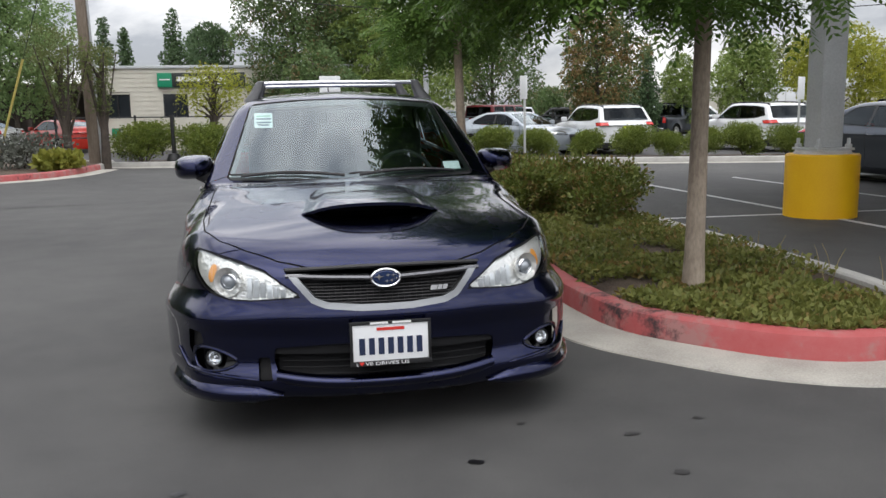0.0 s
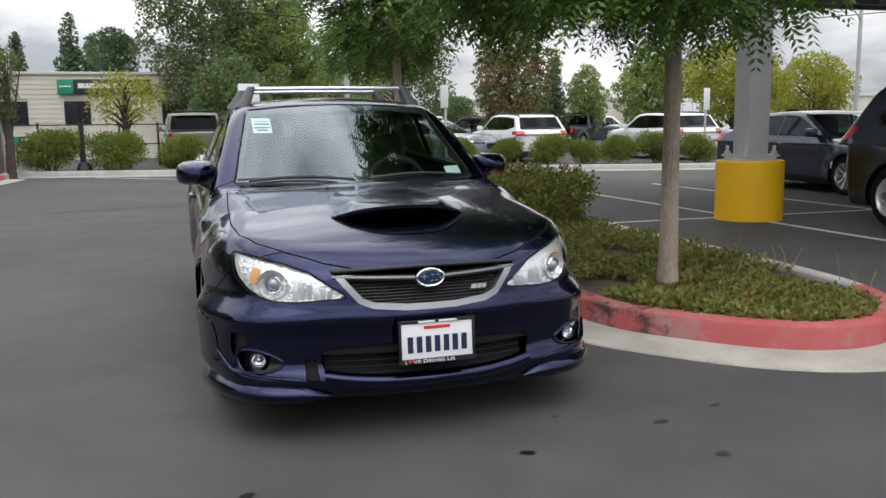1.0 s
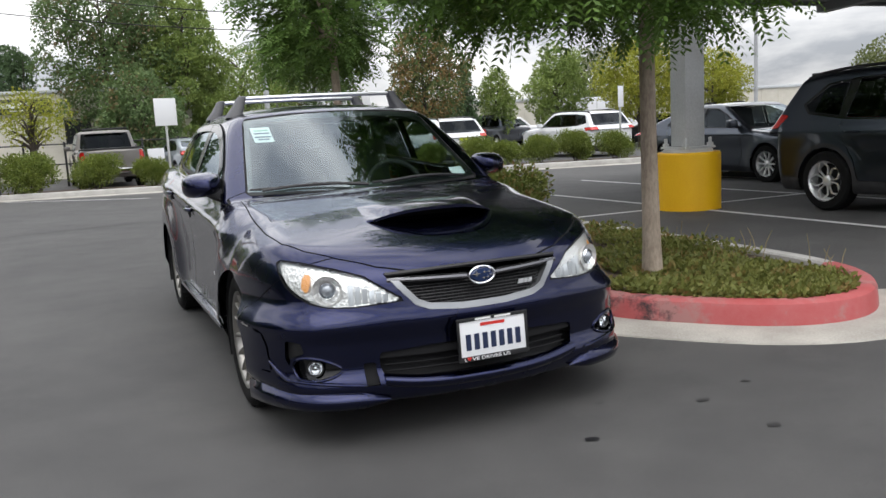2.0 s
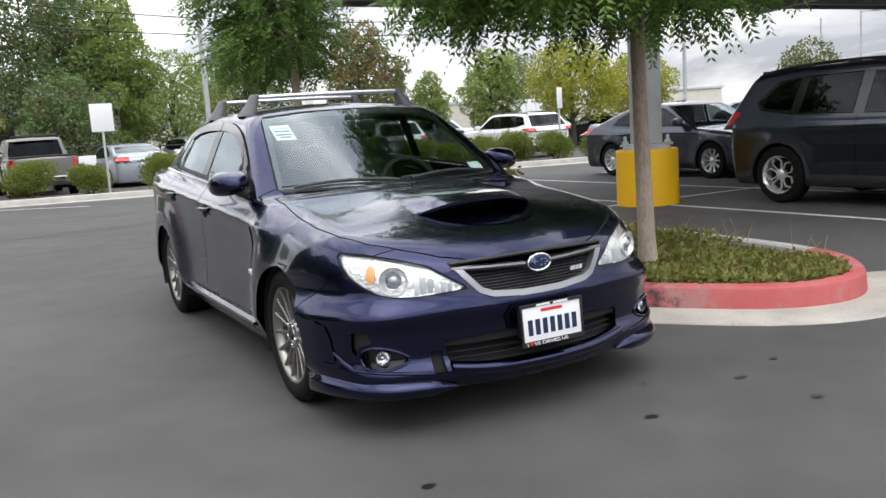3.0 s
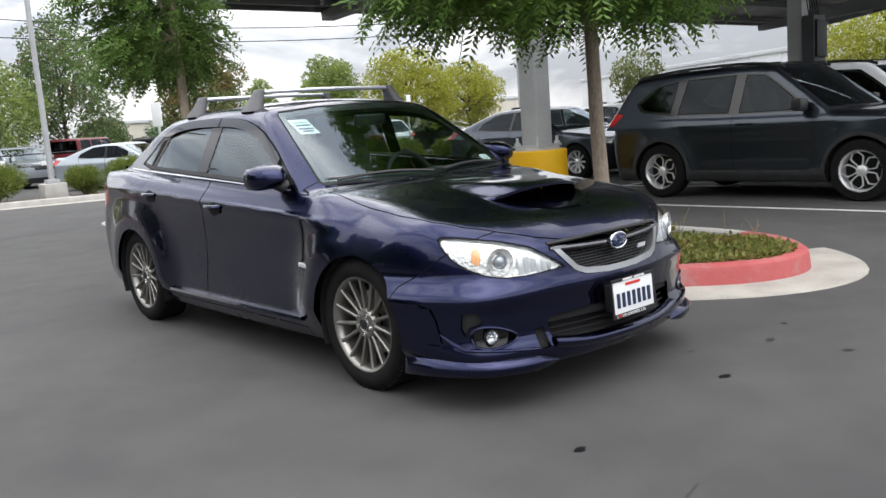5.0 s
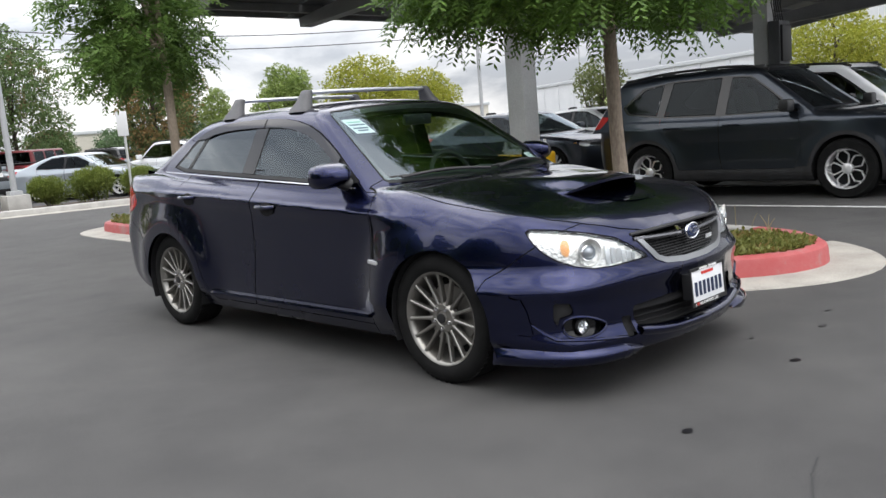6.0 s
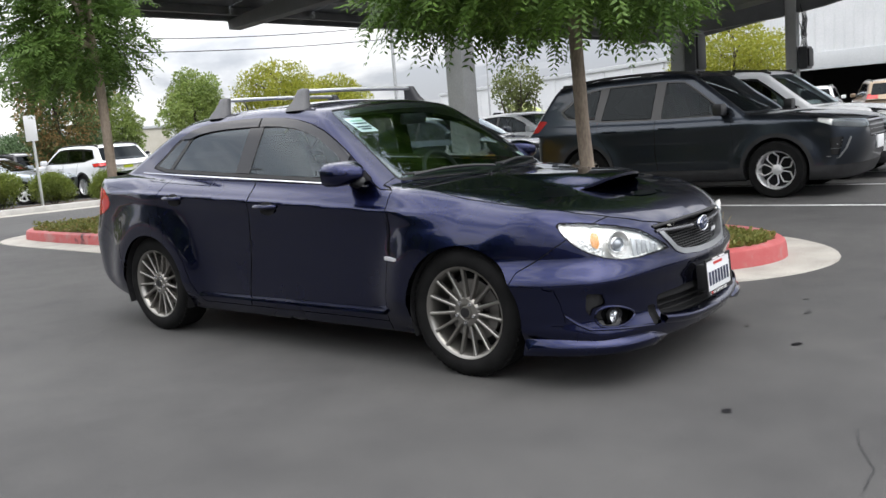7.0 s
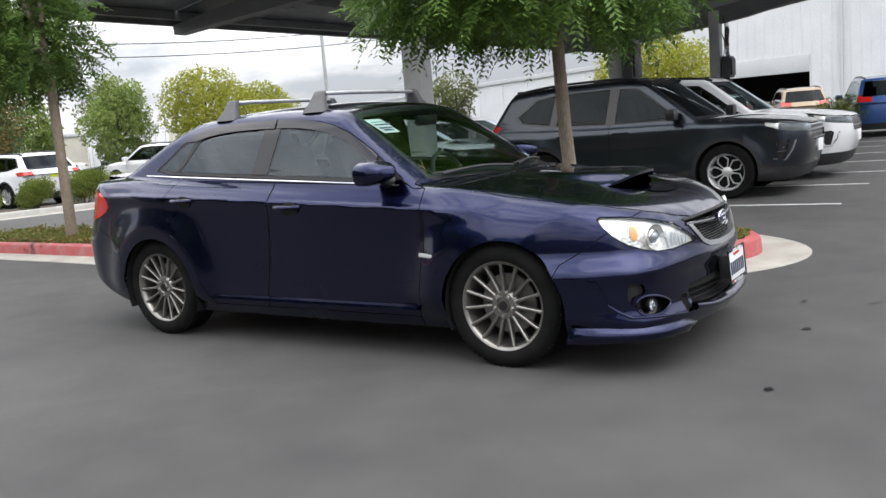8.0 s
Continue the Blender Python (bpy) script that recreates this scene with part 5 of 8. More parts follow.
        sh.part("front_wing", sh.take(lambda x, y, z: outline_distance(y, z, wing), lambda x, y, z, nx, ny, nz: (x * sd > 0.42) & (y < -0.7) & (y > -2.05)), M_BLUE, car)
    rb = [(1.60, 0.1), (1.66, 0.60), (1.9, 0.70), (2.0, 0.79), (2.5, 0.79), (2.5, 0.0)]
    sh.part("rear_bumper", sh.take(lambda x, y, z: outline_distance(y, z, rb), lambda x, y, z, *n: y > 1.4), M_BLUE, car)
    sh.part("front_bumper", sh.take(lambda x, y, z: y + 1.45 + 0 * x, lambda x, y, z, *n: y < -1.2, gap=0), M_BLUE, car)
    boot = [(-0.62, 1.0), (-0.56, 1.76), (0.56, 1.76), (0.62, 1.0)]
    sh.part("boot_lid", sh.take(lambda x, y, z: np.maximum(np.abs(x) - 0.56, 1.86 - y), lambda x, y, z, nx, ny, nz: (y > 1.75) & (z > 0.8)), M_BLUE, car)
    sh.part("body", sh.T, M_BLUE, car, "navy blue metallic body shell")
    mid = sh.V[sh.T].mean(1)
    lining = sh.T[(mid[:, 2] > 1.02) & (mid[:, 1] > -0.95) & (mid[:, 1] < 1.3)]
    sh.part("headliner", lining, M_HEADLINER, car, "pale cloth roof lining", offset=-0.02)
    for strip in sh.seams:
        sh.part("shut_line", strip, M_SEAM, car, offset=-0.005)
    hero_details(car)
    return car


def nose_y(a, z):
    """Front face of the bumper at a distance a from the middle."""
    low = min(max((0.60 - z) / 0.12, 0), 1)
    low = low * low * (3 - 2 * low)
    return float(c_nose(z) + c_bow(a - 0.062 * low * min(max((a - 0.4) / 0.3, 0), 1)))


def face_point(sd, u, z):
    """A point on the bumper's rounded corner, u measured along its diagonal."""
    lo, hi = 0.3, 0.95
    for _ in range(30):
        a = (lo + hi) / 2
        if (a + nose_y(a, z) + 2.0) * 0.7071 < u:
            lo = a
        else:
            hi = a
    return (sd * a, nose_y(a, z) - 0.002, z)


def screen_y(x, z):
    return (z - 0.955) * 1.63 - 1.005 + 0.17 * (x / 0.68) ** 2


def hero_windscreen(car):
    """One evenly curved pane inside the black frit."""
    g, nx, nz = Geo(), 49, 33
    verts = []
    for j in range(nz):
        v = j / (nz - 1)
        for i in range(nx):
            u = -1 + 2 * i / (nx - 1)
            z = 0.968 + v * (0.422 - 0.03 * u * u) + 0.012 * u * u * (1 - v)
            x = u * (0.664 - 0.118 * v)
            verts.append((x, screen_y(x, z) + 0.001, z))
    g.add(verts, [(j * nx + i, j * nx + i + 1, (j + 1) * nx + i + 1, (j + 1) * nx + i) for j in range(nz - 1) for i in range(nx - 1)])
    part("windscreen", g, M_GLASS, car, "clear raked windscreen", angle=80)


def bonnet_z(x, y):
    raised = 0.012 * math.exp(-(x / 0.42) ** 4) * min(max((-0.9 - y) / 0.3, 0), 1) * min(max((y + 2.1) / 0.5, 0), 1)
    return float(c_top(y)) - 0.026 * (x / 0.7) ** 2 + raised


def hero_scoop(car, bonnet):
    """Raised intake that swells out of the bonnet, with a wide oval mouth facing forward."""
    nu, nv = 44, 22
    def shape(drop):
        verts = []
        for j in range(nv):
            v = j / (nv - 1)
            h = 0.084 * (1 - v) ** 1.35 + 0.016 * (1 - v) * v
            hw = 0.318 + 0.02 * math.sin(math.pi * min(v * 1.2, 1)) - 0.05 * v
            for i in range(nu):
                u = -1 + 2 * i / (nu - 1)
                k = min(max((abs(u) - 0.60) / 0.40, 0), 1)
                near = (1 - min(v * 3.2, 1)) ** 2
                bulge = (1 - abs(u) ** 8) * (1 - k * k * (3 - 2 * k)) * (1 - near) + near * max(1 - abs(u) ** 3.2, 0) ** 0.85
                x = u * hw
                y = -1.80 + v * 0.66 + (0.12 * abs(u) ** 3) * (1 - v)
                z = bonnet_z(x, y) - 0.004 + (h - 0.010 * (u * u) * (1 - v)) * bulge
                edge = 0.006 * max(0, 1 - v * 9)
                verts.append((x, y, z - (edge + drop) * min(bulge * 2, 1)))
        return verts
    faces = [(j * nu + i, j * nu + i + 1, (j + 1) * nu + i + 1, (j + 1) * nu + i) for j in range(nv - 1) for i in range(nu - 1)]
    g = Geo().add(shape(0), faces)
    n = len(g.v)
    g.add(shape(0.014), [tuple(reversed(q)) for q in faces])
    g.f += [(i, n + i, n + i + 1, i + 1) for i in range(nu - 1)]
    part("scoop", g, M_BLUE, bonnet, "raised bonnet intake", angle=60)
    # floor and throat of the intake
    verts = []
    for j in range(12):
        v = j / 11
        for i in range(nu):
            u = -1 + 2 * i / (nu - 1)
            x = u * 0.285
            y = -1.945 + 0.20 * abs(u) ** 3 * (1 - v) + v * 0.37
            lip = min(v * 1.3, 1)
            verts.append((x, y, bonnet_z(x, y) + 0.004 - 0.034 * lip * lip * (3 - 2 * lip) * (1 - abs(u) ** 6)))
    faces2 = [(j * nu + i, j * nu + i + 1, (j + 1) * nu + i + 1, (j + 1) * nu + i) for j in range(11) for i in range(nu - 1)]
    part("scoop_floor", Geo().add(verts, faces2), M_BLUE, bonnet, angle=80)
    part("scoop_throat", Geo().box(0.40, 0.02, 0.07, at=(0, -1.55, 0.885)), M_SEAM, bonnet)


def hero_headlamp(sh, T, car, sd, uv):
    lamp = sh.part("headlamp", T, M_LENS, car, "clear headlamp with chrome reflector")
    sh.part("bezel", T, M_LAMPCHROME, lamp, "chrome lamp bowl", offset=-0.018)
    look_m = lambda x, y, z, yaw: pose(sd * x, y, z, 90, 0, sd * yaw)
    # round bowl with projector in its middle
    part("projector_bowl", Geo().lathe([(0.060, 0.014), (0.055, 0.0), (0.044, -0.012), (0.034, -0.016)], 36, look_m(0.618, -2.036, 0.645, 24)), M_LAMPCHROME, lamp)
    part("projector_ring", Geo().lathe([(0.036, -0.012), (0.037, 0.006), (0.032, 0.012), (0.026, 0.004), (0.026, -0.02)], 32, look_m(0.618, -2.036, 0.645, 24)), M_CHROME, lamp)
    part("projector_lens", Geo().lathe([(0.027, 0.0), (0.022, 0.012), (0.012, 0.019), (0.0, 0.021)], 28, look_m(0.618, -2.036, 0.645, 24)), M_PROJ, lamp)
    # stepped chrome facets towards the grille
    for k in range(6):
        x = 0.535 - 0.026 * k
        y = float(c_nose(0.60) + c_bow(x)) + 0.018
        g = Geo().box(0.022, 0.010, 0.085 - 0.010 * k, pose(sd * x, y, 0.622 - 0.004 * k, -10 + 7 * (k % 3), 0, sd * (18 - 14 * (k % 2))), 0.003)
        part("reflector_facet", g, M_FACET, lamp)
    side = rounded([(0.487, 0.708), (0.530, 0.712), (0.532, 0.640), (0.492, 0.634)], 1)
    m, _ = sh.split(T, lambda x, y, z: outline_distance((np.abs(x) + y + 2.0) * 0.7071, z, side))
    sh.part("side_reflector", m, M_AMBER, lamp, "amber side reflector", offset=-0.010)


def hero_grille(sh, T, car, gr):
    grille = sh.part("grille", T, M_SEAM, car, "black grille with silver surround", offset=-0.045)
    ring, _ = sh.split(T, lambda x, y, z: -outline_distance(x, z, gr) - 0.026)
    ring, _ = sh.split(ring, lambda x, y, z: z - 0.676)
    sh.part("surround", ring, M_SATIN, grille, "satin silver surround", offset=0.006, thick=0.05)
    yf = lambda x, z: float(c_nose(z) + c_bow(abs(x)))
    for k in range(9):
        z = 0.56 + k * 0.0125
        hw = 0.26 + (z - 0.56) * 0.75
        g = Geo().tube([(x, yf(x, z) + 0.028, z) for x in np.linspace(-hw, hw, 15)], 0.0026, 5)
        part("mesh_bar", g, M_TRIM, grille)
    for k in range(23):
        x = -0.275 + k * 0.025
        g = Geo().tube([(x, yf(x, z) + 0.03, z) for z in (0.552, 0.61, 0.67)], 0.0022, 5)
        part("mesh_bar", g, M_SEAM, grille)
    pts = [(x, yf(x, 0.70) - 0.002, 0.702 - 0.010 * (x / 0.4) ** 2) for x in np.linspace(-0.395, 0.395, 21)]
    part("top_seal", Geo().tube(pts, 0.0085, 6), M_TRIM, grille, "black rubber seal under bonnet edge")
    for sd in (-1, 1):
        g = Geo()
        verts = []
        xs = np.linspace(0.06, 0.395, 12)
        for x in xs:
            zc = 0.655 + 0.016 * (x / 0.4)
            hh = 0.0115 - 0.003 * x
            y = yf(x, zc) - 0.004
            verts += [(sd * x, y + 0.035, zc + hh), (sd * x, y, zc + hh * 0.8), (sd * x, y - 0.004, zc), (sd * x, y, zc - hh * 0.8), (sd * x, y + 0.035, zc - hh)]
        faces = [(i * 5 + q, i * 5 + q + 1, i * 5 + q + 6, i * 5 + q + 5) for i in range(11) for q in range(4)]
        g.add(verts, faces if sd > 0 else [tuple(reversed(q)) for q in faces])
        part("wing_bar", g, M_DARKCHROME, grille, "dark chrome wing bar")
    em = Geo().lathe([(0.0, 0.016), (0.04, 0.014), (0.052, 0.004), (0.053, 0.0)], 40, pose(0, -2.188, 0.658, 90) @ Matrix.Diagonal((1.1, 0.68, 1, 1)))
    emblem = part("emblem", em, M_EMBLEM, grille, "blue oval emblem with chrome rim")
    g = Geo()
    ring_pts = [(0.0575 * math.cos(a), -2.196, 0.658 + 0.0355 * math.sin(a)) for a in np.linspace(0, 2 * math.pi, 41)]
    part("emblem_rim", g.tube(ring_pts, 0.0048, 6, caps=False), M_CHROME, emblem)
    for sx, sz, r in ((-0.028, 0.006, 0.017), (0.008, 0.012, 0.009), (0.03, 0.012, 0.009), (0.004, -0.012, 0.009), (0.024, -0.010, 0.009), (0.042, -0.002, 0.008)):
        star = []
        for k in range(8):
            rr = r if k % 2 == 0 else r * 0.28
            star.append((rr * 1.25 * math.cos(k * math.pi / 4), rr * 0.8 * math.sin(k * math.pi / 4)))
        g = Geo().prism(star, 0.004, pose(sx, -2.202, 0.658 + sz, 90))
        part("emblem_mark", g, M_CHROME, emblem)
    g = Geo()
    for x0, w in ((0.0, 0.026), (0.031, 0.016), (0.052, 0.018)):
        g.prism([(x0, 0.0), (x0 + w, 0.0), (x0 + w + 0.005, 0.018), (x0 + 0.005, 0.018)], 0.005, pose(0, 0, -0.0025))
    badge = part("badge", g, M_ALU, grille, "small chrome badge of slanted bars")
    badge.matrix_basis = pose(0.185, -2.165, 0.592, 90, 0, 8)


def letters(text, size, depth):
    """Raised writing in the built-in font, as a mesh."""
    cu = bpy.data.curves.new("writing", 'FONT')
    cu.body, cu.size, cu.extrude = text, size, depth
    cu.align_x = 'LEFT'
    tmp = bpy.data.objects.new("writing", cu)
    me = bpy.data.meshes.new_from_object(tmp)
    bpy.data.objects.remove(tmp)
    return me


def hero_slot(sh, T, car):
    slot = sh.part("lower_intake", T, M_SEAM, car, "black lower bumper intake", offset=-0.06)
    bar, _ = sh.split(T, lambda x, y, z: np.abs(z - 0.375) - 0.018)
    sh.part("intake_bar", bar, M_SEAM, slot, offset=-0.012, thick=0.03)
    for k in range(3):
        z = 0.275 + k * 0.024
        g = Geo().tube([(x, float(c_nose(z) + c_bow(abs(x))) + 0.03, z) for x in np.linspace(-0.42, 0.42, 13)], 0.004, 5)
        part("intake_slat", g, M_SEAM, slot)
    # painted lip under the intake
    g, verts = Geo(), []
    xs = np.linspace(-0.445, 0.445, 25)
    prof = [(0.03, 0.268), (-0.012, 0.262), (-0.022, 0.245), (-0.006, 0.222), (0.03, 0.215)]
    for x in xs:
        y = float(c_nose(0.25) + c_bow(abs(x)))
        rise = 0.03 * (abs(x) / 0.445) ** 3
        verts += [(x, y + o, z + rise) for o, z in prof]
    g.add(verts, [(i * 5 + q, (i + 1) * 5 + q, (i + 1) * 5 + q + 1, i * 5 + q + 1) for i in range(24) for q in range(4)])
    part("front_lip", g, M_BLUE, car, "painted lower lip", angle=70)
    # corner splitters
    for sd in (-1, 1):
        g, verts = Geo(), []
        prof = [(0.03, 0.232), (-0.012, 0.212), (-0.024, 0.190), (-0.010, 0.160), (0.05, 0.15)]
        aa = np.linspace(0.42, 0.905, 16)
        for a in aa:
            y = nose_y(a, 0.22)
            k = 0.018 * math.sin((a - 0.42) / 0.485 * math.pi)
            full = min((a - 0.41) / 0.12, 1)
            verts += [(sd * (a + max(0, (a - 0.7)) * (-o) * 1.2), y + o * full - k, 0.192 + (z - 0.182) * full) for o, z in prof]
        faces = [(i * 5 + q, (i + 1) * 5 + q, (i + 1) * 5 + q + 1, i * 5 + q + 1) for i in range(15) for q in range(4)]
        faces += [tuple(range(5)), tuple(75 + q for q in reversed(range(5)))]
        g.add(verts, faces if sd > 0 else [tuple(reversed(q)) for q in faces])
        part("splitter", g, M_BLUE, car, "painted corner splitter", angle=70)


def hero_fog(sh, T, car, sd):
    # body-colour pocket made gloss black, so the recess's shade sits in its colour
    pocket = sh.part("fog_lamp", T, M_GLOSSBLACK, car, "round fog lamp in shallow eye-shaped recess with shade in its colour", offset=-0.040)
    m = pose(sd * 0.690, nose_y(0.690, 0.332) + 0.028, 0.332, 90, 0, sd * 14) @ Matrix.Diagonal((0.70, 0.70, 0.70, 1))
    part("fog_rim", Geo().lathe([(0.046, 0.0), (0.050, 0.02), (0.046, 0.03), (0.040, 0.022), (0.036, -0.01)], 28, m), M_TRIM, pocket)
    part("fog_bowl", Geo().lathe([(0.038, 0.018), (0.03, 0.0), (0.0, -0.012)], 24, m), M_CHROME, pocket)
    part("fog_glass", Geo().lathe([(0.039, 0.018), (0.025, 0.024), (0.0, 0.026)], 24, m), M_LENS, pocket)
    part("fog_bulb", Geo().lathe([(0.01, 0.0), (0.01, 0.012), (0.0, 0.016)], 12, m), M_CHROME, pocket)


M_FACET = plain("reflector_facet", (0.75, 0.76, 0.78), 0.2, 0.45)
M_PROJ = plain("projector_glass", (0.30, 0.33, 0.36), 0.05, 0.3, 1.0)
M_DARKCHROME = plain("dark_chrome", (0.16, 0.16, 0.17), 0.25, 0.9)
M_EMBLEM = plain("emblem_blue", (0.012, 0.03, 0.10), 0.15, 0.3, 1.0)


def hero_wheel(car, x, y, sd):
    """Tyre and fifteen-spoke alloy; local z points outward."""
    m = pose(x, y, TYRE_R, 0, 90 * sd, 0)
    w = new("wheel")
    w.parent = car
    w.matrix_basis = m
    tyre = Geo().lathe([(0.225, -0.105), (0.26, -0.115), (0.30, -0.108), (0.316, -0.09), (0.3215, -0.06), (0.3215, 0.06), (0.317, 0.085), (0.305, 0.103), (0.28, 0.113), (0.25, 0.112), (0.228, 0.10), (0.222, 0.09)], 64)
    part("tyre", tyre, M_TYRE, w, "black road tyre", angle=50)
    g = Geo()
    for k in range(60):
        a = 2 * math.pi * k / 60
        for s in (-1, 1):
            g.box(0.008, 0.022, 0.05, pose(0, 0, 0, 0, 0, math.degrees(a)) @ pose(0.3195, 0, s * 0.065, s * 18, 0, 0))
    tagged(part("tread", g, M_TYRE, w), kind="stuff")
    rim = Geo().lathe([(0.205, -0.09), (0.214, -0.08), (0.20, -0.02), (0.205, 0.06), (0.214, 0.088), (0.222, 0.10), (0.232, 0.104), (0.232, 0.096), (0.224, 0.086)], 64)
    part("rim", rim, M_RIM, w, "gunmetal alloy rim", angle=50)
    for k in range(15):
        a = 360 * k / 15
        g = Geo()
        pr = [(0.045, 0.010, 0.080, 0.05), (0.10, 0.0085, 0.082, 0.055), (0.16, 0.0075, 0.088, 0.062), (0.20, 0.008, 0.094, 0.07), (0.219, 0.011, 0.097, 0.078)]
        verts = []
        for r, hw, top, bot in pr:
            verts += [(r, -hw * 1.15, bot), (r, -hw, top - 0.004), (r, -hw * 0.45, top), (r, hw * 0.45, top), (r, hw, top - 0.004), (r, hw * 1.15, bot)]
        faces = [(i * 6 + q, (i + 1) * 6 + q, (i + 1) * 6 + q + 1, i * 6 + q + 1) for i in range(4) for q in range(5)]
        g.add(verts, faces, pose(0, 0, 0, 0, 0, a))
        part("spoke", g, M_RIM, w)
    hub = Geo().lathe([(0.078, 0.045), (0.078, 0.070), (0.068, 0.083), (0.040, 0.086), (0.034, 0.080), (0.03, 0.088), (0.0, 0.092)], 32)
    part("hub", hub, M_RIM, w)
    for k in range(5):
        a = 2 * math.pi * (k + 0.5) / 5
        part("lug_nut", Geo().lathe([(0.012, 0.06), (0.012, 0.088), (0.008, 0.094), (0, 0.094)], 6, pose(0.052 * math.cos(a), 0.052 * math.sin(a), 0)), M_CHROME, w)
    part("cap", Geo().lathe([(0.026, 0.086), (0.024, 0.095), (0, 0.097)], 20), M_TRIM, w)
    disc = Geo().lathe([(0.06, 0.02), (0.155, 0.02), (0.155, 0.0), (0.06, 0.0)], 40)
    part("brake_disc", disc, M_DISC, w)
    part("wheel_well_plug", Geo().lathe([(0.0, -0.05), (0.20, -0.05), (0.20, -0.06), (0, -0.06)], 24), M_SEAM, w)
    return w


def hero_details(car):
    for x, y, sd in ((-0.745, -WB, -1), (0.745, -WB, 1), (-0.735, WB, -1), (0.735, WB, 1)):
        hero_wheel(car, x, y, sd)
    # wheel housings and underbody
    for wy in (-1.335, 1.295):
        for sd in (-1, 1):
            g = Geo()
            n = 20
            verts = []
            for i in range(n + 1):
                a = math.pi * (-0.12 + 1.24 * i / n)
                verts += [(sd * 0.45, wy + 0.37 * math.cos(a), 0.31 + 0.37 * math.sin(a)), (sd * 0.86, wy + (ARCH + 0.004) * math.cos(a), 0.31 + (ARCH + 0.004) * math.sin(a))]
            faces = [(2 * i, 2 * i + 1, 2 * i + 3, 2 * i + 2) for i in range(n)]
            faces.append(tuple(range(0, 2 * n + 2, 2)))
            part("wheel_arch_liner", g.add(verts, faces), M_SEAM, car)
    part("underbody", Geo().box(1.3, 3.9, 0.12, at=(0, 0, 0.23), bevel=0.03), M_SEAM, car)
    for sd in (-1, 1):
        # sill strip
        g = Geo()
        pts = np.linspace(-0.80, 0.80, 12)
        verts = []
        for y in pts:
            verts += [(sd * 0.835, y, 0.302), (sd * 0.868, y, 0.296), (sd * 0.872, y, 0.280), (sd * 0.838, y, 0.272)]
        faces = [(i * 4 + q, i * 4 + q + 1, i * 4 + q + 5, i * 4 + q + 4) for i in range(11) for q in range(3)] + [(0, 1, 2, 3), (47, 46, 45, 44)]
        g.add(verts, faces if sd > 0 else [tuple(reversed(q)) for q in faces])
        part("side_skirt", g, M_BLUE, car, "protruding painted sill strip")
        # wing badge strip
        g = Geo().box(0.014, 0.15, 0.020, pose(sd * 0.884, -0.925, 0.578, 4, 0, sd * 7), 0.004)
        part("wing_badge", g, M_ALU, car, "silver wing badge")
        # handles
        for y, z in ((0.075, 0.850), (0.985, 0.905)):
            h = new("door_handle")
            h.parent = car
            g = Geo()
            pts = [(sd * (0.860 + 0.028 * math.sin(math.pi * t) ** 0.6), y + 0.10 - 0.2 * t, z) for t in np.linspace(0, 1, 12)]
            part("grip", g.tube(pts, 0.0125, 8), M_BLUE, h)
            # near-black disc on the door skin, the grip hollow's shade put into colour
            g = Geo().lathe([(0.0, 0.006), (0.04, 0.004), (0.055, 0.0)], 24, pose(sd * 0.863, y - 0.02, z - 0.012, 0, 90 * sd, 0) @ Matrix.Diagonal((0.75, 1.25, 1, 1)))
            part("grip_hollow_shade", g, M_SEAM, h)
        hero_mirror(car, sd)
        # washer nozzle, wipers
    for x0, y0, x1, y1 in ((-0.60, -0.86, -0.06, -1.005), (0.02, -1.0, 0.55, -0.875)):
        w = new("wiper")
        w.parent = car
        zz = lambda x, y: 0.985 + 0.0 * x
        pts = [(x0 + (x1 - x0) * t, y0 + (y1 - y0) * t - 0.0, 0.987 + 0.018 * math.sin(math.pi * t)) for t in np.linspace(0, 1, 9)]
        part("arm", Geo().tube(pts, 0.009, 6), M_TRIM, w)
        pts = [(x0 + (x1 - x0) * t, y0 + (y1 - y0) * t + 0.02, 0.995 + 0.004 * math.sin(math.pi * t)) for t in np.linspace(-0.1, 0.85, 9)]
        part("blade", Geo().tube(pts, 0.006, 6), M_TRIM, w)
    for x in (-0.22, 0.22):
        part("washer_nozzle", Geo().box(0.022, 0.016, 0.008, pose(x, -1.09, bonnet_z(x, -1.09) + 0.004), 0.003), M_TRIM, car)
    # antenna fin and roof seams left out of sight; roof rack
    for ry, dz in ((0.05, 0.0), (0.80, 0.01)):
        rack = new("roof_rack")
        rack.parent = car
        for sd in (-1, 1):
            verts = []
            lv = [(0.0, 0.085, 0.050, 0.548), (0.02, 0.08, 0.045, 0.540), (0.06, 0.055, 0.036, 0.516), (0.10, 0.042, 0.030, 0.497), (0.123, 0.036, 0.026, 0.488), (0.128, 0.024, 0.018, 0.486)]
            zb = float(c_roof(ry)) - 0.055
            for h, ly, lx, xc in lv:
                for k in range(16):
                    a = 2 * math.pi * k / 16
                    cx, cy = math.cos(a), math.sin(a)
                    ex = math.copysign(abs(cx) ** 0.6, cx)
                    ey = math.copysign(abs(cy) ** 0.6, cy)
                    verts.append((sd * xc + lx * ex, ry + ly * ey, zb + h))
            faces = [(i * 16 + k, i * 16 + (k + 1) % 16, (i + 1) * 16 + (k + 1) % 16, (i + 1) * 16 + k) for i in range(5) for k in range(16)]
            faces.append(tuple(range(80, 96)))
            part("foot", Geo().add(verts, faces), M_FOOT, rack, "grey plastic rack foot", angle=50)
        zt = float(c_roof(ry)) + 0.056
        pts = [(x, ry, zt + 0.006 * (1 - (x / 0.55) ** 2)) for x in np.linspace(-0.50, 0.50, 15)]
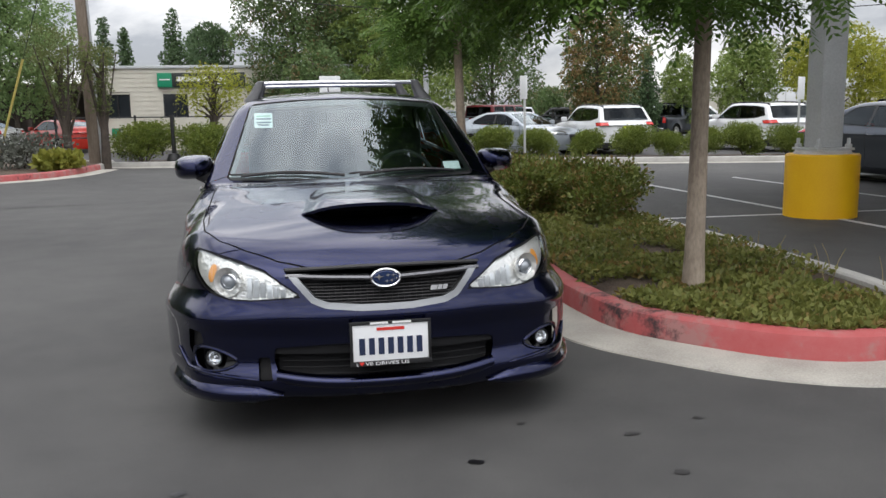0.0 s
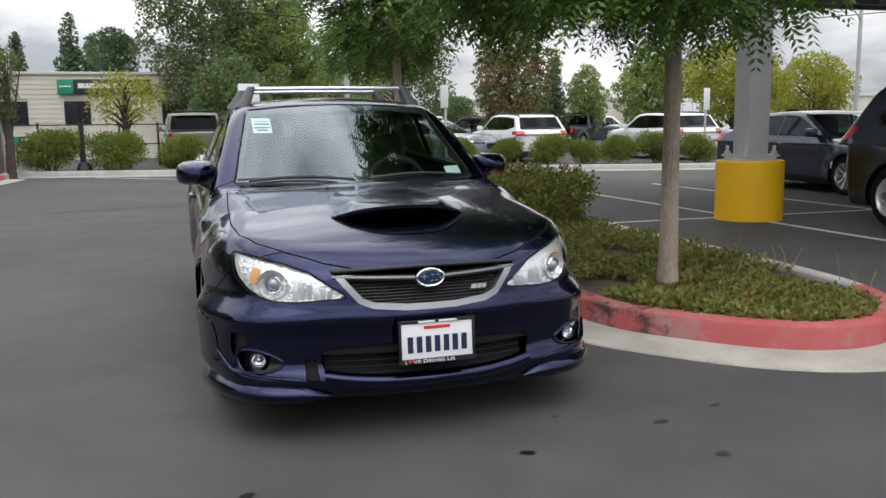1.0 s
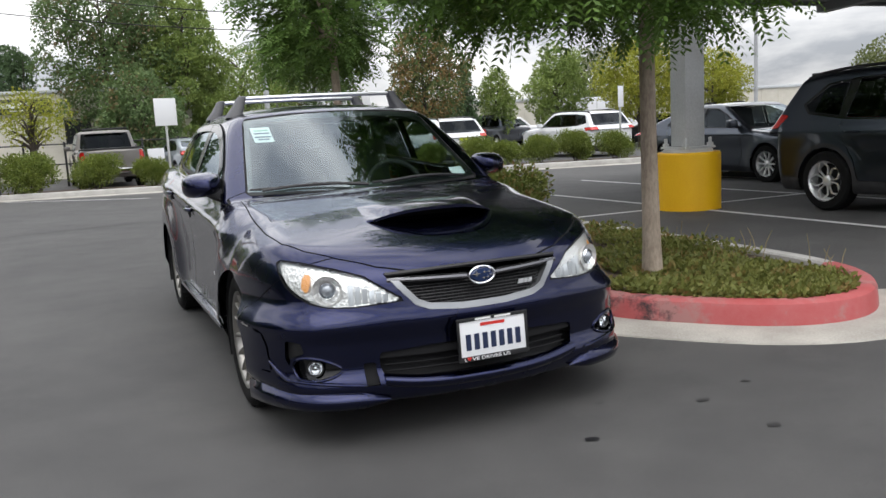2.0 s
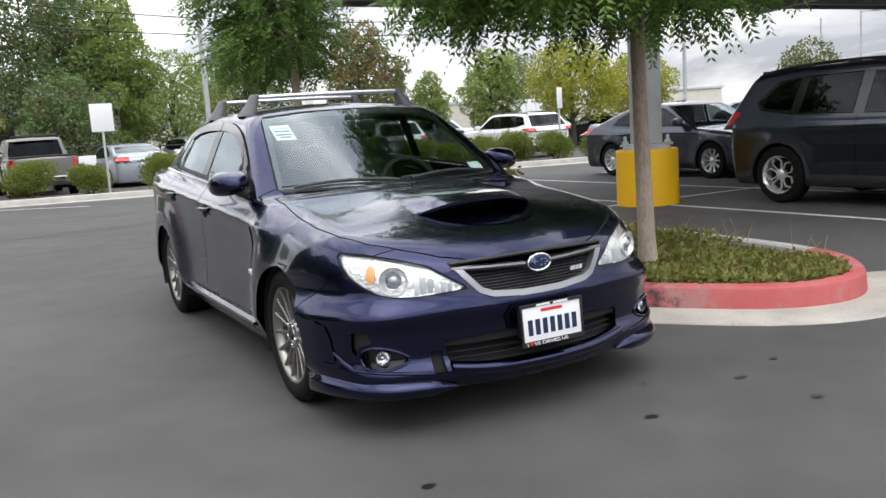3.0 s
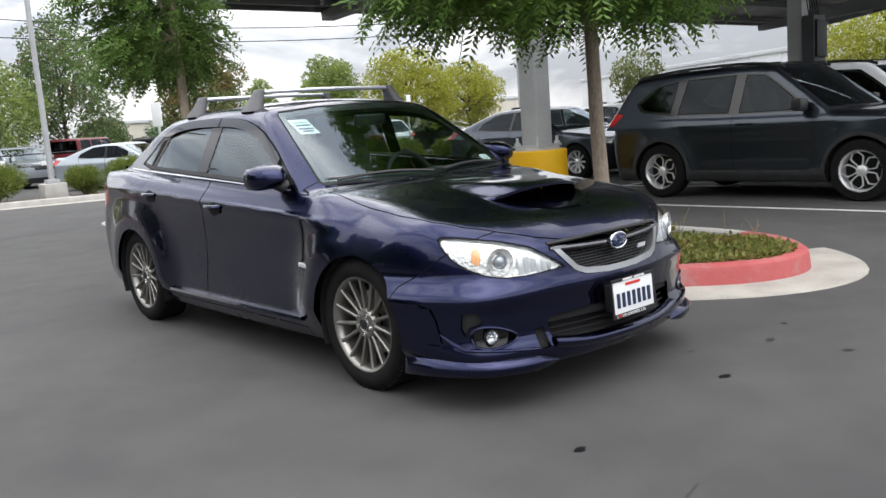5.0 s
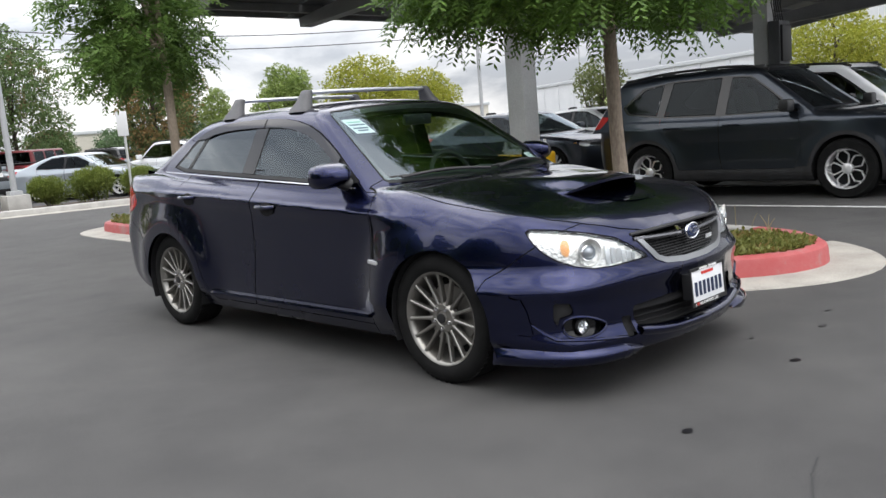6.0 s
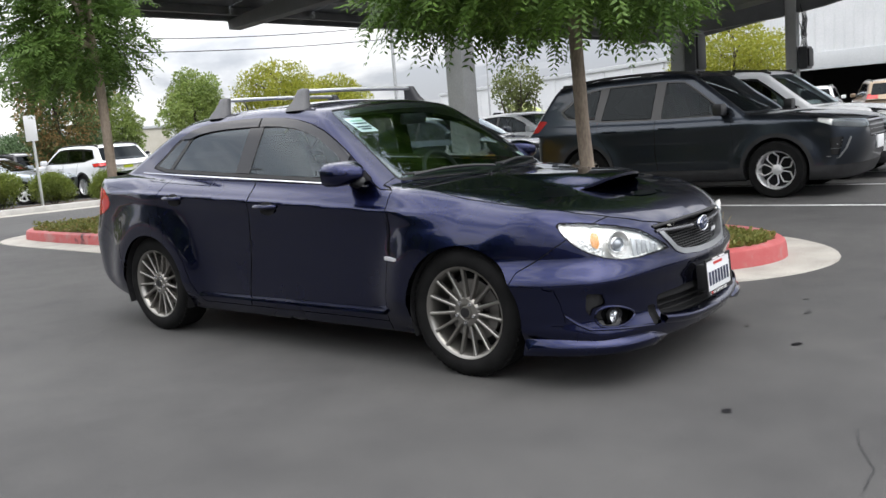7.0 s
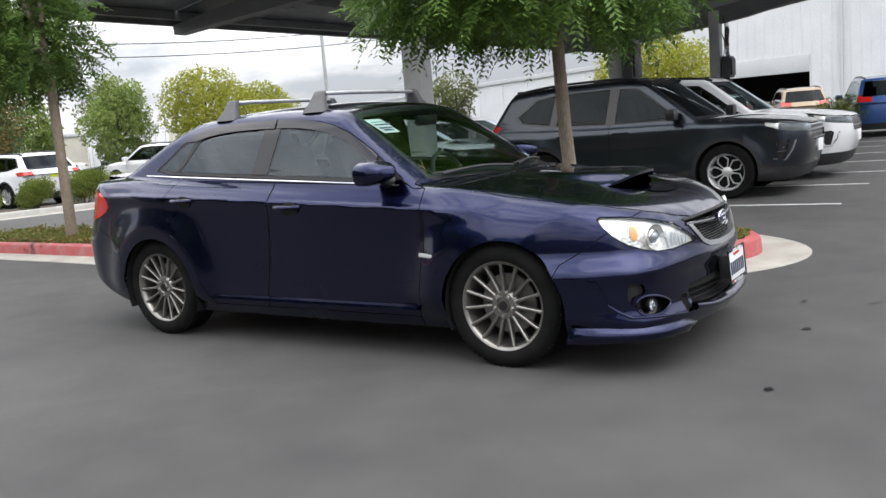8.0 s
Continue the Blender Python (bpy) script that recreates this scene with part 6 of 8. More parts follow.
        g = Geo().tube(pts, 0.013, 10, Matrix.Translation((0, ry, 0)) @ Matrix.Diagonal((1, 1.9, 1, 1)) @ Matrix.Translation((0, -ry, 0)))
        part("crossbar", g, M_ALU, rack, "bare aluminium crossbar")
    hero_plate(car)
    hero_cabin(car)
    part("antenna", Geo().tube([(0.0, 1.12, 1.385), (0.0, 1.17, 1.43), (0.0, 1.24, 1.56)], [0.012, 0.006, 0.003], 6), M_TRIM, car)
    # low boot spoiler
    g, verts = Geo(), []
    for x in np.linspace(-0.56, 0.56, 17):
        e = 1 - (abs(x) / 0.58) ** 6
        verts += [(x, 1.94, 1.066), (x, 2.04, 1.070 + 0.01 * e), (x, 2.145 - 0.05 * (x / 0.56) ** 2, 1.076 + 0.01 * e), (x, 2.15 - 0.05 * (x / 0.56) ** 2, 1.062), (x, 2.12 - 0.05 * (x / 0.56) ** 2, 1.035)]
    g.add(verts, [(i * 5 + q, (i + 1) * 5 + q, (i + 1) * 5 + q + 1, i * 5 + q + 1) for i in range(16) for q in range(4)])
    part("boot_spoiler", g, M_BLUE, car, angle=50)


M_FOOT = grainy("grey_plastic", [(0.07, 0.07, 0.075), (0.10, 0.10, 0.105)], 6, 120, 0.55, 0.1, 0.001)


def hero_mirror(car, sd):
    mir = new("door_mirror")
    mir.parent = car
    verts, n, rings = [], 24, 14
    for j in range(rings):
        v = j / (rings - 1)
        y = -0.70 + 0.155 * v
        r = (math.sin(math.pi * (0.06 + 0.44 * min(v * 1.25, 1)))) ** 0.55
        for i in range(n):
            a = 2 * math.pi * i / n
            ex = math.copysign(abs(math.cos(a)) ** 0.62, math.cos(a))
            ez = math.copysign(abs(math.sin(a)) ** 0.72, math.sin(a))
            verts.append((sd * (0.862 + 0.103 * r * ex + 0.015 * (1 - v)), y + 0.02 * ex, 1.025 + (0.066 * r) * ez - 0.006 * ex))
    faces = [(j * n + i, j * n + (i + 1) % n, (j + 1) * n + (i + 1) % n, (j + 1) * n + i) for j in range(rings - 1) for i in range(n)]
    faces.append(tuple(reversed(range(n))))
    if sd < 0:
        faces = [tuple(reversed(q)) for q in faces]
    part("shell", Geo().add(verts, faces), M_BLUE, mir, "painted mirror shell", angle=60)
    part("mirror_glass", Geo().box(0.17, 0.006, 0.10, pose(sd * 0.860, -0.556, 1.025, 0, 0, sd * -6), 0.002), M_MIRROR, mir)
    g = Geo().tube([(sd * 0.765, -0.64, 0.965), (sd * 0.80, -0.63, 0.968), (sd * 0.84, -0.625, 0.985)], [0.04, 0.03, 0.026], 10)
    part("arm", g, M_TRIM, mir)


M_MIRROR = plain("mirror", (0.85, 0.86, 0.87), 0.02, 1.0)


def hero_plate(car):
    pl = new("number_plate")
    pl.parent = car
    pl.matrix_basis = pose(0.005, -2.262, 0.412, 86, 0, 0)
    part("plate", Geo().box(0.300, 0.150, 0.004, at=(0, 0, 0), bevel=0.0015), M_PLATE, pl, "white number plate")
    g = Geo()
    for sx, sy, lx, ly in ((0, 0.079, 0.325, 0.014), (0, -0.082, 0.325, 0.020), (-0.156, 0, 0.011, 0.15), (0.156, 0, 0.011, 0.15)):
        g.box(lx, ly, 0.008, at=(sx, sy, 0.003), bevel=0.002)
    part("plate_surround", g, M_TRIM, pl, "black dealer plate surround")
    # registration as plain bars
    for k in range(7):
        part("registration_bar", Geo().box(0.023, 0.066, 0.002, at=(-0.114 + 0.038 * k, -0.014, 0.0035)), M_INK, pl)
    part("state_bar", Geo().box(0.11, 0.012, 0.002, at=(0, 0.054, 0.0035)), M_REDINK, pl)
    for k, (xc, w) in enumerate(((-0.045, 0.07), (0.045, 0.075))):
        part("dealer_bar", Geo().box(w, 0.008, 0.002, at=(xc, 0.0785, 0.0085)), M_WHITEINK, pl)
    part("heart_mark", Geo().prism([(0, -0.008), (0.009, 0.002), (0.007, 0.008), (0, 0.005), (-0.007, 0.008), (-0.009, 0.002)], 0.002, pose(-0.118, -0.081, 0.0075)), M_REDINK, pl)
    ob = part("slogan", letters("L", 0.019, 0.0008), M_WHITEINK, pl)
    ob.matrix_basis = pose(-0.140, -0.0885, 0.0085)
    ob = part("slogan", letters("VE DRIVES US", 0.019, 0.0008), M_WHITEINK, pl)
    ob.matrix_basis = pose(-0.105, -0.0885, 0.0085) @ Matrix.Diagonal((1.55, 1, 1, 1))
    part("plate_bracket", Geo().box(0.28, 0.12, 0.05, at=(0, 0, -0.03), bevel=0.005), M_TRIM, pl)


def hero_cabin(car):
    cab = new("cabin")
    cab.parent = car
    # tub and dash
    part("tub", Geo().box(1.42, 2.5, 0.42, at=(0, 0.35, 0.55), bevel=0.05), M_CABIN, cab)
    g, verts = Geo(), []
    xs = np.linspace(-0.70, 0.70, 13)
    for x in xs:
        bow = 0.14 * (x / 0.7) ** 2
        verts += [(x, -1.0 + bow, 0.93), (x, -0.80 + bow * 0.6, 0.955), (x, -0.55, 0.95 + 0.03 * math.exp(-((x - 0.36) / 0.16) ** 2)), (x, -0.42, 0.90), (x, -0.40, 0.70)]
    g.add(verts, [(i * 5 + q, (i + 1) * 5 + q, (i + 1) * 5 + q + 1, i * 5 + q + 1) for i in range(12) for q in range(4)])
    part("dashboard", g, M_CABIN, cab)
    for x in (-0.36, 0.36):
        seat = Geo().box(0.50, 0.52, 0.16, at=(x, 0.12, 0.62), bevel=0.05)
        part("seat_cushion", seat, M_CLOTH, cab)
        part("seat_back", Geo().box(0.48, 0.14, 0.62, pose(x, 0.46, 0.90, -16), 0.055), M_CLOTH, cab)
        part("headrest", Geo().box(0.25, 0.09, 0.16, pose(x, 0.575, 1.26, -10), 0.04), M_CLOTH, cab)
    part("rear_bench", Geo().box(1.25, 0.5, 0.2, at=(0, 0.95, 0.66), bevel=0.06), M_CLOTH, cab)
    part("rear_backrest", Geo().box(1.25, 0.14, 0.5, pose(0, 1.28, 0.9, -22), 0.06), M_CLOTH, cab)
    ringp = [(0.36 + 0.18 * math.cos(a), -0.30 + 0.07 * math.sin(a), 0.90 + 0.165 * math.sin(a)) for a in np.linspace(0, 2 * math.pi, 33)]
    part("steering_wheel", Geo().tube(ringp, 0.015, 8, caps=False), M_CABIN, cab)
    part("steering_hub", Geo().box(0.16, 0.05, 0.12, pose(0.36, -0.31, 0.90, 25), 0.03), M_CABIN, cab)
    part("rear_view_mirror", Geo().box(0.22, 0.035, 0.065, pose(0, -0.38, 1.29, 10), 0.015), M_TRIM, cab)
    part("parcel_shelf", Geo().box(1.2, 0.5, 0.03, at=(0, 1.55, 1.03)), M_CABIN, cab)
    # papers on the glass
    yw = screen_y
    for name, x, z, w, h, yaw in (("sticker", -0.475, 1.275, 0.105, 0.085, 0), ("paper", 0.56, 1.005, 0.10, 0.05, 0)):
        g = Geo()
        verts = []
        for j in range(4):
            for i in range(5):
                xx, zz = x + w * (i / 4 - 0.5), z + h * (j / 3 - 0.5)
                verts.append((xx, yw(xx, zz) + 0.014, zz))
        g.add(verts, [(j * 5 + i, j * 5 + i + 1, j * 5 + i + 6, j * 5 + i + 5) for j in range(3) for i in range(4)])
        st = part("windscreen_" + name, g, M_PAPER, cab, "white paper notice behind the windscreen")
        if name == "sticker":
            for k, (dz, lw) in enumerate(((0.024, 0.08), (0.008, 0.085), (-0.012, 0.085), (-0.026, 0.06))):
                xx = [x + lw * (i / 4 - 0.5) for i in range(5)]
                vv = [(q, yw(q, z + dz + s) + 0.010, z + dz + s) for s in (-0.004, 0.004) for q in xx]
                part("print_bar", Geo().add(vv, [(i, i + 1, i + 6, i + 5) for i in range(4)]), M_GREENPAPER if k == 0 else M_INK, st)


build_hero()

# ---- parked vehicles ----
WHEEL_CACHE = {}


def parked_wheel(car, x, y, z, sd, r, style):
    """A tyre with a simple alloy; alike wheels share their meshes."""
    key = (round(r, 3), style)
    if key not in WHEEL_CACHE:
        ri, w = r * 0.66, 0.11
        made = {"tyre": (Geo().lathe([(ri, -w), (r * 0.9, -w * 1.05), (r, -w * 0.7), (r, w * 0.7), (r * 0.92, w), (ri, w)], 40).mesh("tyre"), M_TYRE)}
        made["rim"] = (Geo().lathe([(ri * 0.92, -w), (ri * 0.9, w * 0.5), (ri * 0.97, w * 0.86), (ri * 1.03, w * 1.02), (ri * 1.02, w * 0.8)], 40).mesh("rim"), M_RIM2)
        made["back"] = (Geo().lathe([(0, -0.02), (ri * 0.92, -0.02), (ri * 0.92, -0.04), (0, -0.04)], 24).mesh("back"), M_SEAM)
        made["hub"] = (Geo().lathe([(ri * 0.27, 0.02), (ri * 0.27, w * 0.62), (ri * 0.2, w * 0.72), (0, w * 0.74)], 20).mesh("hub"), M_RIM2)
        n, hw0, hw1 = {"star": (5, 0.045, 0.055), "ten": (10, 0.017, 0.022), "plain": (6, 0.03, 0.035)}[style]
        g = Geo()
        verts = []
        for rr, hw, top in ((ri * 0.2, hw0, w * 0.62), (ri * 0.6, hw0 * 0.9, w * 0.7), (ri * 0.95, hw1, w * 0.8)):
            verts += [(rr, -hw, top - 0.03), (rr, -hw * 0.8, top), (rr, hw * 0.8, top), (rr, hw, top - 0.03)]
        g.add(verts, [(i * 4 + q, (i + 1) * 4 + q, (i + 1) * 4 + q + 1, i * 4 + q + 1) for i in range(2) for q in range(3)])
        made["spoke"] = (g.mesh("spoke"), M_RIM2)
        if style == "star":
            # petal-shaped twin spokes with open middles
            g, verts = Geo(), []
            for rr, c, hw, top in ((0.16, 0.05, 0.045, 0.60), (0.42, 0.20, 0.036, 0.66), (0.62, 0.29, 0.036, 0.72), (0.66, 0.29, 0.038, 0.74), (0.97, 0.10, 0.05, 0.84)):
                verts += [(ri * rr, ri * (c - hw), w * top - 0.02), (ri * rr, ri * (c - hw * 0.8), w * top), (ri * rr, ri * (c + hw * 0.8), w * top), (ri * rr, ri * (c + hw), w * top - 0.02)]
            f = [(i * 4 + q, (i + 1) * 4 + q, (i + 1) * 4 + q + 1, i * 4 + q + 1) for i in range(4) for q in range(3)]
            g.add(verts, f)
            made["spoke"] = (g.mesh("spoke"), M_RIM2)
            g = Geo().add([(a, -b, c) for a, b, c in verts], [tuple(reversed(q)) for q in f])
            made["fork"] = (g.mesh("fork"), M_RIM2)
        for me, mat in made.values():
            me.materials.append(mat)
        WHEEL_CACHE[key] = (made, n)
    made, n = WHEEL_CACHE[key]
    w = new("wheel")
    w.parent = car
    w.matrix_basis = pose(x, y, z, 0, 90 * sd, 0)
    for name, (me, _) in made.items():
        if name in ("spoke", "fork"):
            for k in range(n):
                ob = new(name, me)
                ob.parent = w
                ob.matrix_basis = pose(0, 0, 0, 0, 0, 360 * k / n + 18)
        else:
            ob = new(name, me)
            ob.parent = w
    return w


def vehicle(label, category, m, paint, spec, group="", h=0.04):
    """A parked car from a few profile curves: body, glass, lamps, doors, trim and wheels."""
    name = spec.get("name", "car")
    car = thing(name, label, category, m, group)
    y0, y1, hw, zb = spec["y0"], spec["y1"], spec["hw"], spec["zb"]
    top, roof = curve(spec["top"]), curve(spec["roof"])
    belt_z = spec["belt"]
    yf, yr, R = spec["axles"][0], spec["axles"][1], spec["tyre"]
    wsb, wst, rwb, rwt = spec["ws"][0], spec["ws"][1], spec["rw"][0], spec["rw"][1]
    tum, zm, box = spec.get("tum", 0.36), spec.get("zm", 0.62), spec.get("box", 4.0)
    ws_k = (wst[0] - wsb[0]) / (wst[1] - wsb[1])
    rw_k = (rwt[0] - rwb[0]) / (rwt[1] - rwb[1])
    sec = curve([(zb - 0.1, hw * 0.90), (zb, hw * 0.93), (zb + 0.12, hw * 0.975), (zm, hw * 0.985), (belt_z - 0.14, hw), (belt_z, hw * 0.955), (belt_z + 0.2, hw * 0.85)])

    def F(x, y, z):
        a = np.abs(x)
        side = sec(z) + 0.0 * y
        for wy in (yf, yr):
            r = np.hypot(y - wy, z - R)
            side = side + 0.03 * np.exp(-np.maximum(r - R * 1.12, 0) ** 2 / (2 * 0.09 ** 2)) * np.clip((r - 0.1) / 0.2, 0, 1)
        f = smax(a - side, z - top(y) + 0.03 * (a / hw) ** 2, 0.09)
        bow = (a / hw) ** box
        f = smax(f, (y0 + spec.get("bow", 0.28) * bow + 0.10 * ((z - zm) / 0.4) ** 2 - y) * 0.85, 0.06)
        f = smax(f, (y - (y1 - 0.20 * bow - spec.get("tail", 0.06) * ((z - zm) / 0.4) ** 2)) * 0.85, 0.07)
        f = smax(f, zb - z, 0.04)
        c = smax(a - (hw * 0.955 - (z - belt_z) * tum), z - roof(y) + 0.04 * (a / hw) ** 2, 0.08)
        c = smax(c, (wsb[0] + (z - wsb[1]) * ws_k + 0.16 * (a / hw) ** 2 - y) / math.hypot(1, ws_k), 0.04)
        c = smax(c, (y - (rwb[0] + (z - rwb[1]) * rw_k - 0.1 * (a / hw) ** 2)) / math.hypot(1, rw_k), 0.06)
        c = smax(c, belt_z - 0.12 - z, 0.02)
        return smin(f, c, 0.015)

    zt = max(v for _, v in spec["roof"])
    sh = Shell(*field_mesh(F, (-hw - 0.12, y0 - 0.1, zb - 0.1), (hw + 0.12, y1 + 0.1, zt + 0.08), h))
    for wy in (yf, yr):
        sh.take(lambda x, y, z: np.hypot(y - wy, z - R) - R * 1.12, lambda x, y, z, *n: (np.abs(x) > hw * 0.55) & (np.abs(y - wy) < R * 1.6) & (z < R * 2.6), gap=0)
        for sd in (-1, 1):
            g, verts = Geo(), []
            for i in range(17):
                a = math.pi * (-0.1 + 1.2 * i / 16)
                verts += [(sd * hw * 0.5, wy + R * 1.13 * math.cos(a), R + R * 1.13 * math.sin(a)), (sd * hw * 0.97, wy + R * 1.13 * math.cos(a), R + R * 1.13 * math.sin(a))]
            part("wheel_arch_liner", g.add(verts, [(2 * i, 2 * i + 1, 2 * i + 3, 2 * i + 2) for i in range(16)] + [tuple(range(0, 34, 2))]), M_SEAM, car)
    gap = 0.0028 if h < 0.03 else 0.005
    w_lo, w_hi = hw * 0.86, hw * 0.955 - (wst[1] - belt_z) * tum - 0.05
    glass = [(-w_lo, wsb[1] + 0.03), (w_lo, wsb[1] + 0.03), (w_hi, wst[1] - 0.045), (-w_hi, wst[1] - 0.045)]
    T = sh.take(lambda x, y, z: outline_distance(x, z, glass), lambda x, y, z, nx, ny, nz: (ny < -0.28) & (z > belt_z - 0.05) & (y > wsb[0] - 0.15) & (y < wst[0] + 0.4), gap=gap)
    sh.part("windscreen", T, M_GLASS, car)
    w_lo, w_hi = hw * 0.80, hw * 0.955 - (rwt[1] - belt_z) * tum - 0.09
    glass_r = [(-w_lo, rwb[1] + 0.05), (w_lo, rwb[1] + 0.05), (w_hi, rwt[1] - 0.06), (-w_hi, rwt[1] - 0.06)]
    T = sh.take(lambda x, y, z: outline_distance(x, z, glass_r), lambda x, y, z, nx, ny, nz: (ny > 0.28) & (z > belt_z - 0.05) & (y > rwt[0] - 0.4) & (y < rwb[0] + 0.3), gap=gap)
    sh.part("rear_window", T, M_PARKGLASS, car)
    for sd in (-1, 1):
        for k, pane in enumerate(spec["panes"]):
            T = sh.take(lambda x, y, z: outline_distance(y, z, pane), lambda x, y, z, nx, ny, nz: (x * sd > hw * 0.4) & (z > belt_z - 0.1) & (np.abs(nx) > 0.3), gap=gap * 2.0)
            sh.part("side_window", T, M_TINTGLASS if k == 0 else M_PARKGLASS, car, "tinted side window")
        if spec.get("dlo"):
            dlo = spec["dlo"]
            T = sh.take(lambda x, y, z: outline_distance(y, z, dlo), lambda x, y, z, nx, ny, nz: (x * sd > hw * 0.4) & (z > belt_z - 0.1) & (np.abs(nx) > 0.3), gap=0)
            sh.part("pillar_trim", T, M_GLOSSBLACK, car, "black window surround")
        lp = spec["lamp"]
        T = sh.take(lambda x, y, z: outline_distance(y, z, lp), lambda x, y, z, *n: (x * sd > hw * 0.46) & (y < y0 + 0.9), gap=gap)
        lamp = sh.part("headlamp", T, M_LENS, car, "clear headlamp")
        if lamp:
            sh.part("bezel", T, M_TRIM, lamp, offset=-0.03)
            ya, yb = y0 + 0.05, max(q[0] for q in lp)
            b0, b1 = spec.get("bowl", (0.28, 0.66))
            bowl, _ = sh.split(T, lambda x, y, z: np.maximum(ya + b0 * (yb - ya) - y, y - ya - b1 * (yb - ya)))
            sh.part("lamp_bowl", bowl, M_LAMPCHROME, lamp, offset=-0.016)
            amb, _ = sh.split(T, lambda x, y, z: ya + 0.80 * (yb - ya) - y)
            if spec.get("amber", True):
                sh.part("side_marker", amb, M_AMBER, lamp, offset=-0.012)
        tp = spec["tail_lamp"]
        T = sh.take(lambda x, y, z: outline_distance(y, z, tp), lambda x, y, z, *n: (x * sd > hw * spec.get("tail_in", 0.55)) & (y > y1 - 0.7), gap=gap)
        sh.part("tail_lamp", T, M_REDLENS, car, "red tail lamp")
        for k, d in enumerate(spec.get("doors", ())):
            T = sh.take(lambda x, y, z: outline_distance(y, z, d), lambda x, y, z, nx, ny, nz: (x * sd > hw * 0.5) & (np.abs(nx) > 0.3) & (z < belt_z + 0.06), gap=gap)
            sh.part("door", T, paint, car)
    if "grille" in spec:
        gr = spec["grille"]
        T = sh.take(lambda x, y, z: outline_distance(x, z, gr), lambda x, y, z, *n: (y < y0 + 0.4), gap=0)
        grille = sh.part("grille", T, M_TRIM, car, "dark grille", offset=-0.02)
        z0, z1 = min(q[1] for q in gr), max(q[1] for q in gr)
        for k in range(4):
            bar, _ = sh.split(T, lambda x, y, z: np.abs(z - z0 - (k + 0.5) * (z1 - z0) / 4) - 0.010)
            sh.part("grille_bar", bar, M_SATIN, grille, offset=0.004)
    if spec.get("fog"):
        for sd in (-1, 1):
            fg = spec["fog"]
            T = sh.take(lambda x, y, z: line_distance(y, z, fg[0]) - 0.009, lambda x, y, z, *n: (x * sd > hw * 0.45) & (y < y0 + 0.7) & (z < 0.8), gap=0)
            sh.part("bumper_trim", T, M_SATIN, car, "silver bumper trim", offset=0.006, thick=0.01)
            T = sh.take(lambda x, y, z: outline_distance(y, z, fg[1]), lambda x, y, z, *n: (x * sd > hw * 0.45) & (y < y0 + 0.7) & (z < 0.85), gap=0)
            fog = sh.part("fog_recess", T, M_TRIM, car, offset=-0.02)
            for k in range(3):
                bar, _ = sh.split(T, lambda x, y, z: np.abs(z - 0.60 - 0.045 * k) - 0.008)
                if fog:
                    sh.part("fog_slat", bar, M_SATIN, fog, offset=-0.008)
    if spec.get("cladding"):
        cz = spec["cladding"]
        T = sh.take(lambda x, y, z: np.minimum(z - cz, np.minimum(np.hypot(y - yf, z - R), np.hypot(y - yr, z - R)) - R * 1.12 - 0.05), lambda x, y, z, *n: z < 1.0, gap=0)
        sh.part("lower_cladding", T, M_CLAD, car, "black plastic lower cladding")
    sh.part("body", sh.T, paint, car)
    for strip in sh.seams:
        sh.part("shut_line", strip, M_SEAM, car, offset=-0.006)
    for wy in (yf, yr):
        for sd in (-1, 1):
            parked_wheel(car, sd * (hw - 0.105), wy, R, sd, R, spec.get("wheel", "plain"))
    part("underbody", Geo().box(hw * 1.5, (y1 - y0) * 0.86, 0.12, at=(0, (y0 + y1) / 2, zb + 0.07), bevel=0.02), M_SEAM, car)
    part("interior", Geo().box(hw * 1.5, (rwb[0] - wsb[0]) * 0.62, 0.30, at=(0, (rwb[0] + wsb[0]) / 2 + 0.1, belt_z - 0.20), bevel=0.05), M_CABIN, car)
    for sx in (-0.36, 0.36):
        part("seat_back", Geo().box(0.46, 0.16, 0.62, pose(sx, wst[0] + 0.75, belt_z + 0.05, -14), 0.05), M_CLOTH, car)
        part("headrest", Geo().box(0.26, 0.1, 0.17, pose(sx, wst[0] + 0.86, belt_z + 0.42, -10), 0.04), M_CLOTH, car)
    for sd in (-1, 1):
        mir = new("door_mirror")
        mir.parent = car
        my, mz = wsb[0] + 0.40, belt_z + 0.09
        part("shell", Geo().box(0.20, 0.13, 0.15, pose(sd * (hw + 0.09), my, mz), 0.04), spec.get("mirror_paint", paint), mir)
        part("arm", Geo().box(0.12, 0.05, 0.04, pose(sd * (hw - 0.01), my, mz - 0.06), 0.01), M_TRIM, mir)
        for hy in spec.get("handles", ()):
            pts = [(sd * (hw * 0.99 + 0.025 * math.sin(math.pi * t) ** 0.5), hy + 0.11 - 0.22 * t, belt_z - 0.11) for t in np.linspace(0, 1, 8)]
            part("door_handle", Geo().tube(pts, 0.014, 6), spec.get("handle_mat", paint), car)
        if spec.get("rails"):
            ra, rb = spec["rails"]
            xr = sd * (hw * 0.955 - (zt - belt_z) * tum - 0.06)
            pts = [(xr, ra + (rb - ra) * t, float(roof(ra + (rb - ra) * t)) + 0.035 * math.sin(math.pi * t) ** 0.35 - 0.03) for t in np.linspace(0, 1, 17)]
            rail = part("roof_rail", Geo().tube(pts, 0.02, 6), M_TRIM, car, "black roof rail")
            for t in (0.06, 0.36, 0.66, 0.94):
                yy = ra + (rb - ra) * t
                part("rail_foot", Geo().box(0.04, 0.16, 0.07, at=(xr, yy, float(roof(yy)) - 0.02), bevel=0.01), M_TRIM, rail)
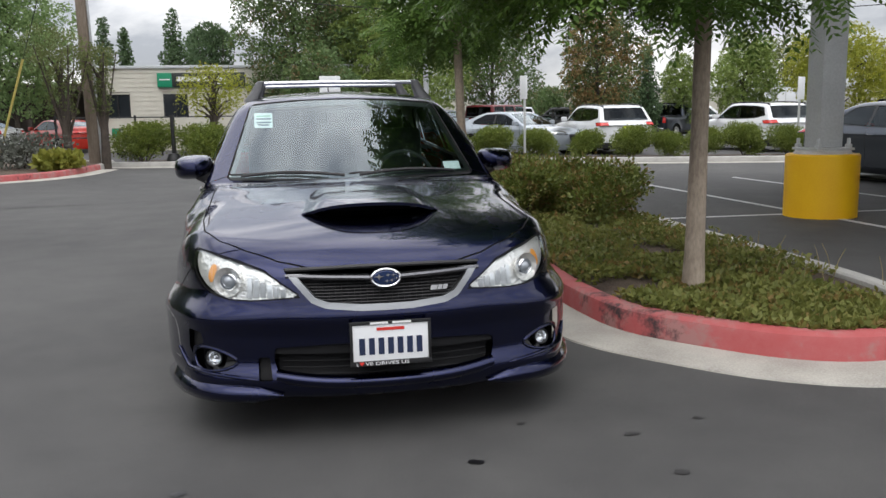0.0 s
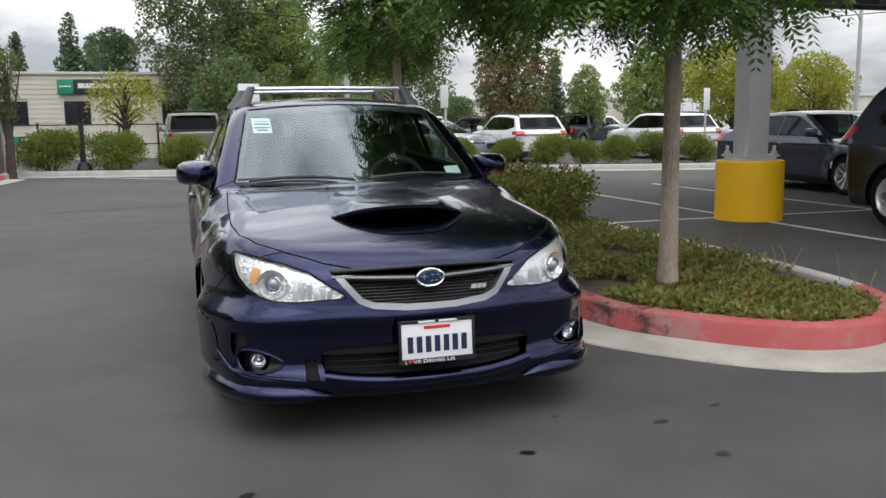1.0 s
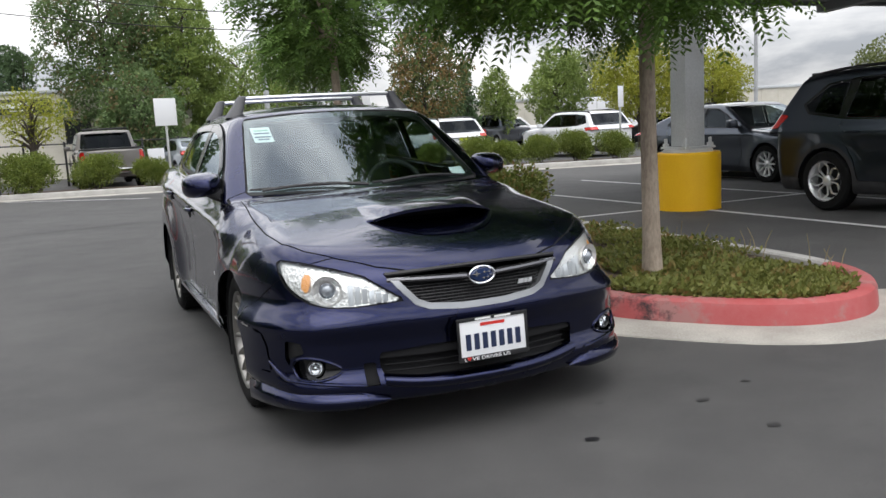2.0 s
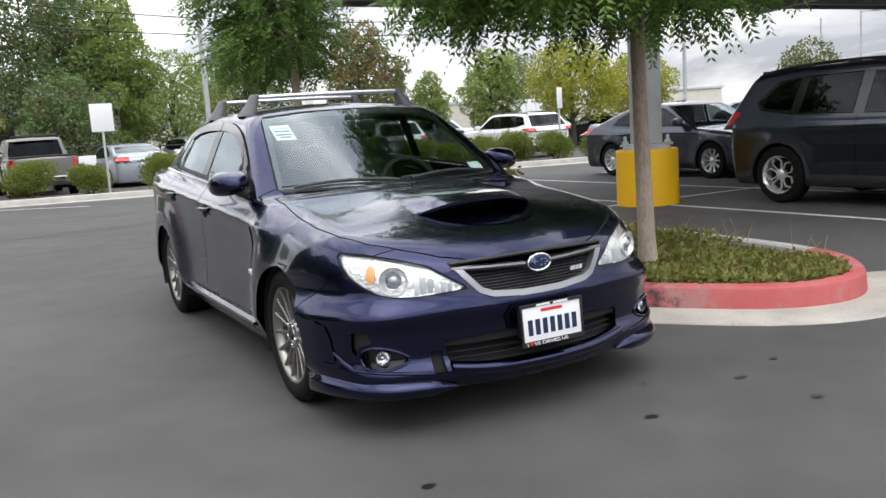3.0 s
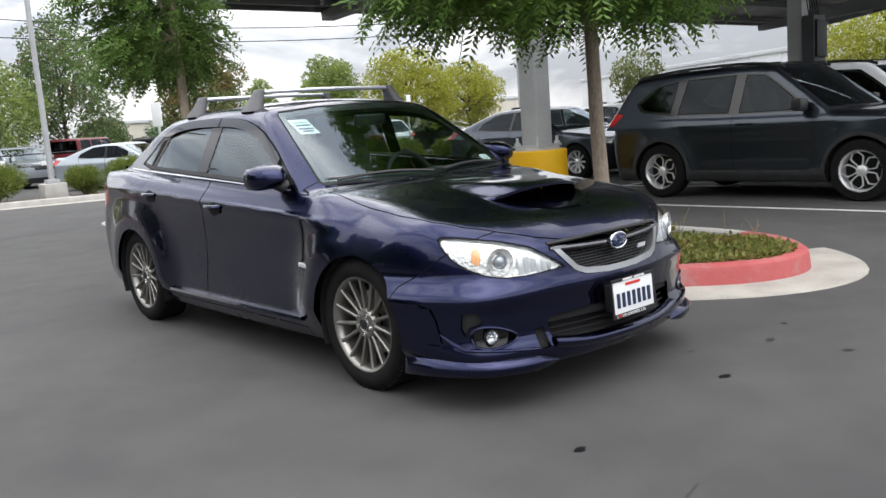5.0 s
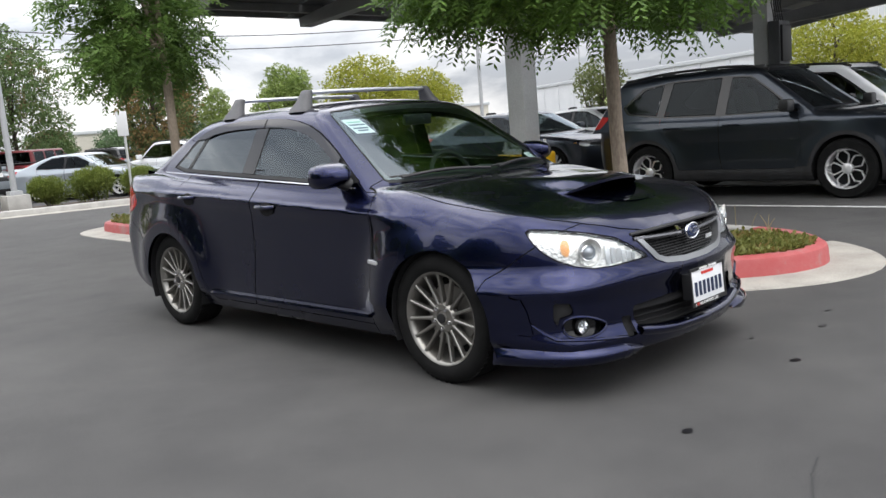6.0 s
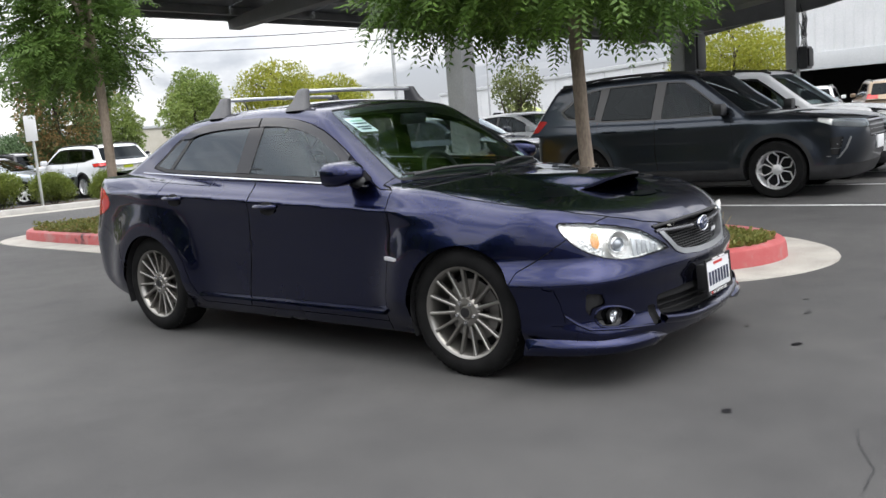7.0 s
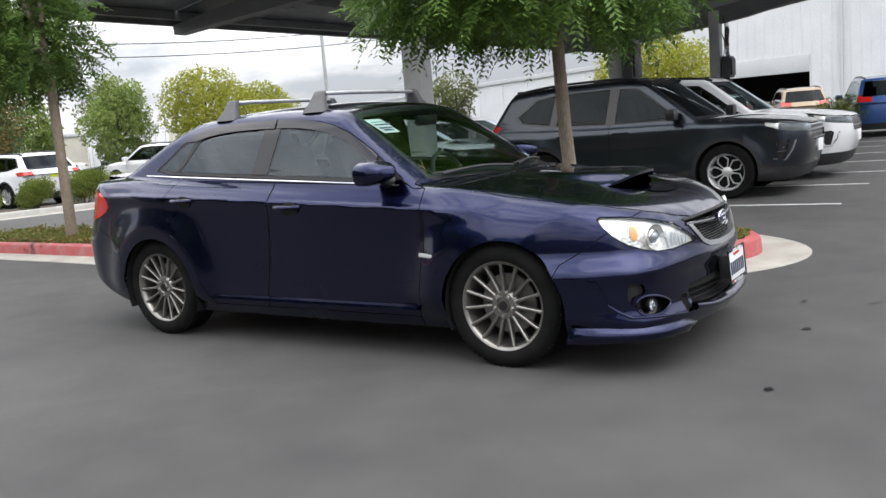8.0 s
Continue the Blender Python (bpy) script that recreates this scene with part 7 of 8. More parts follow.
    for plate_y, mat, ok in ((y0 - 0.005, M_PLATE, spec.get("front_plate", False)), (y1 + 0.012, spec.get("plate_mat", M_PLATE), True)):
        if ok:
            part("number_plate", Geo().box(0.31, 0.02, 0.155, at=(0, plate_y, spec.get("plate_z", 0.85)), bevel=0.004), mat, car, "number plate")
    if spec.get("bed"):
        b0, b1, bz = spec["bed"]
        part("bed_rail", Geo().box(2 * hw - 0.1, 0.06, 0.06, at=(0, b1 - 0.04, bz + 0.01), bevel=0.02), M_TRIM, car)
        part("bed_floor", Geo().box(2 * hw - 0.34, b1 - b0 - 0.2, 0.02, at=(0, (b0 + b1) / 2, bz + 0.005)), M_SEAM, car)
        part("rear_bumper", Geo().box(2 * hw - 0.15, 0.14, 0.16, at=(0, y1 + 0.06, 0.56), bevel=0.03), M_CHROME, car, "chrome rear bumper")
        part("ladder_rack", Geo().box(1.3, 0.08, 0.06, at=(0, b0 + 0.1, zt + 0.02), bevel=0.02), M_TRIM, car)
    return car


M_CLAD = grainy("black_cladding", [(0.012, 0.012, 0.013), (0.028, 0.028, 0.03)], 8, 180, 0.7, 0.2, 0.002)
M_YPLATE = plain("yellow_green_plate", (0.62, 0.72, 0.03), 0.5)

SUV = dict(name="suv", dlo=[(-0.78, 1.07), (-0.33, 1.41), (-0.12, 1.555), (0.30, 1.582), (1.00, 1.572), (1.45, 1.52), (1.77, 1.28), (1.67, 1.165), (1.10, 1.09), (0.30, 1.07)], y0=-2.32, y1=2.30, hw=0.905, zb=0.22, belt=1.06, zm=0.72, tum=0.30,
           top=[(-2.4, 0.86), (-2.2, 0.95), (-2.0, 1.0), (-1.6, 1.05), (-1.1, 1.09), (-0.6, 1.10), (0.5, 1.11), (1.5, 1.14), (2.4, 1.16)],
           roof=[(-1.2, 1.30), (-0.6, 1.57), (-0.25, 1.66), (0.3, 1.70), (1.0, 1.695), (1.6, 1.66), (2.1, 1.58), (2.4, 1.5)],
           ws=((-1.08, 1.08), (-0.30, 1.64)), rw=((2.28, 1.08), (1.92, 1.60)), axles=(-1.335, 1.335), tyre=0.36,
           panes=[[(-0.70, 1.095), (-0.33, 1.38), (-0.12, 1.53), (0.13, 1.55), (0.18, 1.09)], [(0.33, 1.095), (0.28, 1.558), (0.98, 1.55), (1.08, 1.115)], [(1.20, 1.135), (1.13, 1.54), (1.42, 1.49), (1.71, 1.275), (1.63, 1.19)]],
           lamp=[(-2.4, 0.90), (-2.05, 0.955), (-1.72, 1.005), (-1.80, 0.94), (-2.02, 0.86), (-2.4, 0.80)], fog=([(-1.93, 0.50), (-2.06, 0.49), (-2.13, 0.60), (-2.17, 0.72)], [(-1.96, 0.72), (-2.11, 0.735), (-2.06, 0.52), (-1.98, 0.52)]), tail_lamp=[(1.96, 1.16), (2.4, 1.20), (2.4, 0.98), (2.12, 1.0)],
           doors=[[(-0.78, 1.1), (-0.80, 0.6), (-0.72, 0.38), (0.24, 0.38), (0.27, 0.6), (0.26, 1.1)], [(0.266, 1.1), (0.276, 0.6), (0.246, 0.38), (0.86, 0.38), (0.93, 0.62), (1.06, 0.82), (1.14, 0.95), (1.14, 1.1)]],
           grille=[(-0.46, 0.92), (0.46, 0.92), (0.40, 0.70), (-0.40, 0.70)], cladding=0.40, handles=(0.09, 0.95), rails=(-0.30, 1.85), wheel="star", bowl=(0.50, 0.80), amber=False, bow=0.30, plate_z=0.62, front_plate=True)
WAGON = dict(SUV, name="car", fog=None, dlo=[(-0.80, 1.085), (-0.30, 1.40), (-0.05, 1.505), (0.42, 1.525), (1.30, 1.505), (1.87, 1.455), (2.04, 1.19), (1.50, 1.10), (0.45, 1.075)], y0=-2.40, y1=2.45, hw=0.92, roof=[(-1.2, 1.25), (-0.6, 1.50), (-0.2, 1.59), (0.4, 1.62), (1.2, 1.61), (2.0, 1.56), (2.5, 1.48)], rw=((2.42, 1.06), (1.98, 1.55)),
             ws=((-1.1, 1.06), (-0.30, 1.56)), axles=(-1.38, 1.37), plate_z=0.93, plate_mat=M_YPLATE, rails=(-0.35, 2.0), wheel="plain", tail_in=0.68, tail_lamp=[(1.95, 1.04), (2.6, 1.06), (2.6, 0.95), (2.1, 0.93)], cladding=0.42,
             panes=[[(-0.72, 1.11), (-0.30, 1.38), (-0.05, 1.48), (0.42, 1.50), (0.44, 1.10)], [(0.54, 1.10), (0.52, 1.50), (1.28, 1.48), (1.42, 1.12)], [(1.52, 1.13), (1.40, 1.47), (1.85, 1.43), (2.0, 1.20)]])
SALOON = dict(name="car", dlo=[(-0.72, 0.972), (-0.30, 1.215), (0.0, 1.34), (0.35, 1.365), (0.86, 1.34), (1.30, 1.155), (1.41, 1.03), (0.40, 0.98)], y0=-2.36, y1=2.44, hw=0.92, zb=0.17, belt=0.96, zm=0.6, tum=0.40,
              top=[(-2.5, 0.66), (-2.3, 0.74), (-2.1, 0.80), (-1.7, 0.88), (-1.2, 0.94), (-0.8, 0.97), (0.4, 0.99), (1.3, 1.02), (1.8, 1.08), (2.2, 1.10), (2.5, 1.04)],
              roof=[(-0.9, 1.16), (-0.45, 1.35), (-0.1, 1.42), (0.3, 1.44), (0.8, 1.42), (1.2, 1.36), (1.6, 1.25), (2.0, 1.12)],
              ws=((-1.05, 0.96), (-0.20, 1.40)), rw=((1.95, 1.08), (1.10, 1.38)), axles=(-1.385, 1.385), tyre=0.335,
              panes=[[(-0.66, 0.99), (-0.30, 1.20), (0.0, 1.32), (0.32, 1.345), (0.36, 1.0)], [(0.44, 1.0), (0.41, 1.345), (0.85, 1.32), (1.28, 1.14), (1.36, 1.04)]],
              lamp=[(-2.5, 0.76), (-2.0, 0.80), (-1.85, 0.76), (-2.1, 0.68), (-2.5, 0.64)], tail_lamp=[(2.0, 1.0), (2.6, 1.02), (2.6, 0.86), (2.15, 0.86)],
              doors=[[(-0.76, 1.0), (-0.78, 0.5), (-0.70, 0.28), (0.36, 0.28), (0.40, 0.6), (0.40, 1.0)], [(0.405, 1.0), (0.405, 0.6), (0.365, 0.28), (0.95, 0.28), (1.05, 0.55), (1.25, 0.75), (1.38, 1.0)]],
              grille=[(-0.36, 0.68), (0.36, 0.68), (0.30, 0.48), (-0.30, 0.48)], handles=(0.22, 1.12), wheel="ten", plate_z=0.72)
PICKUP = dict(name="pickup_truck", y0=-2.75, y1=2.75, hw=0.95, zb=0.36, belt=1.16, zm=0.8, tum=0.24,
              top=[(-2.9, 0.98), (-2.7, 1.08), (-2.3, 1.13), (-1.6, 1.18), (-1.2, 1.2), (0.6, 1.2), (0.8, 1.2), (2.9, 1.2)],
              roof=[(-1.2, 1.45), (-0.8, 1.68), (-0.5, 1.77), (0.0, 1.79), (0.6, 1.78), (1.0, 1.74)],
              ws=((-1.30, 1.18), (-0.66, 1.74)), rw=((0.98, 1.18), (0.84, 1.74)), axles=(-1.75, 1.65), tyre=0.39,
              panes=[[(-0.95, 1.22), (-0.6, 1.50), (-0.42, 1.66), (-0.02, 1.67), (0.0, 1.22)], [(0.08, 1.22), (0.06, 1.67), (0.70, 1.66), (0.74, 1.22)]],
              lamp=[(-2.9, 1.05), (-2.45, 1.08), (-2.4, 0.88), (-2.9, 0.88)], tail_lamp=[(2.60, 1.14), (2.95, 1.14), (2.95, 0.86), (2.60, 0.86)], tail_in=0.80,
              doors=[[(-1.0, 1.2), (-1.0, 0.5), (0.02, 0.5), (0.04, 1.2)], [(0.05, 1.2), (0.03, 0.5), (0.72, 0.5), (0.80, 1.2)]],
              grille=[(-0.6, 1.05), (0.6, 1.05), (0.55, 0.75), (-0.55, 0.75)], handles=(-0.12, 0.6), bow=0.15, box=6.0, tail=0.02, bed=(1.05, 2.72, 1.2), plate_z=0.66, rails=None)
BOXY = dict(SUV, fog=None, dlo=None, y0=-2.1, y1=2.1, hw=0.88, zb=0.34, belt=1.18, tum=0.14, top=[(-2.2, 1.0), (-2.0, 1.12), (-1.0, 1.18), (0, 1.2), (2.3, 1.2)], roof=[(-1.0, 1.4), (-0.7, 1.76), (-0.4, 1.82), (1.5, 1.83), (2.2, 1.8)],
            ws=((-0.85, 1.18), (-0.55, 1.78)), rw=((2.05, 1.18), (2.0, 1.78)), axles=(-1.3, 1.25), tyre=0.40, bow=0.12, box=8.0, cladding=None, rails=None, wheel="plain",
            panes=[[(-0.5, 1.24), (-0.4, 1.70), (0.2, 1.72), (0.2, 1.24)], [(0.32, 1.24), (0.32, 1.72), (1.0, 1.72), (1.0, 1.24)], [(1.12, 1.24), (1.12, 1.72), (1.8, 1.72), (1.8, 1.24)]], doors=(), handles=())


def park(x, y, rz):
    return pose(x, y, ground_z(x, y) - 0.004, 0, 0, rz)


vehicle("dark graphite grey compact suv parked in bay", "suv", park(7.68, 0.96, 0), M_GREY, dict(SUV, mirror_paint=M_TRIM), h=0.022)
vehicle("white compact suv parked beside dark suv", "suv", park(9.98, 0.8, 0), M_WHITE, dict(SUV, mirror_paint=M_TRIM))
vehicle("dark grey saloon with silver alloys under carport", "car", park(10.50, 7.55, 0), M_GREY, dict(SALOON), h=0.028)
vehicle("white saloon parked behind the dark saloon", "car", park(13.2, 7.4, 0), M_WHITE, dict(SALOON, wheel="plain"))
vehicle("white estate car with black roof rails", "car", park(10.15, 22.5, 181), M_WHITE, dict(WAGON), "white estate cars", h=0.055)
vehicle("white estate car with dark rear glass", "car", park(15.4, 21.7, 182), M_WHITE, dict(WAGON, plate_mat=M_PLATE), "white estate cars", h=0.055)
vehicle("pale blue silver saloon facing the aisle", "car", park(7.45, 23.0, 36), M_SILVER, dict(SALOON, wheel="plain"), h=0.055)
vehicle("maroon boxy off-road car under tree", "car", park(9.6, 33.4, 130), M_MAROON, dict(BOXY, name="car"), h=0.055)
vehicle("dark grey pickup truck in far row", "pickup truck", park(19.6, 36.4, 125), M_GREY, dict(PICKUP), h=0.055)
vehicle("white pickup truck in far row", "pickup truck", park(22.7, 46.0, 100), M_WHITE, dict(PICKUP), "white pickup trucks", h=0.055)
vehicle("white pickup truck in far row", "pickup truck", park(26.2, 47.0, 80), M_WHITE, dict(PICKUP), "white pickup trucks", h=0.055)
vehicle("white van like car in far row", "car", park(13.2, 43.6, 95), M_WHITE, dict(BOXY, name="car"), h=0.055)
vehicle("dark suv between far parked cars", "suv", park(13.6, 37.0, 200), M_BLACK, dict(SUV), h=0.055)
vehicle("bright red sports coupe by the office", "car", park(-10.3, 35.2, 222), M_RED, dict(SALOON, wheel="plain"), h=0.055)
vehicle("white saloon by the office", "car", park(-13.6, 33.6, 240), M_WHITE, dict(SALOON, wheel="plain"), h=0.055)
vehicle("weathered grey pickup truck behind hedge", "pickup truck", park(-0.6, 24.4, 183), car_paint("warm_grey_paint", (0.17, 0.16, 0.15), 0.4, 0.4), dict(PICKUP), h=0.055)
vehicle("silver grey saloon with red tail lamps", "car", park(2.35, 26.4, 188), M_SILVER, dict(SALOON, wheel="plain"), h=0.055)
vehicle("silver hatchback parked behind black fence", "car", park(6.2, 31.5, 8), M_SILVER, dict(WAGON, rails=None), h=0.055)
vehicle("blue suv parked by white warehouse", "suv", park(23.9, -0.2, 105), M_SKYBLUE, dict(SUV))
vehicle("tan suv in front of garage door", "suv", park(33.0, 3.9, 110), M_TAN, dict(SUV))
vehicle("white suv in front of garage door", "suv", park(36.2, 7.2, 100), M_WHITE, dict(SUV))
vehicle("grey saloon in the distant row", "car", park(20.5, 30.5, 200), M_GREY, dict(SALOON, wheel="plain"), h=0.055)
vehicle("white saloon in the distant row", "car", park(24.0, 31.5, 205), M_WHITE, dict(SALOON, wheel="plain"), h=0.055)
vehicle("dark saloon in the distant row", "car", park(23.2, 26.5, 205), M_BLACK, dict(SALOON, wheel="plain"), h=0.055)

# ---- trees and planting ----
M_LEAF_NEAR = leafy("pistache_leaf", (0.034, 0.080, 0.018), (0.16, 0.27, 0.052), 0.45, 0.35)
M_LEAF_BRIGHT = leafy("bright_pistache_leaf", (0.045, 0.10, 0.028), (0.19, 0.30, 0.075), 0.45, 0.45)
M_LEAF_DARK = leafy("dark_leaf", (0.052, 0.100, 0.040), (0.165, 0.235, 0.085), 0.55, 0.3, 0.6, (0.17, 0.13, 0.06), 0.74)
M_LEAF_MID = leafy("mid_green_leaf", (0.10, 0.185, 0.070), (0.30, 0.40, 0.16), 0.55, 0.35)
M_LEAF_LIGHT = leafy("light_green_leaf", (0.085, 0.155, 0.045), (0.30, 0.37, 0.10), 0.5, 0.35)
M_LEAF_YELLOW = leafy("yellow_green_leaf", (0.13, 0.19, 0.022), (0.41, 0.40, 0.055), 0.5, 0.35)
M_LEAF_RUST = leafy("rusty_leaf", (0.052, 0.092, 0.034), (0.16, 0.21, 0.075), 0.6, 0.3, 0.55, (0.27, 0.18, 0.075), 0.62)
M_LEAF_PINE = leafy("pine_needle", (0.038, 0.078, 0.038), (0.12, 0.18, 0.080), 0.6, 0.2)
M_LEAF_OLIVE = leafy("olive_brown_leaf", (0.065, 0.10, 0.035), (0.20, 0.22, 0.08), 0.6, 0.3, 0.8)
M_LEAF_HEDGE = leafy("hedge_leaf", (0.050, 0.092, 0.018), (0.20, 0.22, 0.050), 0.5, 0.25, 2.0, (0.19, 0.13, 0.045), 0.70)
M_LEAF_BUSH = leafy("shrub_leaf", (0.050, 0.092, 0.016), (0.20, 0.24, 0.045), 0.5, 0.25, 2.0)
M_LEAF_COVER = leafy("ground_cover_leaf", (0.065, 0.10, 0.020), (0.24, 0.24, 0.065), 0.55, 0.3, 2.5, (0.26, 0.17, 0.06), 0.74)
M_LAVENDER = leafy("lavender_leaf", (0.07, 0.085, 0.06), (0.17, 0.17, 0.15), 0.7, 0.1, 2.0)
M_GRASSY = leafy("grass_blade", (0.14, 0.17, 0.02), (0.30, 0.29, 0.06), 0.6, 0.2, 2.0)
RNG = np.random.default_rng(7)


def quad_mesh(name, quads):
    """quads: n x 4 x 3 corners, each quad a piece of its own."""
    n = len(quads)
    me = bpy.data.meshes.new(name)
    me.vertices.add(4 * n)
    me.loops.add(4 * n)
    me.polygons.add(n)
    me.vertices.foreach_set("co", np.asarray(quads, np.float32).ravel())
    me.loops.foreach_set("vertex_index", np.arange(4 * n, dtype=np.int32))
    me.polygons.foreach_set("loop_start", np.arange(0, 4 * n, 4, dtype=np.int32))
    me.update(calc_edges=True)
    me.validate()
    return me


def unit(v):
    return v / np.maximum(np.linalg.norm(v, axis=-1, keepdims=True), 1e-6)


def leaf_quads(pos, along, size, width, rng):
    """Lens-shaped leaves at pos that point along, with a random roll."""
    n = len(pos)
    r = unit(rng.normal(size=(n, 3)))
    side = unit(np.cross(along, r))
    s = size[:, None] if np.ndim(size) else size
    tip = pos + along * s
    mid = pos + along * s * 0.5
    up = np.cross(side, along) * s * 0.06
    return np.stack([pos, mid + side * s * width + up, tip, mid - side * s * width + up], 1)


def crown_points(clumps, count, rng, hollow=0.55, lift=0.0):
    """Points and outward ways spread over ball-shaped clumps (x, y, z, rx, rz)."""
    c = np.array(clumps)
    w = c[:, 3] ** 2
    pick = rng.choice(len(c), count, p=w / w.sum())
    d = unit(rng.normal(size=(count, 3)) + np.array([0, 0, lift]))
    rad = hollow + (1 - hollow) * rng.random(count) ** 0.6
    rad = rad * (0.8 + 0.4 * rng.random(count))
    k = c[pick]
    pos = k[:, :3] + d * rad[:, None] * np.stack([k[:, 3], k[:, 3], k[:, 4]], 1)
    return pos, d


def far_tree(name, label, x, y, height, width, base, mat, shape="round", leaves=2600, leaf=0.24, seed=1, trunk=0.14, bark=None, group=""):
    rng = np.random.default_rng(seed)
    t = thing(name, label, "tree", pose(x, y, ground_z(x, y)), group)
    clumps = []
    n = {"cone": 40, "vase": 26, "column": 74}.get(shape, 52)
    for k in range(n):
        v = (k + 0.5) / n
        zz = base + (height - base) * v
        if shape == "cone":
            r = width * 0.5 * (1 - v) ** 0.8 + 0.15
        elif shape == "column":
            r = width * 0.5 * (0.55 + 0.6 * math.sin(math.pi * min(1, v * 1.05)) ** 0.7) * (1.0 if v < 0.75 else (1 - v) / 0.25 * 0.7 + 0.3)
        elif shape == "vase":
            r = width * 0.5 * (0.25 + 0.85 * v)
        else:
            r = width * 0.5 * math.sin(math.pi * (0.14 + 0.80 * v)) ** 0.75
        a = k * 2.4 + rng.random() * 0.8
        many = shape in ("round", "column")
        off = r * ((0.35 + 0.55 * rng.random() ** 0.7) if many else (0.25 + 0.55 * rng.random()))
        cr = max(0.20, r * ((0.24 + 0.20 * rng.random()) if many else (0.38 + 0.25 * rng.random())))
        clumps.append((off * math.cos(a), off * math.sin(a), zz, cr, cr * (0.7 + 0.25 * rng.random())))
    g = Geo()
    lean = [(rng.random() - 0.5) * 0.15 for _ in range(2)]
    g.tube([(0, 0, -0.1), (lean[0] * 0.3, lean[1] * 0.3, base * 0.6), (lean[0], lean[1], base + (height - base) * 0.35), (lean[0] * 1.3, lean[1] * 1.3, base + (height - base) * 0.75)], [trunk, trunk * 0.8, trunk * 0.55, trunk * 0.2], 8)
    part("trunk", g, bark or M_DARKBARK, t)
    if shape == "vase":
        for k in range(5):
            a = k * 1.3
            q = width * 0.42
            part("stem", Geo().tube([(0, 0, base * 0.5), (q * 0.4 * math.cos(a), q * 0.4 * math.sin(a), base + 0.2), (q * math.cos(a), q * math.sin(a), height * 0.97)], [trunk * 0.35, trunk * 0.22, 0.012], 6), bark or M_DARKBARK, t)
    for cx, cy, cz, cr, _ in clumps[:: 4]:
        g = Geo().tube([(lean[0] * 0.6, lean[1] * 0.6, max(base * 0.8, cz - cr * 1.6)), (cx * 0.55, cy * 0.55, cz - cr * 0.5), (cx, cy, cz)], [trunk * 0.4, trunk * 0.25, trunk * 0.1], 6)
        part("limb", g, bark or M_DARKBARK, t)
    pos, d = crown_points(clumps, leaves, rng, 0.70, 0.35)
    along = unit(d * 0.6 + rng.normal(size=d.shape) * 0.7 + (np.array([0, 0, 0.5]) if shape == "vase" else np.array([0, 0, -0.25])))
    part("crown", quad_mesh("crown", leaf_quads(pos, along, leaf * (0.6 + 0.8 * rng.random(leaves)), 0.30, rng)), mat, t)
    return t


def pinnate_tree(label, x, y, lean, fork, clumps, sprigs, seed, trunk, mat=None, leaf=1.0):
    """A slim street tree with drooping feathered leaves."""
    rng = np.random.default_rng(seed)
    t = thing("tree", label, "tree", pose(x, y, ground_z(x, y) + 0.10))
    path = [(0, 0, -0.05), (lean[0] * 0.2, lean[1] * 0.2, 0.25), (lean[0] * 0.7, lean[1] * 0.7, 1.0), (lean[0], lean[1], fork), (lean[0] * 1.05, lean[1] * 1.05, fork + 0.7), (lean[0] * 0.8, lean[1] * 0.9, fork + 1.6)]
    rad = [trunk * 1.25, trunk, trunk * 0.86, trunk * 0.82, trunk * 0.5, trunk * 0.25]
    part("trunk", Geo().tube(path, rad, 14), M_BARK, t, "slim grey-brown trunk")
    top = Vector((lean[0], lean[1], fork))
    for cx, cy, cz, cr, _ in clumps:
        end = Vector((cx, cy, cz))
        mid = top.lerp(end, 0.5) + Vector((0, 0, 0.18))
        part("limb", Geo().tube([top + Vector((0, 0, 0.1 + 0.3 * rng.random())), mid, end], [trunk * 0.45, trunk * 0.28, trunk * 0.1], 7), M_BARK, t)
    pos, d = crown_points(clumps, sprigs, rng, 0.35)
    out = unit(pos - np.array([lean[0], lean[1], fork + 0.6]))
    along = unit(out * np.array([1, 1, 0.35]) + rng.normal(size=d.shape) * 0.65 + np.array([0, 0, -0.2]))
    side = unit(np.cross(along, np.array([0.0, 0.0, 1.0]) + rng.normal(size=d.shape) * 0.25))
    quads = []
    L = 0.25 * leaf * (0.7 + 0.5 * rng.random(sprigs))[:, None]
    for k in range(7):
        u = 0.12 + 0.80 * k / 6
        droop = np.array([0, 0, -1.0]) * (u ** 2) * 0.10
        base = pos + along * L * u + droop
        size = (0.080 * leaf * (1 - 0.45 * abs(u - 0.45))) * np.ones(sprigs) * (0.85 + 0.3 * rng.random(sprigs))
        for s in (-1, 1):
            way = unit(side * s + along * 0.55 + np.array([0, 0, -0.35]) + rng.normal(size=along.shape) * 0.12)
            n = np.cross(way, along)
            w = unit(np.cross(n, way))
            sz = size[:, None]
            mid = base + way * sz * 0.45 + unit(n) * sz * 0.05
            quads.append(np.stack([base, mid + w * sz * 0.17, base + way * sz, mid - w * sz * 0.17], 1))
    part("crown", quad_mesh("crown", np.concatenate(quads)), mat or M_LEAF_NEAR, t)
    return t


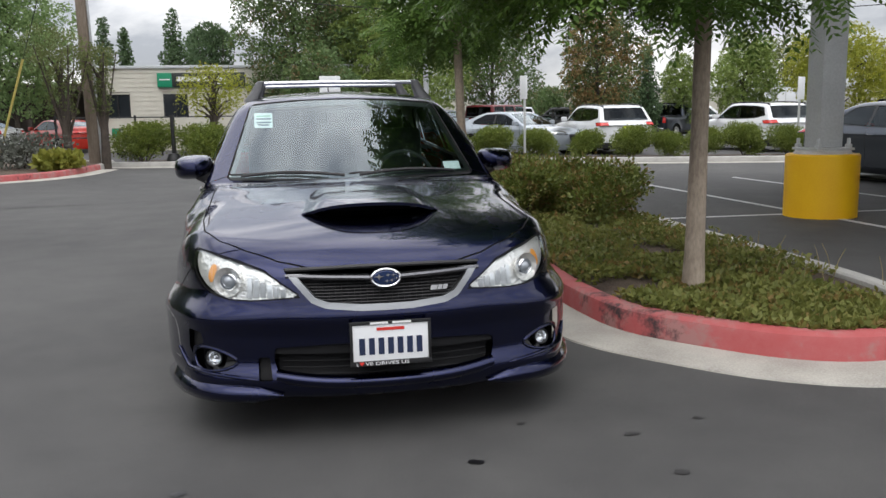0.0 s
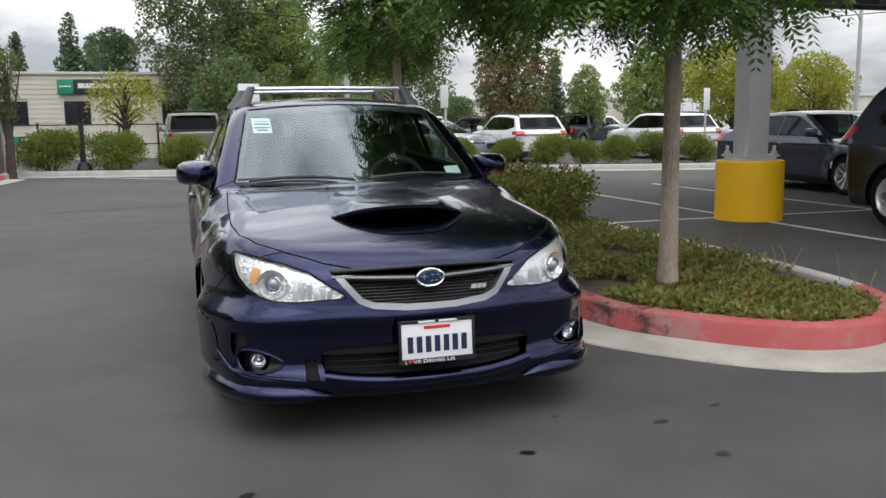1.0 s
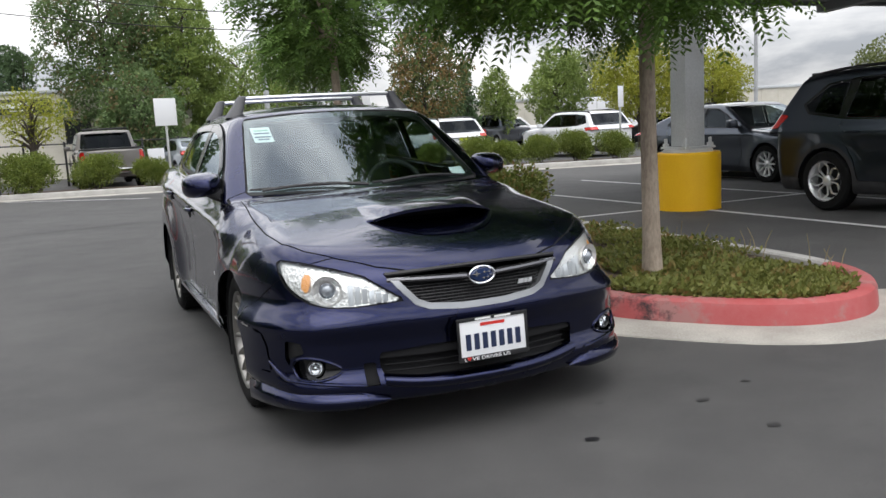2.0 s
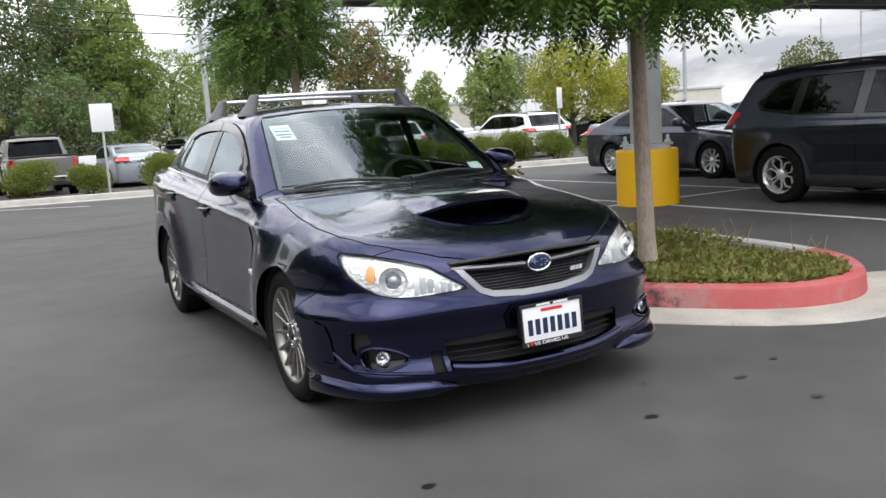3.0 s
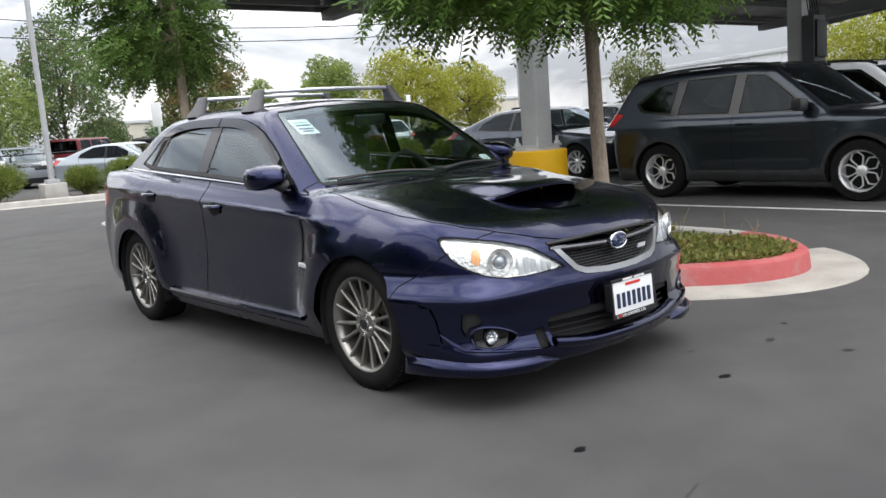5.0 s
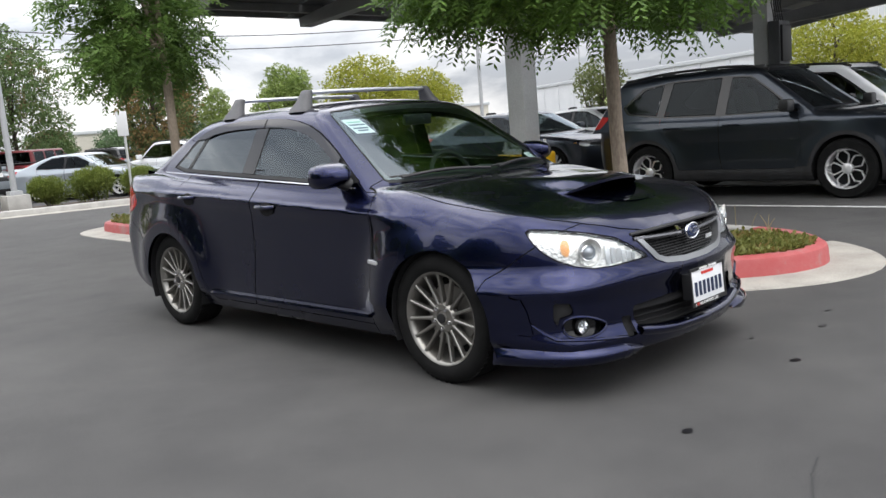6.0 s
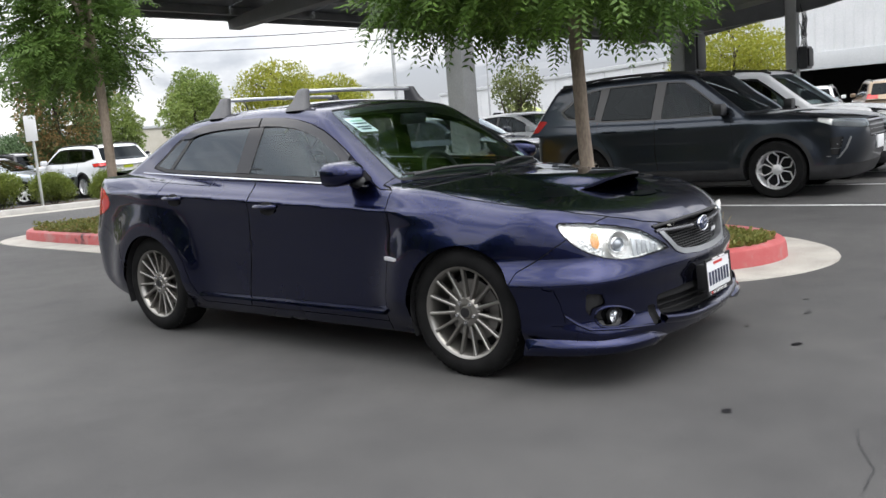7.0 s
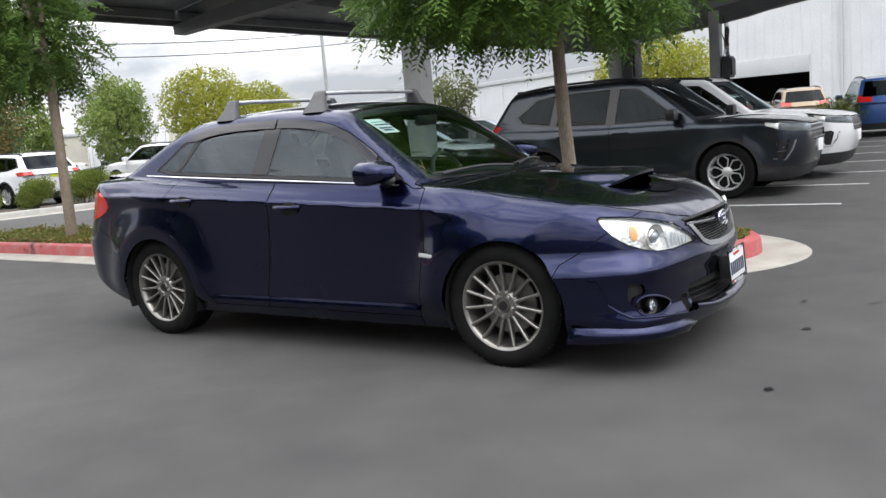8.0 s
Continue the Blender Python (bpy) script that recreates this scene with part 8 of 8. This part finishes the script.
pinnate_tree("slim young street tree with feathery green leaves", 2.25, -0.34, (0.10, 0.16), 1.95,
             [(-0.3, 0.25, 2.45, 0.75, 0.5), (-0.95, -0.2, 2.12, 0.55, 0.36), (0.42, -0.35, 2.12, 0.5, 0.34), (-0.95, 0.75, 2.2, 0.6, 0.38), (0.4, 0.85, 2.15, 0.55, 0.36), (-0.3, -0.65, 2.1, 0.5, 0.36), (-0.35, 0.3, 3.2, 1.0, 0.7), (-1.2, 0.35, 2.6, 0.6, 0.45), (0.62, 0.25, 2.6, 0.6, 0.45), (-0.3, 1.25, 2.45, 0.6, 0.45), (-1.45, 0.1, 2.15, 0.4, 0.3), (-0.2, 0.0, 4.0, 0.8, 0.6)], 4000, 11, 0.066)
pinnate_tree("slim young street tree in the island's far end", 2.35, 7.3, (-0.22, -0.35), 2.2,
             [(-0.3, -0.2, 2.75, 0.75, 0.55), (-0.75, -0.3, 2.5, 0.55, 0.42), (0.15, 0.2, 2.45, 0.5, 0.4), (-0.6, 0.6, 2.45, 0.55, 0.42), (-0.05, 0.8, 2.55, 0.55, 0.42), (-0.35, -0.1, 3.6, 0.95, 0.72), (-0.95, 0.0, 3.2, 0.6, 0.5), (0.2, 0.4, 3.1, 0.6, 0.5), (-0.3, 0.0, 4.5, 0.9, 0.7), (-0.75, -0.2, 4.2, 0.65, 0.6)], 2300, 12, 0.075, M_LEAF_BRIGHT, 1.45)

TREES = [
    ("tree", "broad mid green tree beyond the office", -11.4, 33.0, 8.6, 5.0, 1.6, M_LEAF_MID, "round", 4200, 0.24),
    ("tree", "tall dense dark tree with rusty tint", 0.1, 34.5, 10.5, 4.6, 0.3, M_LEAF_DARK, "column", 6500, 0.22),
    ("tree", "tall dense dark green tree", 2.7, 37.4, 10.0, 4.0, 0.3, M_LEAF_DARK, "column", 5500, 0.22),
    ("tree", "tall mid green tree beside dark trees", 3.4, 34.4, 8.4, 3.4, 0.3, M_LEAF_LIGHT, "round", 4500, 0.22),
    ("tree", "upright green tree with rusty patches", 11.9, 27.2, 5.7, 3.4, 0.7, M_LEAF_RUST, "round", 4500, 0.18),
    ("pine_tree", "small dark pine behind parked cars", 17.2, 34.8, 4.5, 1.5, 0.5, M_LEAF_PINE, "cone", 1500, 0.2),
    ("tree", "light green rounded tree", 19.3, 29.3, 4.7, 3.1, 1.0, M_LEAF_LIGHT, "round", 3200, 0.18),
    ("tree", "small light green tree behind pickups", 19.6, 35.9, 4.2, 2.0, 0.8, M_LEAF_LIGHT, "round", 2000, 0.18),
    ("tree", "bright yellow green rounded tree", 21.4, 25.8, 4.7, 4.0, 1.3, M_LEAF_YELLOW, "round", 3600, 0.18),
    ("tree", "yellow green tree by white warehouse", 29.5, 30.6, 4.5, 4.0, 1.2, M_LEAF_YELLOW, "round", 3000, 0.20),
    ("tree", "yellow green tree behind the carport", 29.9, 8.6, 4.4, 4.6, 1.2, M_LEAF_YELLOW, "round", 3600, 0.18),
    ("tree", "light green tree behind parked cars", 5.7, 33.8, 5.3, 4.2, 1.2, M_LEAF_LIGHT, "round", 3400, 0.18),
    ("tree", "dense green and rust tree", 10.2, 38.0, 7.6, 5.0, 1.6, M_LEAF_DARK, "round", 3600, 0.22),
    ("pine_tree", "dark pine behind the office", -7.2, 52.1, 8.2, 2.6, 1.5, M_LEAF_PINE, "cone", 2200, 0.28),
    ("pine_tree", "shorter dark pine behind the office", -6.0, 52.4, 7.0, 1.7, 1.5, M_LEAF_PINE, "cone", 1400, 0.28),
    ("pine_tree", "dark pine behind the office", -11.7, 53.5, 7.8, 1.7, 1.5, M_LEAF_PINE, "cone", 1500, 0.28),
    ("pine_tree", "dark pine behind the office", -10.5, 53.6, 7.1, 1.6, 1.5, M_LEAF_PINE, "cone", 1400, 0.28),
    ("tree", "dark upright tree beside the office", -3.5, 36.4, 5.3, 2.3, 0.8, M_LEAF_PINE, "vase", 1900, 0.20),
    ("tree", "small airy yellow green maple by hedge", -2.55, 21.6, 2.85, 2.3, 1.5, M_LEAF_YELLOW, "round", 650, 0.12),
    ("tree", "olive vase shaped small tree in planter", -6.15, 18.9, 3.35, 1.75, 1.5, M_LEAF_OLIVE, "vase", 800, 0.10),
    ("tree", "olive vase shaped small tree in planter", -5.3, 19.3, 3.2, 1.1, 1.5, M_LEAF_OLIVE, "vase", 520, 0.10),
    ("tree", "distant hazy grey green tree", 36.5, 53.6, 7.0, 5.0, 1.5, M_LEAF_OLIVE, "round", 1600, 0.28),
    ("tree", "distant dark green tree", 20.2, 61.4, 3.5, 4.0, 0.5, M_LEAF_DARK, "round", 2000, 0.30),
    ("tree", "distant dark green tree", 26.0, 60.0, 3.2, 6.0, 0.5, M_LEAF_PINE, "round", 2000, 0.30),
    ("tree", "rounded green tree before the office end", 0.9, 29.0, 3.9, 3.2, 0.4, M_LEAF_DARK, "round", 2600, 0.2),
    ("shrub", "tall spiky grey green shrub behind parked suv", 18.9, 11.5, 2.55, 1.7, 0.5, M_LEAF_OLIVE, "vase", 900, 0.14),
]
# unseen trees across the lot, added for the sedan's panels and glass to mirror
for k, ty in enumerate((3.5, 7.5, 12.0)):
    TREES.append(("tree", "unseen dark green tree across the lot for reflections", -15.5 - 0.8 * (k % 3), ty, 6.6 + 1.2 * (k % 2), 5.6, 0.7, (M_LEAF_DARK, M_LEAF_MID)[k % 3 == 1], "round", 2600, 0.5))
for tx, ty in ((-13.6, 15.6), (-14.2, 20.2), (-17.6, 17.8)):
    TREES.append(("tree", "unseen tall dark green corner tree for reflections", tx, ty, 10.4, 5.6, 0.9, M_LEAF_DARK, "round", 2600, 0.45))
for k, (nm, lb, x, y, hgt, wid, bs, mt, shp, cnt, lf_size) in enumerate(TREES):
    far_tree(nm, lb, x, y, hgt, wid, bs, mt, shp, int(cnt * 4.4), lf_size * 0.64, 20 + k)


def bush(label, x, y, r, hgt, mat, count, leaf, seed, name="bush", group=""):
    rng = np.random.default_rng(seed)
    t = thing(name, label, "bush", pose(x, y, ground_z(x, y) + 0.10), group)
    clumps = []
    for k in range(12):
        a, v = k * 2.4, 0.30 + 0.5 * rng.random()
        q = r * 0.55 * math.sqrt(rng.random())
        clumps.append((q * math.cos(a), q * math.sin(a), hgt * v, r * 0.5, hgt * 0.32))
    pos, d = crown_points(clumps, count, rng, 0.45)
    pos[:, 2] = np.maximum(pos[:, 2], 0.02 + 0.06 * rng.random(count))
    along = unit(d + rng.normal(size=d.shape) * 0.6 + np.array([0, 0, 0.3]))
    part("foliage", quad_mesh("foliage", leaf_quads(pos, along, leaf * (0.6 + 0.8 * rng.random(count)), 0.3, rng)), mat, t)
    for k in range(6):
        a = k * 1.05
        g = Geo().tube([(0.05 * math.cos(a), 0.05 * math.sin(a), -0.05), (r * 0.35 * math.cos(a), r * 0.35 * math.sin(a), hgt * 0.4), (r * 0.5 * math.cos(a), r * 0.5 * math.sin(a), hgt * 0.65)], [0.018, 0.012, 0.006], 5)
        part("stem", g, M_DARKBARK, t)
    return t


b_a = bush("rounded clipped green shrub behind kerb", -4.48, 20.5, 1.05, 1.1, M_LEAF_BUSH, 12000, 0.062, 41, group="shrubs behind the far kerb")
b_b = bush("rounded clipped green shrub behind kerb", -2.72, 20.0, 0.88, 1.02, M_LEAF_BUSH, 11000, 0.062, 42, group="shrubs behind the far kerb")
row = [(-1.0, 0.92, 0), (0.45, 0.82, 1), (2.3, 0.92, 0), (4.3, 0.78, 1), (5.3, 0.92, 1), (6.5, 0.78, 0), (7.75, 0.78, 1), (8.95, 0.82, 0), (9.9, 0.72, 1), (10.8, 0.78, 0), (11.85, 0.92, 1), (12.95, 0.78, 0), (14.2, 0.78, 1), (15.7, 0.82, 0)]
for k, (bx, sc, which) in enumerate(row):
    by = far_kerb_y(bx) + 1.15
    src = b_a if which == 0 else b_b
    ob = copy_thing(src, pose(bx, by, ground_z(bx, by) + 0.10, 0, 0, 47 * k) @ Matrix.Diagonal((0.78 * sc, 0.78 * sc, 0.9 * sc, 1)))
bush("dense rounded shrub at the bay end", 21.4, 0.5, 0.75, 1.05, M_LEAF_BUSH, 4200, 0.05, 43)
bush("silvery lavender mound in mulch", -7.2, 18.4, 1.3, 0.85, M_LAVENDER, 2600, 0.10, 44)
bush("yellow green grass tuft in mulch", -5.95, 16.9, 0.6, 0.4, M_GRASSY, 1400, 0.16, 45)
for k, (hx, hy, hr, hh) in enumerate([(2.95, 3.35, 0.62, 0.62), (2.15, 3.7, 0.55, 0.60), (3.05, 4.45, 0.58, 0.62), (2.2, 4.8, 0.6, 0.66), (2.75, 5.5, 0.6, 0.64)]):
    bush("dense clipped hedge shrub with bronze tips", hx, hy, hr, hh, M_LEAF_HEDGE, 8000, 0.045, 50 + k, "hedge_shrub", "hedge shrubs in the island")


def ground_cover():
    rng = np.random.default_rng(3)
    poly = isl - 0.14 * isl_n
    want = 52000
    pts = []
    x0, y0, x1, y1 = poly[:, 0].min(), poly[:, 1].min(), poly[:, 0].max(), poly[:, 1].max()
    p = np.stack([x0 + (x1 - x0) * rng.random(want * 2), y0 + (y1 - y0) * rng.random(want * 2) ** 1.7], 1)
    p = p[outline_distance(p[:, 0], p[:, 1], poly) < 0.02][:want]
    n = len(p)
    lump = np.array([noise.noise(Vector((a * 2.1, b * 2.1, 0.0))) for a, b in p]) * 0.5 + 0.5
    thin = np.array([noise.noise(Vector((a * 1.3 + 9, b * 1.3, 3.0))) for a, b in p])
    inward = -outline_distance(p[:, 0], p[:, 1], isl)
    bay = np.clip((p[:, 0] - 2.75) / 0.35, 0, 1)
    keep = (thin > -0.42 + 0.1 * rng.random(n)) & (rng.random(n) < 1 - bay * np.clip(1.25 - inward / 0.42, 0, 1))
    p, lump = p[keep], lump[keep]
    n = len(p)
    gz0 = np.array([ground_z(a, b) for a, b in p])
    z = 0.105 + gz0 + (0.02 + (0.15 - 0.09 * np.clip((0.3 - p[:, 1]) / 0.8, 0, 1) * np.clip((p[:, 0] - 1.6) / 0.6, 0, 1)) * lump) * rng.random(n) ** 0.6
    pos = np.stack([p[:, 0], p[:, 1], z], 1)
    along = unit(rng.normal(size=(n, 3)) * np.array([1, 1, 0.6]) + np.array([0, 0, 0.55]))
    ob = part("ground_cover", quad_mesh("ground_cover", leaf_quads(pos, along, 0.045 * (0.6 + 0.8 * rng.random(n)), 0.27, rng)), M_LEAF_COVER)
    tagged(ob, "low spreading green ground cover plants in island", "ground cover", kind="stuff")
    # dry seed stalks along the bay side
    g = Geo()
    for _ in range(20):
        x, y = 3.42 - 0.5 * rng.random(), -1.2 + 1.9 * rng.random()
        hgt = 0.10 + 0.14 * rng.random()
        a = rng.random() * 6.3
        g.tube([(x, y, 0.12), (x + 0.03 * math.cos(a), y + 0.03 * math.sin(a), 0.12 + hgt * 0.6), (x + 0.07 * math.cos(a), y + 0.07 * math.sin(a), 0.12 + hgt)], [0.003, 0.0025, 0.002], 4)
    tagged(part("dry_weed", g, M_DRY), "thin dry weed stalks among ground cover", "weed", kind="stuff")


M_DRY = plain("dry_stalk", (0.30, 0.24, 0.12), 0.8)
ground_cover()
